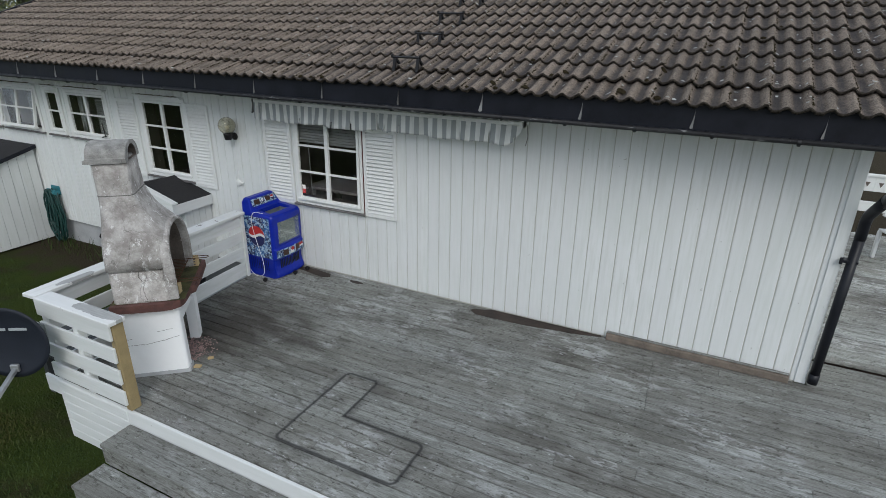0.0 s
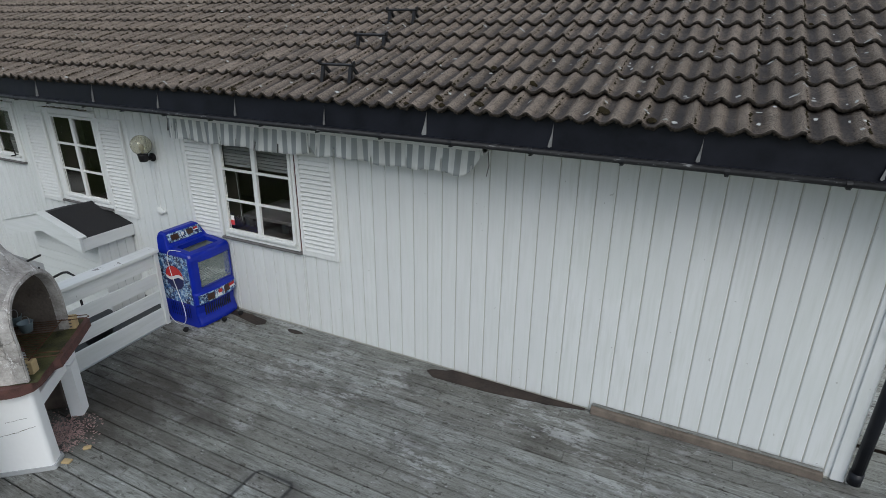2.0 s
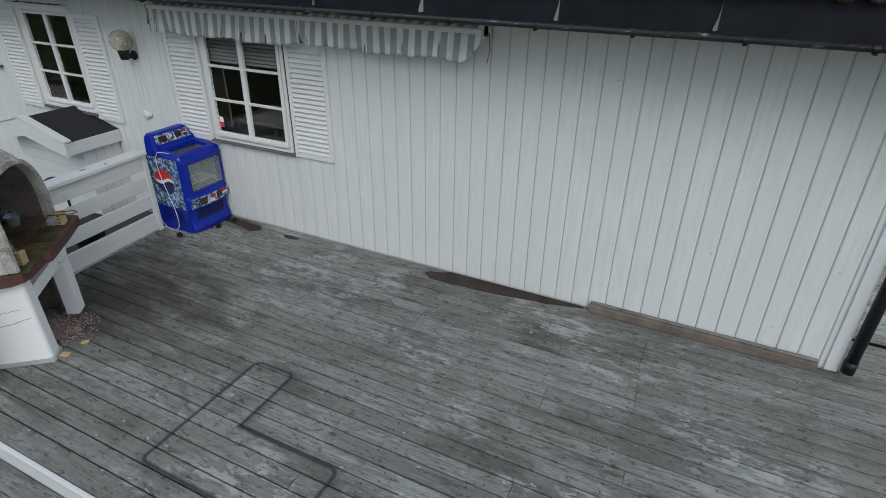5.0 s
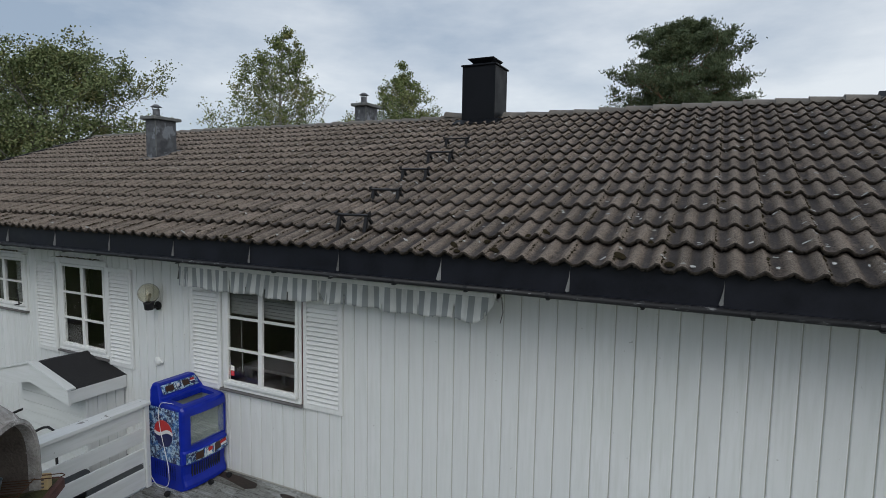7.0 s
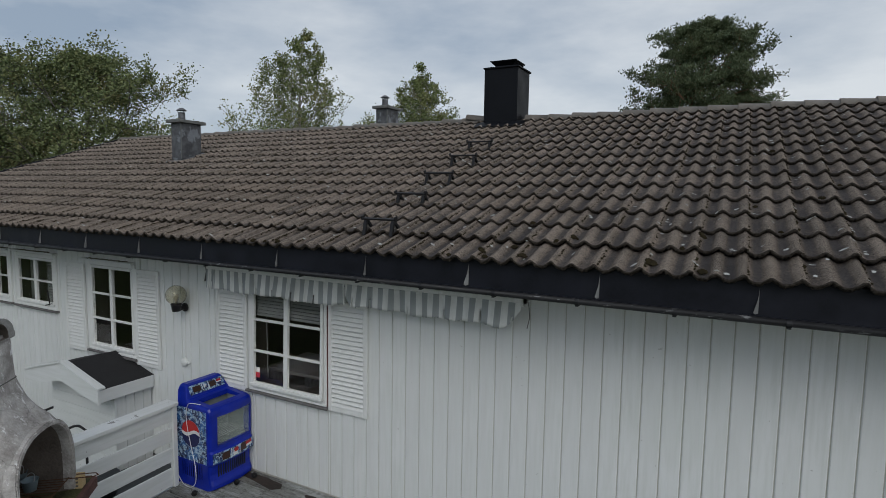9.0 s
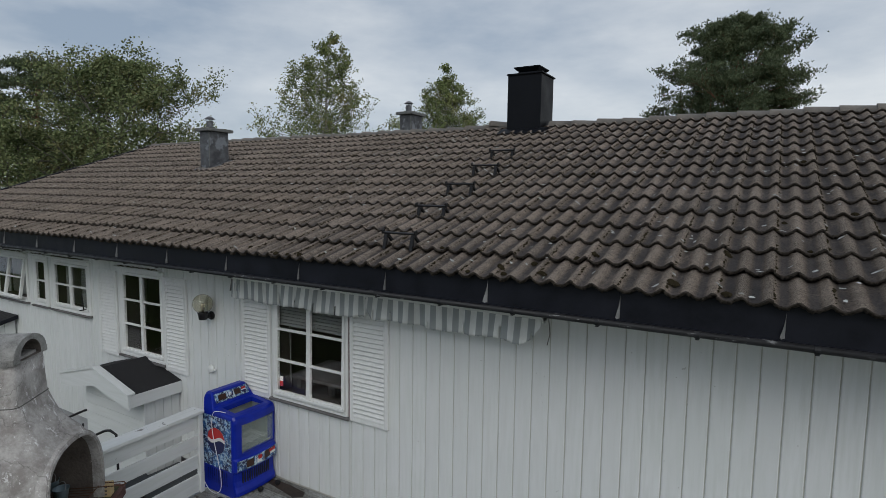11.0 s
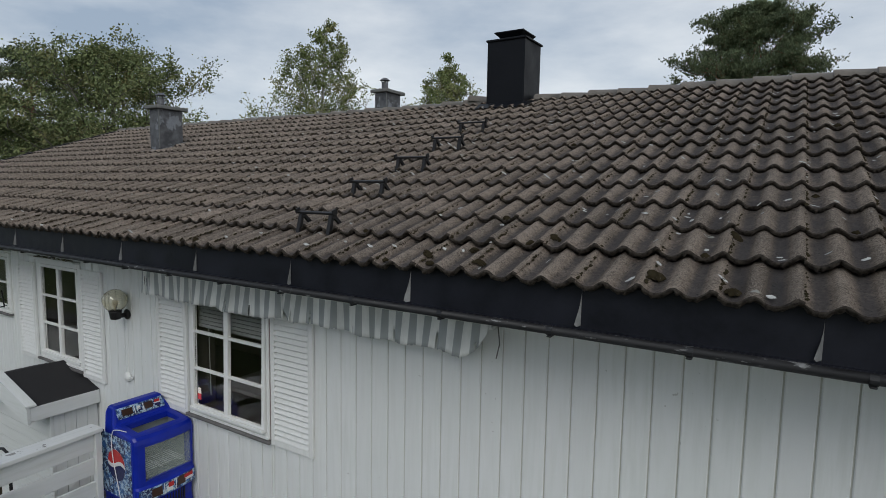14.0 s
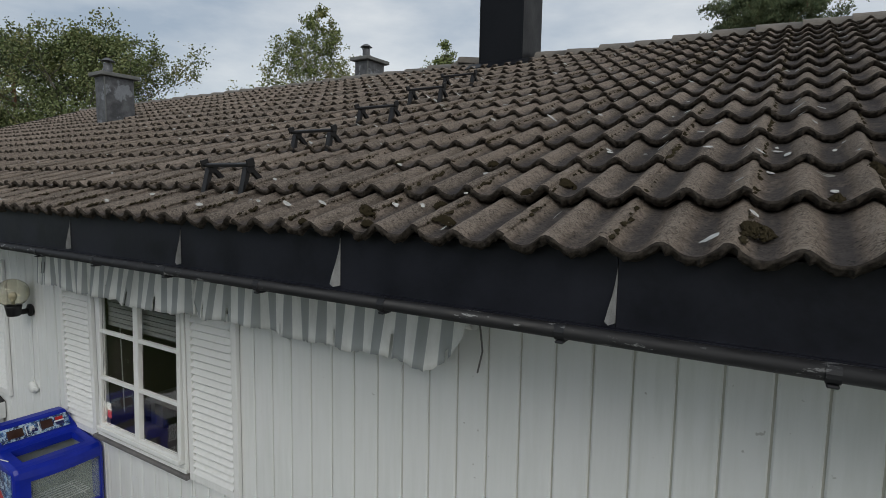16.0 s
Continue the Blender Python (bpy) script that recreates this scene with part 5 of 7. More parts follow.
def pail(x, y, z, s, label, kind_name):
    p = thing(kind_name, label, kind_name.split("_")[-1], *(grill.matrix_basis @ Vector((x, y, z))))
    part("body", lathe([(0.055 * s, 0), (0.075 * s, 0.11 * s), (0.08 * s, 0.115 * s), (0.072 * s, 0.108 * s), (0.05 * s, 0.01 * s)], 20), ZINC, p, smooth=True)
    part("bail", tube([(0.078 * s * math.cos(a), 0.03 * math.sin(a) * s, 0.11 * s + 0.06 * s * math.sin(a)) for a in np.linspace(0, math.pi, 9)], 0.003, 6), BARE_METAL, p, "wire bail handle")
    return p


pail(0.45, 0.53, 0.893, 0.70, "small grey-blue enamel pail on the grate", "enamel_pail")
pail(0.32, 0.66, 0.893, 0.72, "small grey enamel pot on the grate", "enamel_pot")
cup = thing("tin_can", "pale stained tin can beside the grate", "can", *(grill.matrix_basis @ Vector((0.50, 0.235, 0.785))))
part("body", lathe([(0.04, 0), (0.04, 0.10), (0.037, 0.10), (0.037, 0.02)], 18), BARE_METAL, cup, smooth=True)
part("lid", lathe([(0.042, 0.10), (0.042, 0.108), (0.01, 0.11)], 18), SLAB_RED, cup)

# spilled granules and chips by the grill
GRANULES = plain("pink_stone_granules", (0.50, 0.35, 0.33), 0.9, vary=0.6, scale=60)
rnd = random.Random(21)
verts, faces = [], []
for k in range(1500):
    d, s = rnd.gauss(0.50, 0.13), rnd.gauss(0.36, 0.13)
    if not (0.1 < d < 0.85 and 0.14 < s < 0.85):
        continue
    p = grill.matrix_basis @ Vector((d, s, 0.004))
    r = rnd.uniform(0.004, 0.010) * (1.7 if rnd.random() < 0.08 else 1)
    b0 = len(verts)
    a0 = rnd.uniform(0, 6)
    verts += [p + Vector((r * math.cos(a0 + k2 * 2.1), r * math.sin(a0 + k2 * 2.1), -0.002)) for k2 in range(3)] + [p + Vector((0, 0, r * 0.9))]
    faces += [(b0, b0 + 1, b0 + 3), (b0 + 1, b0 + 2, b0 + 3), (b0 + 2, b0, b0 + 3)]
gm = bpy.data.meshes.new("granules")
gm.from_pydata(verts, [], faces)
gm.materials.append(GRANULES)
tagged(new("granules", gm), "spilled pinkish stone granules under the grill", "granules", kind="stuff")
for (d, s, rz, w) in ((0.70, 0.03, 20, 0.035), (0.80, 0.16, 50, 0.028)):
    c = part("brick_chip", box(-w, w, -w * 0.7, w * 0.7, 0, 0.018, 0.005), BRICK_YELLOW)
    v = grill.matrix_basis @ Vector((d, s, 0.002))
    c.matrix_basis = pose(*v, 0, 0, rz)
    tagged(c, "broken piece of yellow brick on the deck", "brick chip")

# ---- blue drinks cooler ----
COOLER_BLUE = plain("cooler_blue_plastic", (0.004, 0.022, 0.36), 0.36, vary=0.25, scale=6, bump=0.08, coat=0.05, spec=0.35)
COOLER_DARK = plain("cooler_dark_inside", (0.012, 0.014, 0.02), 0.6)
COOLER_GLASS = plain("cooler_fogged_glass", (0.42, 0.48, 0.44), 0.12, vary=0.12, scale=3, bump=0)
COOLER_GLASS.node_tree.nodes["Principled BSDF"].inputs["Alpha"].default_value = 0.27
LOGO_RED = plain("logo_red", (0.50, 0.02, 0.02), 0.4, vary=0.1)
LOGO_WHITE = plain("logo_white", (0.75, 0.76, 0.76), 0.4, vary=0.1)
LOGO_BLUE = plain("logo_blue", (0.008, 0.012, 0.09), 0.4, vary=0.1)


def splash_print(name):
    m, n, l, b = nodes_of(name)
    a = noised(n, l, 26.0, 9, lo=0.50, hi=0.55, rough=0.8)
    d = noised(n, l, 9.0, 7, lo=0.47, hi=0.56, rough=0.75)
    c = mixed(n, l, (0.008, 0.014, 0.075), (0.035, 0.15, 0.40), d)
    c = mixed(n, l, c, (0.50, 0.66, 0.78), math_node(n, l, "MULTIPLY", a, 0.85))
    l.new(c, b.inputs["Base Color"])
    b.inputs["Roughness"].default_value = 0.35
    return m


SPLASH = splash_print("icy_blue_print")
BROWN_BOTTLE = plain("brown_bottle_print", (0.05, 0.02, 0.012), 0.4)
cooler = thing("drinks_cooler", "blue plastic open-top drinks cooler with fogged window", "cooler", -5.0, 4.92, 0.0)
CW = 0.555  # width along y
LINER = plain("cooler_grey_liner", (0.30, 0.33, 0.32), 0.5, vary=0.2)


def cooler_body(profile, y0, y1, bow=0.03):
    """A profile drawn out along y, its front bowed and its corners rounded."""
    bm = bmesh.new()
    rings = []
    for u in (-1, -0.97, -0.9, -0.75, -0.5, -0.25, 0, 0.25, 0.5, 0.75, 0.9, 0.97, 1):
        shrink = 0.022 if abs(u) == 1 else 0.008 if abs(u) == 0.97 else 0.0
        y = (y0 + y1) / 2 + u * (y1 - y0) / 2
        ring = []
        for x, z in profile:
            k = max(0.0, (x - 0.15) / 0.35)
            # the header leans in at its sides
            lean = 0.055 * u * max(0.0, min(1.0, (z - 0.89) / 0.13)) if x < 0.2 else 0.0
            ring.append(bm.verts.new((x - k * (bow * u * u + shrink), y - lean, z - (shrink if z > 0.8 else 0))))
        rings.append(ring)
    m = len(profile)
    for a, b in zip(rings, rings[1:]):
        for i in range(m):
            bm.faces.new((a[i], a[(i + 1) % m], b[(i + 1) % m], b[i]))
    bm.faces.new(rings[0])
    bm.faces.new(rings[-1][::-1])
    bmesh.ops.recalc_face_normals(bm, faces=bm.faces)
    return bm


part("base", cooler_body([(0.02, 0.0), (0.50, 0.0), (0.548, 0.022), (0.55, 0.06), (0.528, 0.11), (0.515, 0.17), (0.522, 0.27), (0.01, 0.27)], 0.012, CW - 0.008), COOLER_BLUE, cooler, smooth=False)
body = part("body", cooler_body([(0.0, 0.271), (0.535, 0.271), (0.562, 0.295), (0.558, 0.405), (0.54, 0.425), (0.547, 0.80), (0.538, 0.84), (0.515, 0.865), (0.48, 0.872), (0.19, 0.90), (0.175, 0.915), (0.115, 1.03), (0.095, 1.04), (0.03, 1.04), (0.01, 1.03), (0.0, 0.995)], 0.0, CW), COOLER_BLUE, cooler)
carve(body, box(0.20, 0.485, 0.055, CW - 0.055, 0.44, 0.845), LINER)
carve(body, box(0.235, 0.43, 0.085, CW - 0.085, 0.80, 1.0), COOLER_BLUE)
carve(body, box(0.44, 0.65, 0.085, CW - 0.035, 0.462, 0.772), COOLER_BLUE)
window_pane = part("window", box(0.497, 0.502, 0.060, CW - 0.03, 0.45, 0.79), COOLER_GLASS, cooler, "fogged glass front")
window_pane.visible_shadow = False
for k in range(7):
    part("shelf_wire", tube([(0.23 + 0.035 * k, 0.07, 0.515), (0.23 + 0.035 * k, CW - 0.07, 0.515)], 0.004, 5), LOGO_WHITE, cooler, "white wire shelf")
for y in (0.10, 0.27, 0.44):
    part("shelf_bar", tube([(0.22, y, 0.508), (0.475, y, 0.508)], 0.004, 5), LOGO_WHITE, cooler)
# header sign on the sloped back
hm = Matrix.Translation((0.147, 0, 0.975)) @ Matrix.Rotation(radians(62.4), 4, "Y")
part("header_panel", box(-0.048, 0.050, 0.062, CW - 0.062, 0.0, 0.005, 0.003, hm), SPLASH, cooler, "printed header panel")
for a, b_, c, d, mt in ((-0.028, 0.03, 0.105, 0.20, BROWN_BOTTLE), (-0.035, 0.038, 0.215, 0.221, LOGO_WHITE), (-0.02, 0.012, 0.24, 0.27, LOGO_WHITE), (0.0, 0.025, 0.25, 0.285, LOGO_BLUE), (-0.035, 0.038, 0.295, 0.301, LOGO_WHITE), (-0.03, 0.028, 0.31, 0.385, BROWN_BOTTLE), (-0.03, -0.007, 0.405, 0.455, LOGO_RED), (-0.007, 0.004, 0.395, 0.46, LOGO_WHITE), (0.004, 0.026, 0.405, 0.455, LOGO_BLUE)):
    part("header_print", box(a, b_, c, d, 0.0052, 0.0072, 0.0, hm), mt, cooler)
# side print, towards the deck
part("side_panel", box(0.015, 0.468, -0.004, -0.001, 0.285, 0.83), SPLASH, cooler, "icy blue printed side")


def roundel(cx, cz, r, plane_pose, parent):
    """A disc in three bands with a wavy white one between."""
    n = 20
    wave = [(-1 + 2 * i / n, 0.16 * math.sin(math.pi * (-1 + 2 * i / n)) + 0.05) for i in range(n + 1)]
    for name, mt, top in (("red_band", LOGO_RED, True), ("blue_band", LOGO_BLUE, False)):
        off = 0.13 if top else -0.13
        pts = []
        for u, w in wave:
            lim = math.sqrt(max(0, 1 - u * u))
            pts.append((u, max(-lim, min(lim, w + off))))
        arc = [(u, (1 if top else -1) * math.sqrt(max(0, 1 - u * u))) for u, _ in reversed(wave)]
        poly = [p for i, p in enumerate(pts + arc) if i == 0 or math.dist(p, (pts + arc)[i - 1]) > 1e-4]
        bm = bmesh.new()
        vs = [bm.verts.new((cx + u * r, cz + w * r, 0.0022)) for u, w in poly]
        bm.faces.new(vs)
        bmesh.ops.triangulate(bm, faces=bm.faces)
        ob = part(name, bm, mt, parent)
        ob.matrix_basis = plane_pose
    bm = bmesh.new()
    bmesh.ops.create_circle(bm, cap_ends=True, radius=r, segments=40)
    bmesh.ops.translate(bm, vec=(cx, cz, 0.001), verts=bm.verts)
    ob = part("white_band", bm, LOGO_WHITE, parent)
    ob.matrix_basis = plane_pose


logo = part("logo", box(0.11, 0.38, -0.0055, -0.0045, 0.44, 0.70), SPLASH, cooler, "round red white and blue emblem")
roundel(0.245, 0.572, 0.138, pose(0, -0.006, 0, 90), logo)
# belt under the window, bowed like the front
def bowed_panel(y0, y1, z0, z1, out):
    bm = bmesh.new()
    rows = []
    for i in range(9):
        y = y0 + (y1 - y0) * i / 8
        u = (y - CW / 2) / (CW / 2)
        x = 0.5605 - 1.03 * 0.03 * u * u + out
        rows.append([bm.verts.new((x, y, z0)), bm.verts.new((x - 0.003, y, z1)), bm.verts.new((x - 0.009, y, z1)), bm.verts.new((x - 0.006, y, z0))])
    for a, b in zip(rows, rows[1:]):
        for k in range(4):
            bm.faces.new((a[k], b[k], b[(k + 1) % 4], a[(k + 1) % 4]))
    bm.faces.new(rows[0])
    bm.faces.new(rows[-1][::-1])
    bmesh.ops.recalc_face_normals(bm, faces=bm.faces)
    return bm


part("belt", bowed_panel(0.02, CW - 0.02, 0.297, 0.402, 0.003), SPLASH, cooler, "printed belt")
for y0, y1, z0, z1, mt in ((0.12, 0.21, 0.31, 0.385, BROWN_BOTTLE), (0.225, 0.232, 0.305, 0.395, LOGO_WHITE), (0.25, 0.305, 0.31, 0.36, LOGO_WHITE), (0.265, 0.315, 0.345, 0.385, LOGO_RED), (0.335, 0.342, 0.305, 0.395, LOGO_WHITE), (0.35, 0.43, 0.32, 0.395, BROWN_BOTTLE), (0.43, 0.515, 0.335, 0.36, LOGO_WHITE), (0.42, 0.51, 0.36, 0.39, LOGO_RED)):
    part("belt_print", bowed_panel(y0, y1, z0, z1, 0.0045), mt, cooler)
for k in range(13):
    y = 0.10 + 0.028 * k
    u = (y - CW / 2) / (CW / 2)
    part("vent", box(0.500 - 0.027 * u * u, 0.5235 - 0.027 * u * u, y, y + 0.013, 0.135, 0.255), COOLER_DARK, cooler)
for k in range(10):
    x = 0.08 + 0.032 * k
    part("vent", box(x, x + 0.012, 0.012, 0.017, 0.10, 0.25), COOLER_DARK, cooler)
for z in (0.46, 0.62, 0.78):
    part("hinge_clip", box(-0.012, 0.012, -0.012, 0.02, z, z + 0.05, 0.003), BLACK_STEEL, cooler)
cord_points = [(0.36, 0.03, 0.885), (0.28, -0.005, 0.895), (0.22, -0.014, 0.87), (0.19, -0.013, 0.76), (0.21, -0.013, 0.6), (0.27, -0.012, 0.38), (0.31, -0.012, 0.22), (0.31, -0.016, 0.07), (0.24, -0.03, 0.012), (0.12, -0.03, 0.04), (0.02, -0.03, 0.17)]


def rounded_run(points, per=6):
    """Points of a smooth curve through the given ones."""
    p = [Vector(points[0])] + [Vector(v) for v in points] + [Vector(points[-1])]
    out = []
    for k in range(1, len(p) - 2):
        for t in (q / per for q in range(per)):
            out.append(0.5 * (2 * p[k] + (p[k + 1] - p[k - 1]) * t + (2 * p[k - 1] - 5 * p[k] + 4 * p[k + 1] - p[k + 2]) * t * t + (3 * p[k] - p[k - 1] - 3 * p[k + 1] + p[k + 2]) * t ** 3))
    return out + [p[-1]]


cord = part("power_cord", tube(rounded_run(cord_points), 0.0038, 6), LOGO_WHITE, cooler, "loose white cable", smooth=True)
for cx, cy, rz in ((-4.40, 5.17, 10), (-4.59, 4.81, 40), (-4.35, 5.36, 70)):
    c = thing("loose_castor", "black plastic castor lying on the deck", "castor", cx, cy, 0.003, rz, group="loose castors")
    part("wheel", lathe([(0.026, -0.014), (0.028, -0.01), (0.028, 0.01), (0.026, 0.014)], 16), BLACK_STEEL, c).matrix_basis = pose(0, 0, 0.028, 90)
    part("fork", box(-0.012, 0.03, -0.018, 0.018, 0.03, 0.045, 0.004), BLACK_STEEL, c)

# ---- cellar hood below the second window ----
# grey darkened so the gaps in railing and hood front show shade
SHADE_SHEET = plain("shade_grey_sheet", (0.04, 0.044, 0.048), 0.5)
hood = thing("cellar_hood", "white boarded cellar hood with a black felt gable roof", "cellar hood", -6.86, 0, 0)
RZ, EZ, WR, WL = 0.995, 0.80, 0.72, 0.77
part("felt", prism([(-0.05, RZ - 0.016), (0.0, RZ), (WR, EZ), (WR, EZ - 0.02), (0.0, RZ - 0.02), (-0.05, RZ - 0.036)], 4.88, 5.478, "y"), FELT, hood, "black roofing felt")
part("felt", prism([(-0.055, RZ - 0.019), (-WL, EZ - 0.01), (-WL, EZ - 0.03), (-0.055, RZ - 0.039)], 4.88, 5.478, "y"), FELT, hood)
for sgn, w in ((1, WR + 0.01), (-1, WL)):
    o = [(0.0, RZ + 0.012), (sgn * w, EZ + 0.008), (sgn * w, EZ - 0.165), (0.0, RZ - 0.205)]
    part("barge_board", prism(o, 4.80, 4.828, "y"), WHITE_X, hood)
    o = [(0.0, RZ + 0.034), (sgn * (w + 0.01), EZ + 0.026), (sgn * (w + 0.01), EZ + 0.008), (0.0, RZ + 0.013)]
    part("barge_cap", prism(o, 4.785, 4.879, "y"), WHITE_X, hood)
part("eave_board", box(WR - 0.02, WR + 0.005, 4.83, 5.475, EZ - 0.15, EZ - 0.004, 0.003), WHITE_Y, hood)
for k in range(4):
    part("side_board", box(0.64, 0.665, 5.048 + 0.108 * k, 5.048 + 0.108 * k + 0.104, -0.6, EZ - 0.04, 0.003), WHITE_V, hood)
# level boards of the front, cut to the slope of the roof
FALL = (RZ - EZ) / WR
for k in range(11):
    low = -0.60 + 0.126 * k
    top = low + 0.122
    reach = lambda z: max(0.0, min(0.63, (RZ - 0.06 - z) / FALL))
    o = [(-min(0.62, reach(low)), low), (reach(low), low), (reach(top), top), (-min(0.62, reach(top)), top)]
    clean = [p for i, p in enumerate(o) if math.dist(p, o[i - 1]) > 1e-4]
    if len(clean) > 2 and top < RZ - 0.02:
        part("front_board", prism(clean, 5.02, 5.04, "y"), WHITE_X, hood)
part("corner_post", box(0.632, 0.668, 5.018, 5.047, -0.6, EZ - 0.03, 0.003), WHITE_V, hood)
# dark sheet whose colour stands for shade between the front boards
part("inner_panel", box(-0.60, 0.63, 5.042, 5.06, -0.6, 0.79), SHADE_SHEET, hood)

# bent tube rails round the cellar stairs
hr = thing("tube_frame", "black bent tube rail beside the cellar stairs", "tube rail", -7.9, 5.2, -0.62)
part("rail", tube([(0.15, 0, 0.80), (-0.02, 0, 0.735), (-0.60, 0, 0.48), (-0.69, 0, 0.44), (-0.72, 0, 0.40), (-0.68, 0, 0.36), (-0.66, 0, 0.02)], 0.016, 8), BLACK_STEEL, hr, smooth=True)
part("post", tube([(0.10, 0, 0.0), (0.10, 0, 0.78)], 0.014, 8), BLACK_STEEL, hr, smooth=True)
hr = thing("tube_frame", "black bent tube frame leaning behind the railing", "tube frame", -6.4, 4.6, -0.62)
part("rail", tube([(-0.36, 0, 0.82), (0.10, 0, 1.045), (0.16, 0, 1.07), (0.24, 0, 1.09), (0.36, 0, 1.07), (0.38, 0, 0.0)], 0.014, 8), BLACK_STEEL, hr, smooth=True)
part("post", tube([(-0.33, 0, 0.0), (-0.33, 0, 1.04)], 0.010, 8), BLACK_STEEL, hr, smooth=True)
# clutter behind the railing
SACK = plain("pale_sack", (0.36, 0.37, 0.33), 0.8, vary=0.4, scale=12)
BIN = plain("dark_plastic_bin", (0.03, 0.033, 0.036), 0.5)
sk = thing("sack", "pale crumpled sack behind the railing", "sack", -5.35, 3.75, 0.0)
bm = bmesh.new()
bmesh.ops.create_icosphere(bm, subdivisions=3, radius=0.2)
for v in bm.verts:
    v.co += v.co.normalized() * 0.05 * noise.noise(v.co * 9)
    v.co.z = v.co.z * 0.7 + 0.14
part("body", bm, SACK, sk, smooth=True)
part("tie", lathe([(0.03, 0.27), (0.05, 0.30), (0.02, 0.34)], 10), SACK, sk)
shelf = thing("platform", "grey planked platform beside the deck railing", "platform", -5.4, 4.0, -0.05)
for k in range(3):
    part("plank", box(-0.36 + 0.25 * k, -0.12 + 0.25 * k, -1.5, 1.15, 0.0, 0.03, 0.003), SHADE_SHEET, shelf)
for py in (-1.4, 1.05):
    part("leg", box(-0.3, -0.22, py, py + 0.08, -0.6, 0.0), SHADE_SHEET, shelf)
    part("leg", box(0.22, 0.3, py, py + 0.08, -0.6, 0.0), SHADE_SHEET, shelf)
bn = thing("plastic_tub", "dark plastic tub behind the railing", "tub", -5.3, 4.3, -0.018)
part("body", lathe([(0.13, 0.0), (0.16, 0.26), (0.17, 0.27), (0.15, 0.262), (0.12, 0.02)], 20), BIN, bn, smooth=True)
part("rim", lathe([(0.168, 0.262), (0.178, 0.262), (0.178, 0.28), (0.168, 0.28)], 20), BIN, bn)

# ---- shed against the wall ----
shed = thing("garden_shed", "low white boarded lean-to shed with black roof", "shed", -10.45, 0, 0)
for k in range(14):
    y = 5.46 - 0.15 * (k + 1)
    top = 1.03 - (5.46 - y) * 0.27
    part("side_board", prism([(y + 0.003, -0.62), (y + 0.147, -0.62), (y + 0.147, top + 0.02), (y + 0.003, top - 0.02)], -0.022, 0.0, "x"), WHITE_V, shed)
part("carcass", prism([(3.36, -0.60), (5.46, -0.60), (5.46, 1.0), (3.36, 0.43)], -1.8, -0.024, "x"), WHITE_V, shed)
part("roof_sheet", prism([(3.26, 0.45), (5.475, 1.05), (5.475, 1.10), (3.26, 0.50)], -1.9, 0.06, "x"), FELT, shed, "black felt roof")
part("edge_strip", prism([(3.25, 0.44), (5.475, 1.04), (5.475, 1.105), (3.25, 0.505)], 0.061, 0.075, "x"), FASCIA, shed)

# ---- garden hose ----
HOSE = plain("dark_green_hose", (0.012, 0.055, 0.05), 0.45, vary=0.35, scale=20)
TEAL = plain("teal_plastic", (0.03, 0.20, 0.24), 0.5)
hz = thing("garden_hose", "dark green garden hose coiled on a wall holder", "hose", -10.08, WALL_Y - 0.02, 0.30)
part("holder", box(-0.12, 0.12, -0.02, 0.0, -0.06, 0.10, 0.008), TEAL, hz, "teal plastic holder")
part("saddle", tube([(-0.13, -0.08, 0.0), (0.13, -0.08, 0.0)], 0.05, 12), TEAL, hz)
rnd = random.Random(8)
for k in range(13):
    a, b = -0.16 + 0.02 * k + rnd.uniform(-0.01, 0.01), 0.62 + rnd.uniform(0.0, 0.36)
    w = rnd.uniform(0.07, 0.19)
    cx = rnd.uniform(-0.12, 0.14)
    dy = -0.07 - rnd.uniform(0, 0.09)
    pts = [(cx * 0.6 + w * math.sin(t) * (0.6 + 0.5 * (1 - math.cos(t)) / 2), dy - 0.02 * math.sin(3 * t + k), 0.05 - b * (1 - math.cos(t)) / 2) for t in np.linspace(0, 2 * math.pi, 21)]
    part("coil", tube(pts, 0.014, 7), HOSE, hz, smooth=True)
vent = thing("foundation_vent", "small white slotted vent in the foundation", "vent", -8.98, WALL_Y + 0.05, -0.5)
part("plate", box(-0.08, 0.08, -0.012, 0.0, -0.1, 0.1, 0.003), WHITE_TRIM, vent)
for k in range(5):
    part("slot", box(-0.06, 0.06, -0.016, -0.0125, -0.08 + 0.036 * k, -0.065 + 0.036 * k), SILL_GREY, vent)

# ---- satellite dish ----
DISH = plain("dark_grey_dish", (0.017, 0.021, 0.031), 0.55, vary=0.2, spec=0.3)
GALV = plain("galvanised_arm", (0.45, 0.46, 0.47), 0.4, 0.7)
dish = thing("satellite_dish", "dark grey satellite dish with a pale printed band on an arm", "satellite dish", -4.70, 1.998, 0.0)
DISH_OUT = Vector((0.5, -0.86, 0.05)).normalized()
DISH_SIDE = Vector((0, 0, 1)).cross(DISH_OUT).normalized()
DISH_UP = DISH_OUT.cross(DISH_SIDE)
# local x across the dish, y up it, z out of its face
dm = Matrix((DISH_SIDE, DISH_UP, DISH_OUT)).transposed().to_4x4()
dm.translation = (0, 0, 0.59)
bm = bmesh.new()
rings = []
for j in range(9):
    r = 0.325 * j / 8
    rings.append([bm.verts.new((r * math.cos(a), r * math.sin(a), 0.05 * (j / 8) ** 2)) for a in np.linspace(0, 2 * math.pi, 40, endpoint=False)] if j else [bm.verts.new((0, 0, 0))])
for k in range(40):
    bm.faces.new((rings[0][0], rings[1][k], rings[1][(k + 1) % 40]))
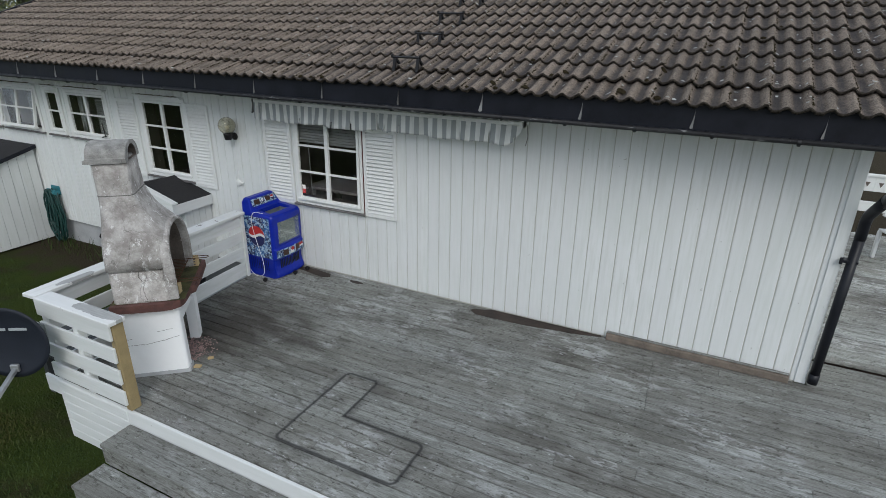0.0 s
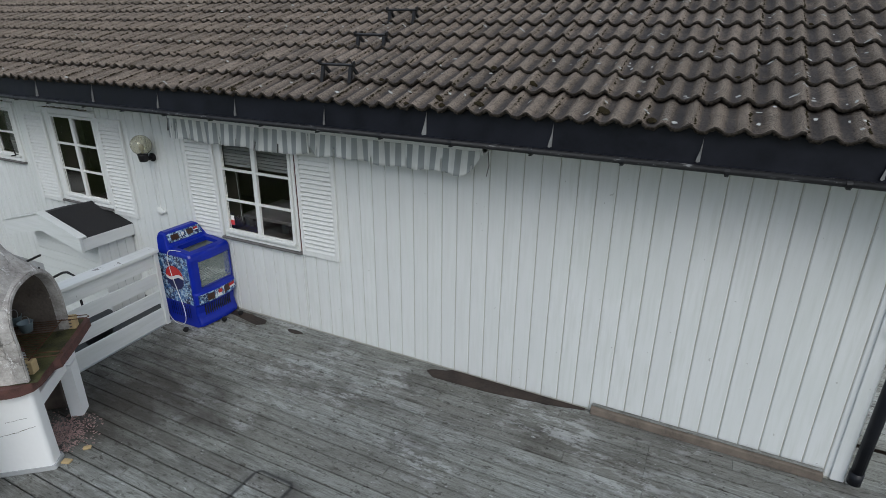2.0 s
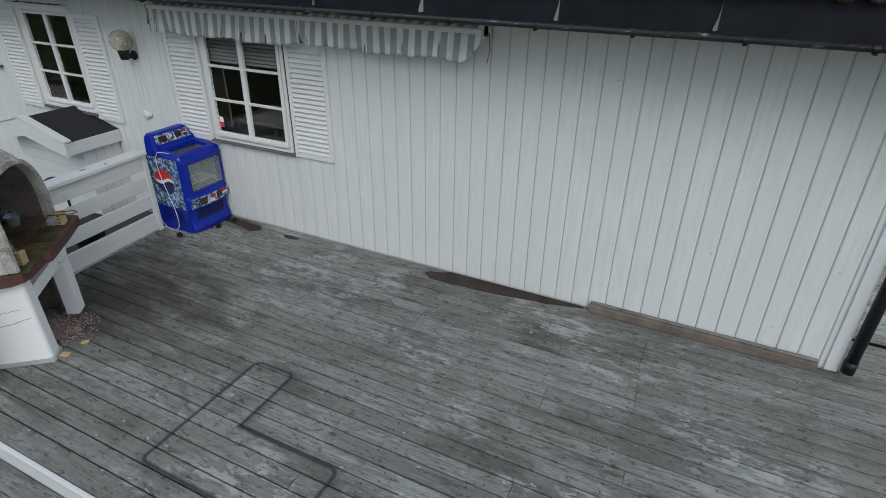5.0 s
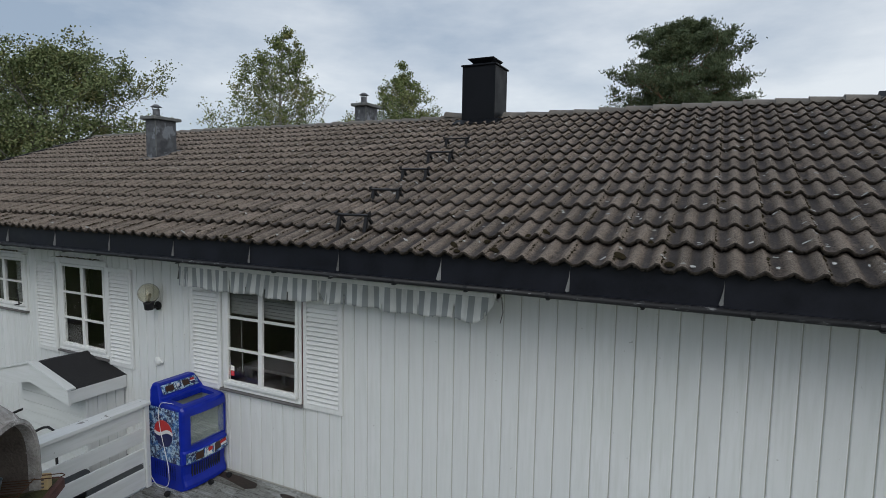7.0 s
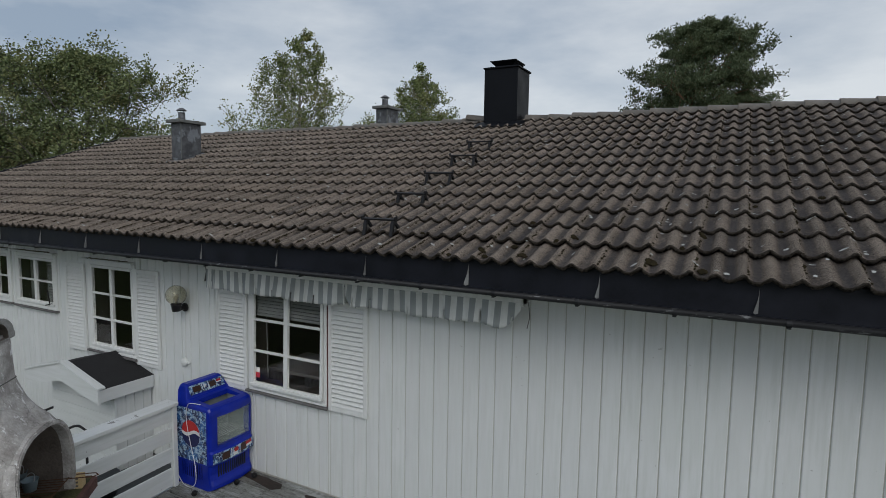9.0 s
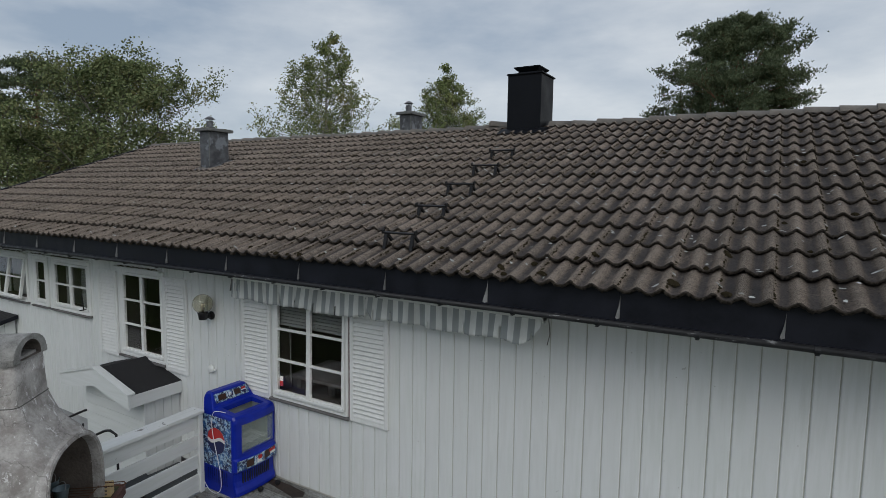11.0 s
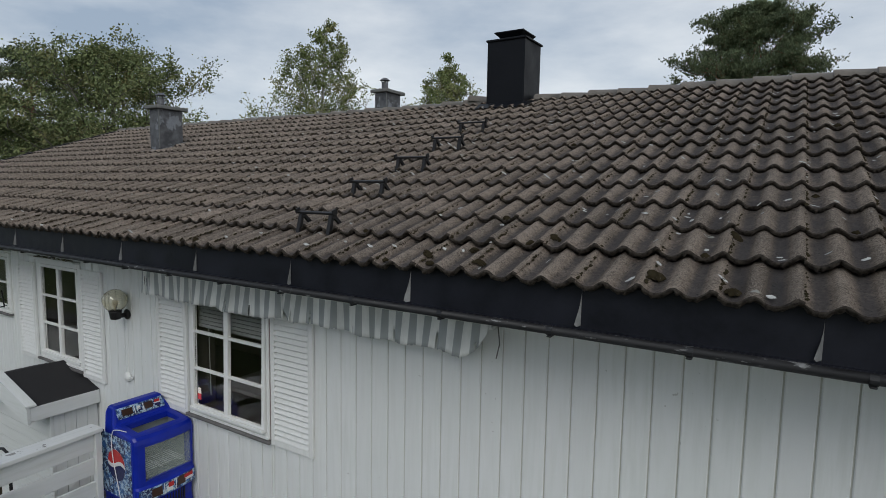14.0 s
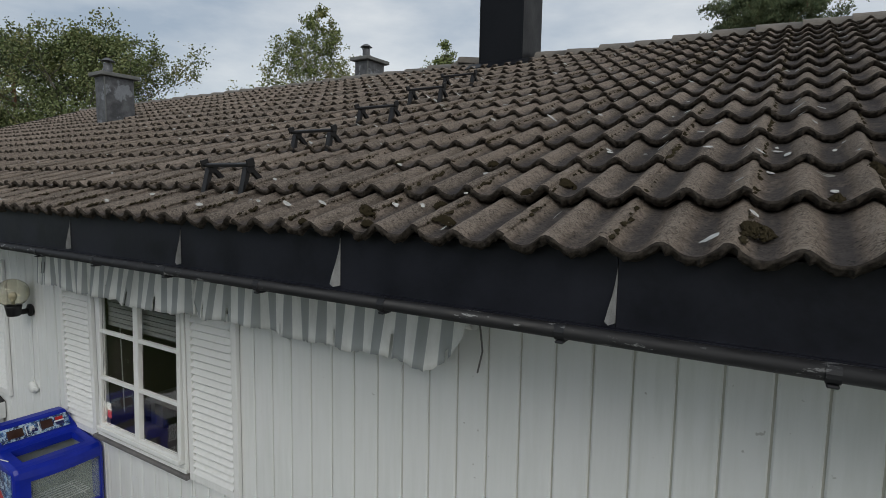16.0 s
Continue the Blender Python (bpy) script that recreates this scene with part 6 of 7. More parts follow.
for a, b in zip(rings[1:], rings[2:]):
    for k in range(40):
        bm.faces.new((a[k], b[k], b[(k + 1) % 40], a[(k + 1) % 40]))
r = bmesh.ops.extrude_face_region(bm, geom=bm.faces[:])
bmesh.ops.translate(bm, vec=(0, 0, -0.012), verts=[v for v in r["geom"] if isinstance(v, bmesh.types.BMVert)])
bmesh.ops.recalc_face_normals(bm, faces=bm.faces)
reflector = part("reflector", bm, DISH, dish, smooth=True)
reflector.matrix_basis = dm
PALE = plain("pale_print", (0.36, 0.39, 0.41), 0.5, vary=0.05)
for x0, x1 in ((-0.17, -0.02), (0.01, 0.155)):
    part("print_bar", box(x0, x1, 0.105, 0.127, 0.013, 0.021), PALE, reflector, "pale printed bar")
arm = part("arm", box(-0.018, 0.018, -0.018, 0.018, 0.0, 0.36, 0.004), GALV, reflector, "galvanised feed arm")
arm.matrix_basis = pose(0.0, -0.24, 0.03, 22)
part("arm_clamp", box(-0.035, 0.035, -0.27, -0.20, 0.03, 0.06, 0.006), GALV, reflector)
part("feed", lathe([(0.03, 0), (0.035, 0.06), (0.02, 0.1)], 14), GALV, reflector).matrix_basis = pose(0.0, -0.36, 0.36, -60)
part("back_bracket", box(-0.06, 0.06, -0.08, 0.08, -0.10, -0.015, 0.01), GALV, reflector)
part("wall_arm", tube([(-0.05, 0.09, 0.56), (-0.05, 0.262, 0.56)], 0.022, 10), GALV, dish)
part("wall_plate", box(-0.11, 0.01, 0.255, 0.264, 0.50, 0.62, 0.003), GALV, dish)

# ---- terrace beyond the house corner ----
PLASTIC_WHITE = plain("white_garden_plastic", (0.72, 0.73, 0.73), 0.45, vary=0.1)
ter = thing("terrace", "pale weathered timber terrace beyond the corner", "deck", kind="structure")
TERRACE_WOOD = deck_wood("pale_terrace_wood", False, 1.75)
for k in range(48):
    y = 6.045 + 0.1 * k
    part("plank", box(1.56, 7.0, y, y + 0.089, -0.01, 0.02, 0.002), TERRACE_WOOD, ter)
part("substructure", box(1.56, 7.0, 6.08, 10.8, -0.6, -0.012), WET_WOOD, ter)
fr = thing("terrace_railing", "white railing with a cut-out patterned board", "railing", 1.9, 10.88, 0.0)
for k in range(12):
    bm = box(0.42 * k, 0.42 * k + 0.418, 0, 0.025, 0.72, 0.96, 0.003)
    ob = part("cutout_board", bm, WHITE_X, fr)
    for hx in (0.08, 0.20, 0.32):
        # cut-outs are dark plates, coloured like shade in an opening
        part("cutout", prism([(0.42 * k + hx - 0.035, 0.87), (0.42 * k + hx + 0.035, 0.87), (0.42 * k + hx, 0.79)], -0.004, -0.001, "y"), SOOT_SHADE, fr)
part("top_rail", box(-0.05, 5.1, -0.03, 0.055, 0.962, 1.0, 0.004), WHITE_X, fr)
part("lower_board", box(-0.05, 5.1, 0, 0.025, 0.38, 0.55, 0.004), WHITE_X, fr)
for px in (0.0, 1.6, 3.2, 4.8):
    part("post", box(px, px + 0.08, 0.026, 0.10, 0.02, 0.96, 0.004), WHITE_V, fr)
chair = thing("garden_chair", "white plastic garden chair on the terrace", "chair", 2.95, 9.5, 0.021, 200)
part("seat", box(-0.22, 0.22, -0.22, 0.22, 0.42, 0.45, 0.012), PLASTIC_WHITE, chair)
part("backrest", box(-0.22, 0.22, 0.2, 0.235, 0.45, 0.90, 0.012), PLASTIC_WHITE, chair)
for lx in (-0.2, 0.2):
    for ly in (-0.2, 0.2):
        part("leg", box(lx - 0.025, lx + 0.025, ly - 0.025, ly + 0.025, 0, 0.42, 0.008), PLASTIC_WHITE, chair)
    part("armrest", box(lx - 0.03, lx + 0.03, -0.22, 0.22, 0.64, 0.665, 0.008), PLASTIC_WHITE, chair)

# ---- trees ----
def leaf_material(name, lo, hi, yellow):
    m, n, l, b = nodes_of(name)
    g = n.new("ShaderNodeNewGeometry")
    c = mixed(n, l, lo, hi, g.outputs["Random Per Island"])
    patch = noised(n, l, 0.9, 3, lo=0.52, hi=0.68)
    c = mixed(n, l, c, yellow, math_node(n, l, "MULTIPLY", patch, 0.55))
    l.new(c, b.inputs["Base Color"])
    b.inputs["Roughness"].default_value = 0.6
    b.inputs["Specular IOR Level"].default_value = 0.15
    return m


# ---- grass blades on the lawn beside the deck ----
BLADE = leaf_material("grass_blades", (0.023, 0.040, 0.010), (0.066, 0.100, 0.028), (0.10, 0.090, 0.03))
rng = random.Random(77)
verts, faces = [], []
for k in range(26000):
    x, y = (rng.uniform(-10.3, -5.05), rng.uniform(1.0, 5.4)) if k % 3 else (rng.uniform(-6.2, -3.85), rng.uniform(0.4, 2.25))
    if noise.noise(Vector((x * 0.8, y * 0.8, 3))) < -0.28 or (y > 4.3 + 0.5 * noise.noise(Vector((x * 1.5, y, 7))) and rng.random() < 0.93):
        continue
    h, a = rng.uniform(0.02, 0.065), rng.uniform(0, 6.28)
    z = GROUND_Z + 0.05 * noise.noise(Vector((x * 0.7, y * 0.7, 0))) - 0.012
    dx, dy = 0.006 * math.cos(a), 0.006 * math.sin(a)
    b0 = len(verts)
    lx, ly = rng.gauss(0, 0.018), rng.gauss(0, 0.018)
    verts += [(x - dx, y - dy, z), (x + dx, y + dy, z), (x + lx, y + ly, z + h)]
    faces.append((b0, b0 + 1, b0 + 2))
for k in range(160):
    # taller weeds along the house wall
    x, y = rng.uniform(-10.3, -8.3), rng.uniform(5.05, 5.48)
    h, a = rng.uniform(0.05, 0.2), rng.uniform(0, 6.28)
    dx, dy = 0.008 * math.cos(a), 0.008 * math.sin(a)
    b0 = len(verts)
    verts += [(x - dx, y - dy, GROUND_Z), (x + dx, y + dy, GROUND_Z), (x + rng.gauss(0, 0.05), y + rng.gauss(0, 0.04), GROUND_Z + h)]
    faces.append((b0, b0 + 1, b0 + 2))
gm = bpy.data.meshes.new("grass")
gm.from_pydata(verts, [], faces)
gm.materials.append(BLADE)
tagged(new("grass", gm), "short green grass blades and weeds", "grass", kind="stuff")


BARK_GREY = plain("grey_bark", (0.10, 0.09, 0.075), 0.9, vary=0.4, scale=4)
BARK_BIRCH = plain("birch_bark", (0.30, 0.29, 0.26), 0.85, vary=0.5, scale=4)
BARK_PINE = plain("pine_bark", (0.20, 0.10, 0.06), 0.9, vary=0.4, scale=4)
LEAF_GREEN = leaf_material("alder_leaves", (0.070, 0.102, 0.042), (0.230, 0.265, 0.118), (0.27, 0.22, 0.10))
LEAF_BIRCH = leaf_material("birch_leaves", (0.075, 0.105, 0.040), (0.24, 0.275, 0.110), (0.29, 0.25, 0.10))
NEEDLES = leaf_material("pine_needles", (0.060, 0.092, 0.050), (0.18, 0.210, 0.115), (0.10, 0.115, 0.05))


def cone_shape(t):
    return min(1.1, 1.75 * (1.03 - t))


def grow(rng, base, height, spread, levels, lean=(0, 0), up=0.6, first=0.25, trunk_r=0.2, count=12, shape=None):
    """Trunk and limbs: returns tubes (points, radii) and the tips with their size."""
    tubes, tips = [], []
    n = 9
    trunk = [Vector((base[0] + lean[0] * t + 0.25 * math.sin(t * 5 + base[0]) * t * spread * 0.1, base[1] + lean[1] * t, base[2] + height * t)) for t in np.linspace(0, 1, n)]
    tubes.append((trunk, [trunk_r * (1 - 0.93 * t) for t in np.linspace(0, 1, n)]))

    def limb(start, direction, length, radius, level):
        pts, d = [start], direction.normalized()
        k = 5
        for i in range(k):
            d = (d + Vector((rng.uniform(-1, 1), rng.uniform(-1, 1), rng.uniform(-0.6, 1) * up)) * 0.22).normalized()
            pts.append(pts[-1] + d * length / k)
        tubes.append((pts, [radius * (1 - 0.8 * i / k) for i in range(k + 1)]))
        if level < levels:
            for j in range(rng.randint(3, 5)):
                i = rng.randint(2, k)
                side = Vector((rng.uniform(-1, 1), rng.uniform(-1, 1), rng.uniform(-0.3, 0.9)))
                limb(pts[i], d * 0.6 + side, length * rng.uniform(0.35, 0.6), radius * 0.45, level + 1)
        tips.extend((p, level) for p in pts[2:])

    for c in range(count):
        t = (c + rng.random()) / count
        if shape is cone_shape:
            t = 1 - (1 - t) ** 0.55
        t = first + (1 - first) * min(t, 0.985)
        i = min(int(t * (n - 1)), n - 2)
        start = trunk[i].lerp(trunk[i + 1], t * (n - 1) - i)
        a = c * 2.4 + rng.uniform(-0.4, 0.4)
        reach = spread * (shape(t) if shape else math.sin(math.pi * (0.25 + 0.72 * (t - first) / (1 - first)))) * rng.uniform(0.75, 1.1)
        limb(start, Vector((math.cos(a), math.sin(a), up * rng.uniform(0.5, 1.4))), max(0.3, reach), trunk_r * 0.35 * (1.1 - t), 1)
    tips.append((trunk[-1], 2))
    return tubes, tips


def make_tree(name, label, bark, leaf, rng, skeleton, per_tip, leaf_size, scatter, needle=False):
    tree = thing(name, label, "tree", *skeleton[0][0][0][0])
    tubes, tips = skeleton
    org = tubes[0][0][0]
    part("trunk", add_tube(bmesh.new(), [p - org for p in tubes[0][0]], tubes[0][1], 10), bark, tree, smooth=True)
    bm = bmesh.new()
    for pts, radii in tubes[1:]:
        add_tube(bm, [p - org for p in pts], [max(0.006, r) for r in radii], 5, False)
    part("branchwork", bm, bark, tree)
    verts, faces = [], []
    for p, level in tips:
        for _ in range(per_tip):
            q = p - org + Vector((rng.gauss(0, scatter), rng.gauss(0, scatter), rng.gauss(0, scatter * (0.45 if needle else 0.8))))
            if needle:
                # a tuft: thin blades fanning out
                axis = Vector((rng.gauss(0, 0.6), rng.gauss(0, 0.6), 0.8)).normalized()
                for _ in range(5):
                    d = (axis + Vector((rng.uniform(-1, 1), rng.uniform(-1, 1), rng.uniform(-0.5, 0.7))) * 0.9).normalized() * leaf_size * rng.uniform(0.7, 1.3)
                    s = d.cross(Vector((rng.uniform(-1, 1), rng.uniform(-1, 1), rng.uniform(-1, 1)))).normalized() * leaf_size * 0.16
                    k = len(verts)
                    verts += [q - s, q + s, q + d]
                    faces.append((k, k + 1, k + 2))
            else:
                u = Vector((rng.gauss(0, 1), rng.gauss(0, 1), rng.gauss(0, 1))).normalized()
                v = u.orthogonal().normalized()
                s = leaf_size * rng.uniform(0.6, 1.25)
                k = len(verts)
                verts += [q, q + u * s * 0.5 + v * s * 0.36, q + u * s, q + u * s * 0.5 - v * s * 0.36]
                faces.append((k, k + 1, k + 2, k + 3))
    me = bpy.data.meshes.new("crown")
    me.from_pydata(verts, [], faces)
    me.materials.append(leaf)
    crown = new("crown", me)
    crown.parent = tree
    return tree


def pine_shape(t):
    return 0.55 + 0.75 * (1 - t) ** 0.6 if t < 0.93 else 0.4


def broad_pine_shape(t):
    return 0.42 + 1.05 * (1 - t) ** 0.45 if t < 0.95 else 0.4


rng = random.Random(37)
make_tree("pine_tree", "tall dark green pine with layered crown", BARK_PINE, NEEDLES, rng, grow(rng, (-2.35, 34.2, GROUND_Z), 12.5, 2.55, 3, (0.45, 0), 0.10, 0.36, 0.34, 84, broad_pine_shape), 10, 0.12, 0.17, True)
rng = random.Random(5)
make_tree("aspen_tree", "slender airy aspen with yellowing leaves", BARK_BIRCH, LEAF_BIRCH, rng, grow(rng, (-18.55, 21.1, GROUND_Z), 11.2, 2.85, 3, (0.6, 0.4), 1.15, 0.30, 0.16, 46, cone_shape), 5, 0.092, 0.085)
rng = random.Random(6)
make_tree("birch_tree", "small leafy birch behind the ridge", BARK_BIRCH, LEAF_BIRCH, rng, grow(rng, (-14.95, 26.2, GROUND_Z), 10.2, 2.45, 3, (0.4, 0.2), 1.0, 0.40, 0.13, 50, cone_shape), 5, 0.092, 0.10)
rng = random.Random(12)
make_tree("alder_tree", "broad bushy alder with dense green leaves", BARK_GREY, LEAF_GREEN, rng, grow(rng, (-26.4, 16.0, GROUND_Z), 9.3, 4.0, 3, (0.3, 0.5), 0.5, 0.16, 0.22, 54), 13, 0.105, 0.17)
rng = random.Random(13)
make_tree("alder_tree", "broad bushy alder with dense green leaves", BARK_GREY, LEAF_GREEN, rng, grow(rng, (-28.4, 13.0, GROUND_Z), 6.0, 3.6, 3, (0, 0), 0.45, 0.20, 0.22, 34), 11, 0.10, 0.17)
rng = random.Random(14)
make_tree("pine_tree", "dark pine standing behind the alders", BARK_PINE, NEEDLES, rng, grow(rng, (-34.6, 16.6, GROUND_Z), 10.3, 2.6, 3, (0, 0), 0.2, 0.30, 0.3, 30, pine_shape), 8, 0.13, 0.20, True)
rng = random.Random(15)
make_tree("alder_tree", "young alder filling the gap beside the gable", BARK_GREY, LEAF_GREEN, rng, grow(rng, (-24.2, 18.9, GROUND_Z), 5.7, 1.9, 3, (0.3, 0.3), 0.7, 0.3, 0.14, 16), 10, 0.095, 0.14)

# ---- pieces of wall, deck and roof ----
BOARD = 0.1455
me_cache = {}


def board_mesh(w, d, h, material, key):
    """A board standing up, its front edges chamfered, its front at y = 0."""
    k = (key, round(w, 3), round(h, 3))
    if k not in me_cache:
        c = 0.006
        bm = prism([(c, 0), (w - c, 0), (w, c * 0.7), (w, d), (0, d), (0, c * 0.7)], 0, h, "z")
        me = bpy.data.meshes.new("board")
        bm.to_mesh(me)
        bm.free()
        me.materials.append(material)
        me_cache[k] = me
    return me_cache[k]


def clad(x_start, x_end, z_lo, z_hi):
    k = math.floor((x_start + 0.228) / BOARD)
    while True:
        a = -0.228 + k * BOARD
        b = a + BOARD
        k += 1
        if a >= x_end - 0.004:
            break
        a, b = max(a, x_start), min(b, x_end)
        if b - a < 0.015:
            continue
        w = b - a - 0.008
        shared("board", board_mesh(w, 0.022, z_hi - z_lo, WHITE_V, "wall"), house_wall, pose(a + 0.004, WALL_Y - 0.016, z_lo))


x = HOUSE_X0
for x0, x1, z0, z1 in sorted(OPENINGS.values()):
    for xa, xb in ((x, x0),):
        if xa < LOW_X < xb:
            clad(xa, LOW_X, -0.215, WALL_TOP)
            clad(LOW_X, xb, 0.012, WALL_TOP)
        else:
            clad(xa, xb, 0.012 if xa >= LOW_X else -0.215, WALL_TOP)
    clad(x0, x1, 0.012 if x0 > LOW_X else -0.215, z0)
    clad(x0, x1, z1, WALL_TOP)
    x = x1
clad(x, HOUSE_X1 - 0.03, 0.012, WALL_TOP)

# deck boards, butt jointed
rnd = random.Random(11)


def deck_board(x0, x1, y0, w, parent, material, z=0.0, tag="deck"):
    k = (tag, round(x1 - x0, 3), round(w, 3))
    if k not in me_cache:
        bm = bmesh.new()
        add_box(bm, 0, x1 - x0, 0, w, -0.03, 0, 0.003)
        me = bpy.data.meshes.new("plank")
        bm.to_mesh(me)
        bm.free()
        me.materials.append(material)
        me_cache[k] = me
    return shared("plank", me_cache[k], parent, pose(x0, y0, z + rnd.uniform(-0.0015, 0.0015), rnd.uniform(-0.2, 0.2)))


y, row = DECK_Y0 + 0.003, 0
while y < WALL_Y - 0.02:
    step = PITCH if row else 0.149
    w = min(step - 0.0105, WALL_Y - 0.02 - y)
    x, last = -4.93 + 0.065 * max(0.0, 4.87 - y), 6.5
    x1 = x + rnd.choice([0.9, 1.5, 2.1, 2.7, 3.3])
    while x < last:
        x1 = min(x1, last)
        deck_board(x, x1 - 0.002, y, w, deck, DECK)
        x, x1 = x1, x1 + rnd.choice([1.2, 1.8, 2.4, 3.0, 3.6])
    y += step
    row += 1

# deck beyond the house corner
y = WALL_Y - 0.012
while y < 5.95:
    x = HOUSE_X1 + 0.02
    for x1 in (2.9 + rnd.uniform(-0.6, 0.6), 5.2 + rnd.uniform(-0.6, 0.6), 6.5):
        deck_board(x, x1 - 0.002, y, PITCH - 0.009, deck, DECK)
        x = x1
    y += PITCH

# roof tiles
LICHEN = plain("pale_lichen", (0.50, 0.50, 0.48), 0.9, vary=0.5, scale=70)


def tile_height(xx):
    """Rolls with wider, flatter channels between them."""
    return 0.0165 * (2 * ((1 + math.cos(2 * math.pi * (xx - 0.12) / 0.1405)) / 2) ** 1.4 - 1)


def surface(xx, v):
    """A place on a laid tile: xx across it, v along its bared length."""
    return tile_height(xx) + 0.034 * (1 - v * GAUGE / 0.4)


def tile_mesh(length, seed):
    """A double-roll tile: thick lower lip, raised ragged edge over its neighbour."""
    r = random.Random(seed)
    bm = bmesh.new()
    n, th = 26, 0.025
    rows = []

    chip = [r.uniform(-0.009, 0.004) - (0.012 if r.random() < 0.06 else 0) for _ in range(n + 1)]
    for j, v in enumerate((0.0, 0.02, 0.12, 0.3, 0.45, 0.6, 0.75, 1.0)):
        yy = length * v
        end = TILE_W + 0.004 - (r.choice((0.0, 0.001, 0.002, 0.004)) if 0 < j < 7 else 0.002)
        ring = []
        for i in range(n + 1):
            xx = end * i / n
            zz = tile_height(xx) + 0.034 * (1 - v) - (0.005 if j == 0 else 0)
            if xx > TILE_W - 0.03:
                zz += 0.0065
            ring.append(bm.verts.new((xx, yy + (chip[i] if j == 0 else 0), zz)))
        rows.append(ring)
    edge = [[bm.verts.new((v.co.x, v.co.y + dy + r.uniform(-0.004, 0.004), v.co.z - th * f + r.uniform(-0.003, 0.003))) for v in rows[0]] for dy, f in ((0.002, 0.45), (0.016, 1.0))]
    for a, b in zip(rows, rows[1:]):
        for i in range(n):
            f = bm.faces.new((a[i], a[i + 1], b[i + 1], b[i]))
            f.smooth = True
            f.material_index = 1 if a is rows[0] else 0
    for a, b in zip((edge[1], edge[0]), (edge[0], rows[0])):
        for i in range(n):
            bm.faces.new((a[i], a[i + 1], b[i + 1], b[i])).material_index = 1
    drop = [bm.verts.new((ring[n].co.x - 0.002, ring[n].co.y, ring[n].co.z - 0.014)) for ring in rows]
    for j in range(len(rows) - 1):
        bm.faces.new((rows[j][n], drop[j], drop[j + 1], rows[j + 1][n]))
    me = bpy.data.meshes.new("roof_tile")
    bm.normal_update()
    bm.to_mesh(me)
    bm.free()
    me.materials.append(TILE)
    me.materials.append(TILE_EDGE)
    return me


full = [tile_mesh(0.40, s) for s in range(5)]
short = [tile_mesh(0.20, s) for s in range(5)]
rnd = random.Random(7)
verts, faces, slots = [], [], []
for row in range(15):
    for col in range(COLS):
        me = rnd.choice(short if row == 14 else full)
        m = Matrix.Translation((col * TILE_W + rnd.uniform(-0.0018, 0.0018), row * GAUGE + rnd.uniform(-0.005, 0.005), rnd.uniform(-0.002, 0.003))) @ Matrix.Rotation(radians(rnd.uniform(-0.12, 0.12)), 4, "Z") @ Matrix.Rotation(radians(rnd.uniform(-0.25, 0.25)), 4, "Y")
        if row == 0:
            # the lowest course leans over the eaves
            m = Matrix.Translation((0, -0.024, -0.010)) @ m
        cx = ROOF_X0 + (col + 0.5) * TILE_W
        if row < 11 and cx > -6.2:
            shared("roof_tile", me, roof, roof_pose @ m)
        else:
            k, mm = len(verts), roof_pose @ m
            verts += [mm @ v.co for v in me.vertices]
            faces += [[k + i for i in p.vertices] for p in me.polygons]
            slots += [p.material_index for p in me.polygons]
far = bpy.data.meshes.new("roof_tiles_far")
far.from_pydata(verts, [], faces)
far.materials.append(TILE)
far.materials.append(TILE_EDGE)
for p, s in zip(far.polygons, slots):
    p.use_smooth, p.material_index = s == 0, s
far_ob = new("roof_tiles_far", far)
far_ob.parent = roof
tagged(far_ob, "rows of brown-grey concrete tiles", kind="stuff")

# moss in the side laps of the tiles, cushions in their troughs
rnd = random.Random(19)
verts, faces = [], []
OCTA = ((1, 0, 0), (0, 1, 0), (-1, 0, 0), (0, -1, 0), (0, 0, 1), (0, 0, -1))


def clump(p, rx, ry, rz):
    k = len(verts)
    for a, b, c in OCTA:
        f = rnd.uniform(0.7, 1.3)
        verts.append(roof_pose @ Vector((p[0] + a * rx * f + rnd.uniform(-0.3, 0.3) * rx, p[1] + b * ry * f, p[2] + c * rz * f)))
    for a, b in ((0, 1), (1, 2), (2, 3), (3, 0)):
        faces.append((k + a, k + b, k + 4))
        faces.append((k + b, k + a, k + 5))


for row in range(14):
    for col in range(COLS - 1):
        wet = rnd.random()
        for _ in range(int(9 + 16 * wet * wet)):
            v = rnd.uniform(0.0, 0.85)
            s = rnd.uniform(0.0035, 0.011)
            dx = rnd.uniform(0.002, 0.011)
            clump(((col + 1) * TILE_W + dx, row * GAUGE + v * GAUGE, surface(dx, v)), s, s * rnd.uniform(0.8, 2.0), s * 0.7)
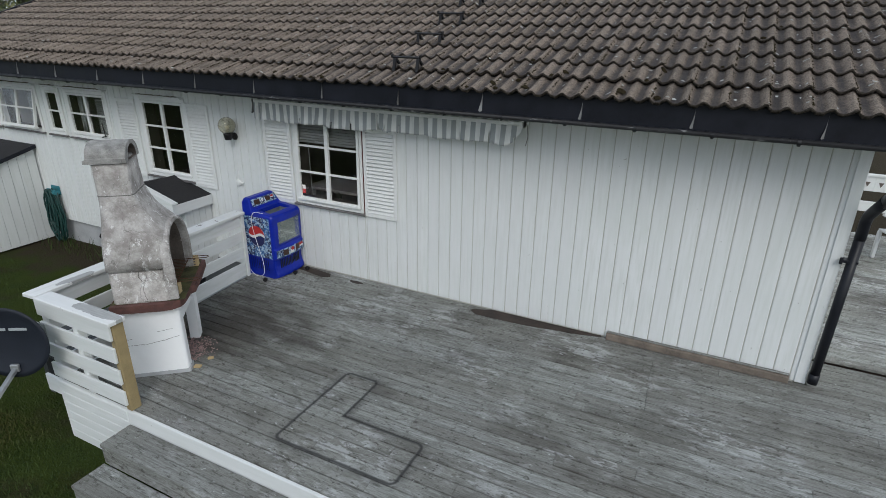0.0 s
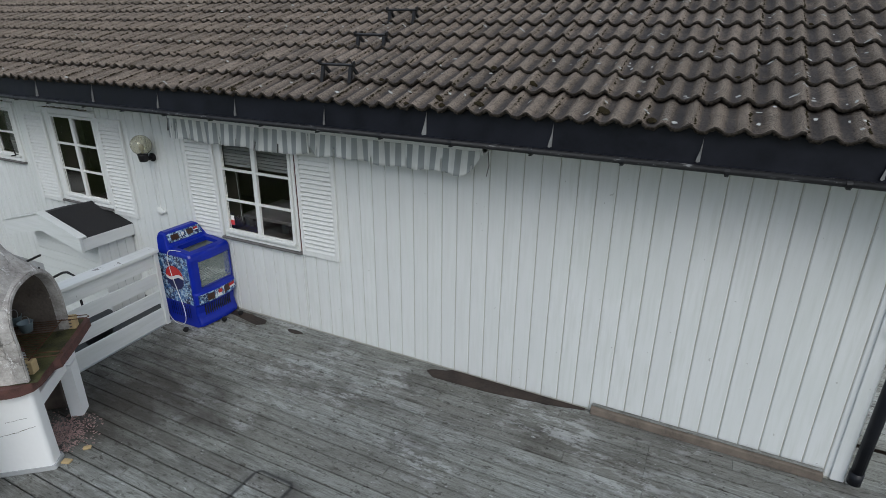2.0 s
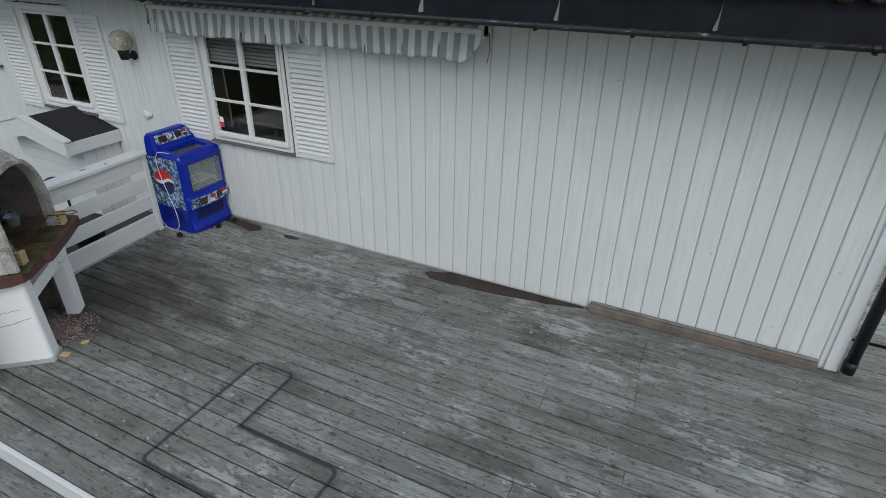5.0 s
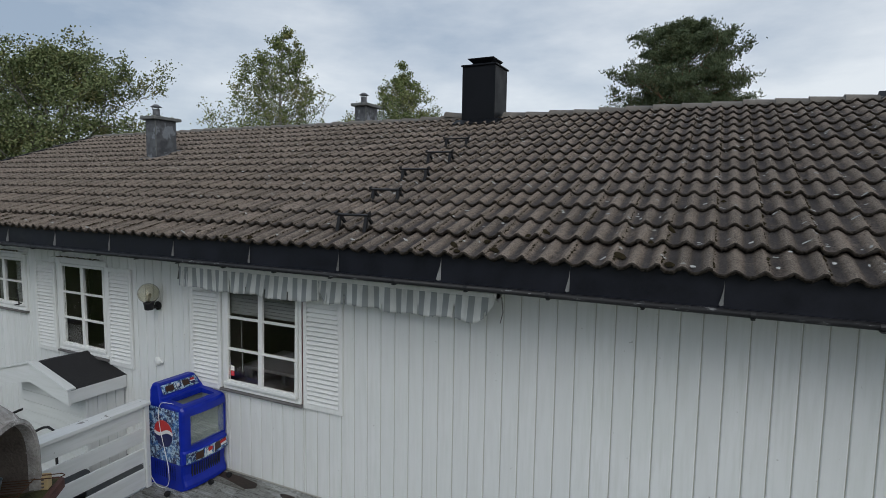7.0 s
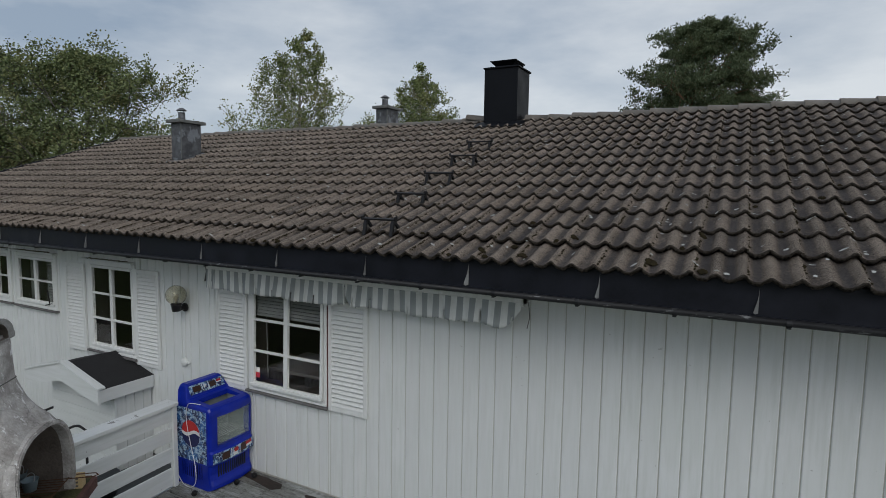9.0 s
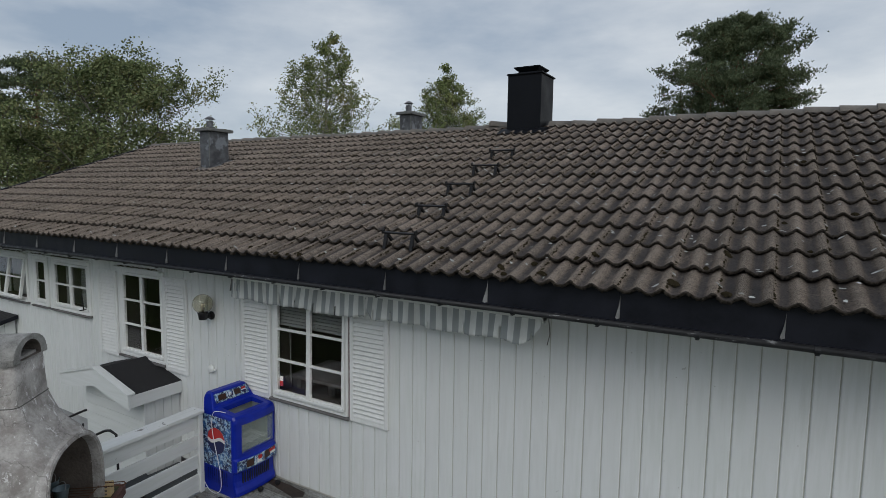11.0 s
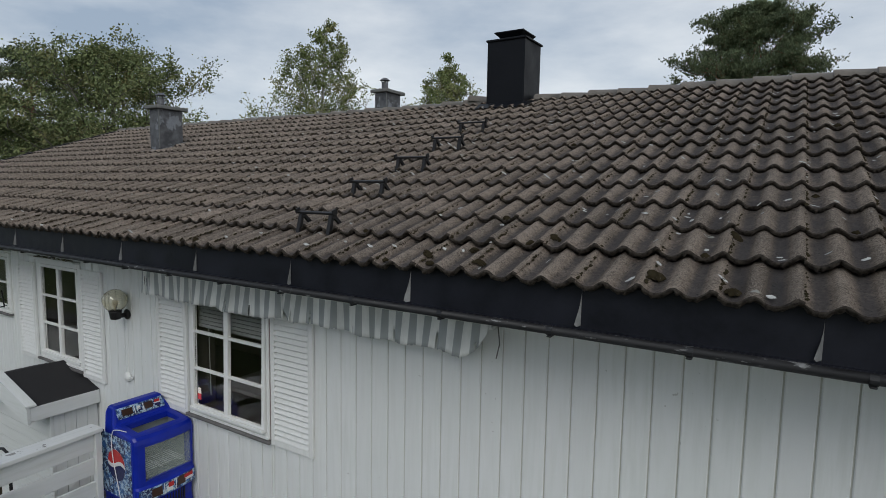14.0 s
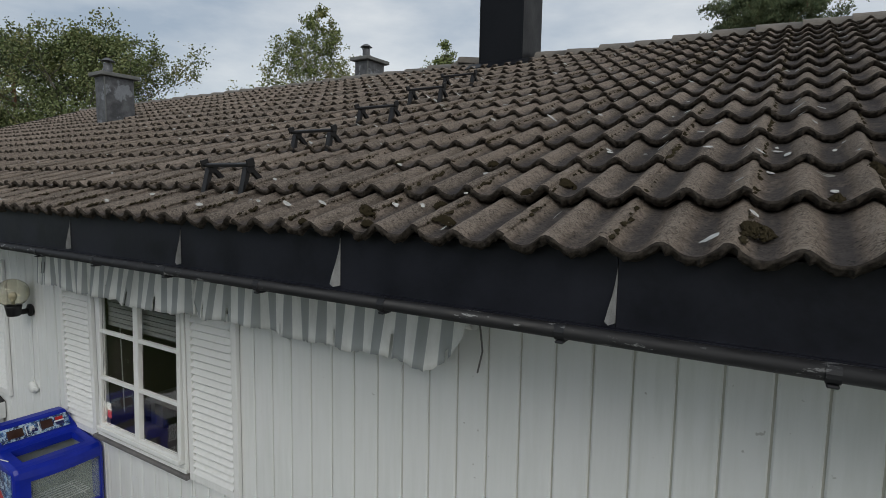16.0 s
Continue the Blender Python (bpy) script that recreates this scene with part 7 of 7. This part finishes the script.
# cushions lie in the channels
moss_mesh = bpy.data.meshes.new("roof_moss")
big_ones = [(-0.435, 0.111, 0.030), (-1.004, 0.439, 0.022), (-1.275, 0.09, 0.022), (-1.59, 0.10, 0.022), (-0.175, 0.592, 0.024)]
for number in range(72):
    # cushions of many small clumps
    col, row = rnd.randint(14, COLS - 1), rnd.randint(0, 11)
    cx, cy, R = col * TILE_W + rnd.choice((0.048, 0.19)), (row + rnd.choice((0.06, 0.1, 0.15, rnd.random() * 0.9))) * GAUGE, rnd.uniform(0.010, 0.022)
    if number < len(big_ones):
        cx, cy, R = big_ones[number][0] - ROOF_X0, big_ones[number][1], big_ones[number][2]
    for _ in range(int(26 + 110000 * R * R)):
        a, q = rnd.uniform(0, 6.28), math.sqrt(rnd.random())
        px, py = cx + 1.2 * R * q * math.cos(a), max(0.0, cy + R * q * math.sin(a))
        clump((px, py, surface(px % TILE_W, (py / GAUGE) % 1.0) + 0.9 * R * (1 - q * q)), 0.007, 0.007, 0.007)
moss_mesh.from_pydata(verts, [], faces)
moss_mesh.materials.append(ROOF_MOSS)
moss_ob = new("roof_moss", moss_mesh)
moss_ob.parent = roof
tagged(moss_ob, "dark moss crumbs and cushions between the tiles", kind="stuff")
# pale bird droppings and lichen flecks
verts, faces = [], []
for _ in range(760):
    cx, cy = (COLS - 0.2 - 40 * rnd.random() ** 1.6) * TILE_W, rnd.uniform(0, 13.5) * GAUGE
    xx, v = cx % TILE_W, (cy / GAUGE) % 1.0
    zz = surface(xx, v) + 0.0065
    k, rx, ry, a0 = len(verts), rnd.uniform(0.006, 0.017) * rnd.choice((1, 1, 1.7)), rnd.uniform(0.005, 0.016), rnd.uniform(0, 6)
    for i in range(9):
        f = rnd.uniform(0.6, 1.2)
        dx, dy = rx * f * math.cos(a0 + i * 0.698), ry * f * math.sin(a0 + i * 0.698)
        slope = (tile_height(xx + 0.004) - tile_height(xx - 0.004)) / 0.008
        verts.append(roof_pose @ Vector((cx + dx, cy + dy, zz + slope * dx)))
    faces.append(tuple(range(k, k + 9)))
fleck_mesh = bpy.data.meshes.new("lichen_flecks")
fleck_mesh.from_pydata(verts, [], faces)
fleck_mesh.materials.append(LICHEN)
fleck_ob = new("lichen_flecks", fleck_mesh)
fleck_ob.parent = roof
tagged(fleck_ob, "pale lichen flecks and droppings on the tiles", kind="stuff")
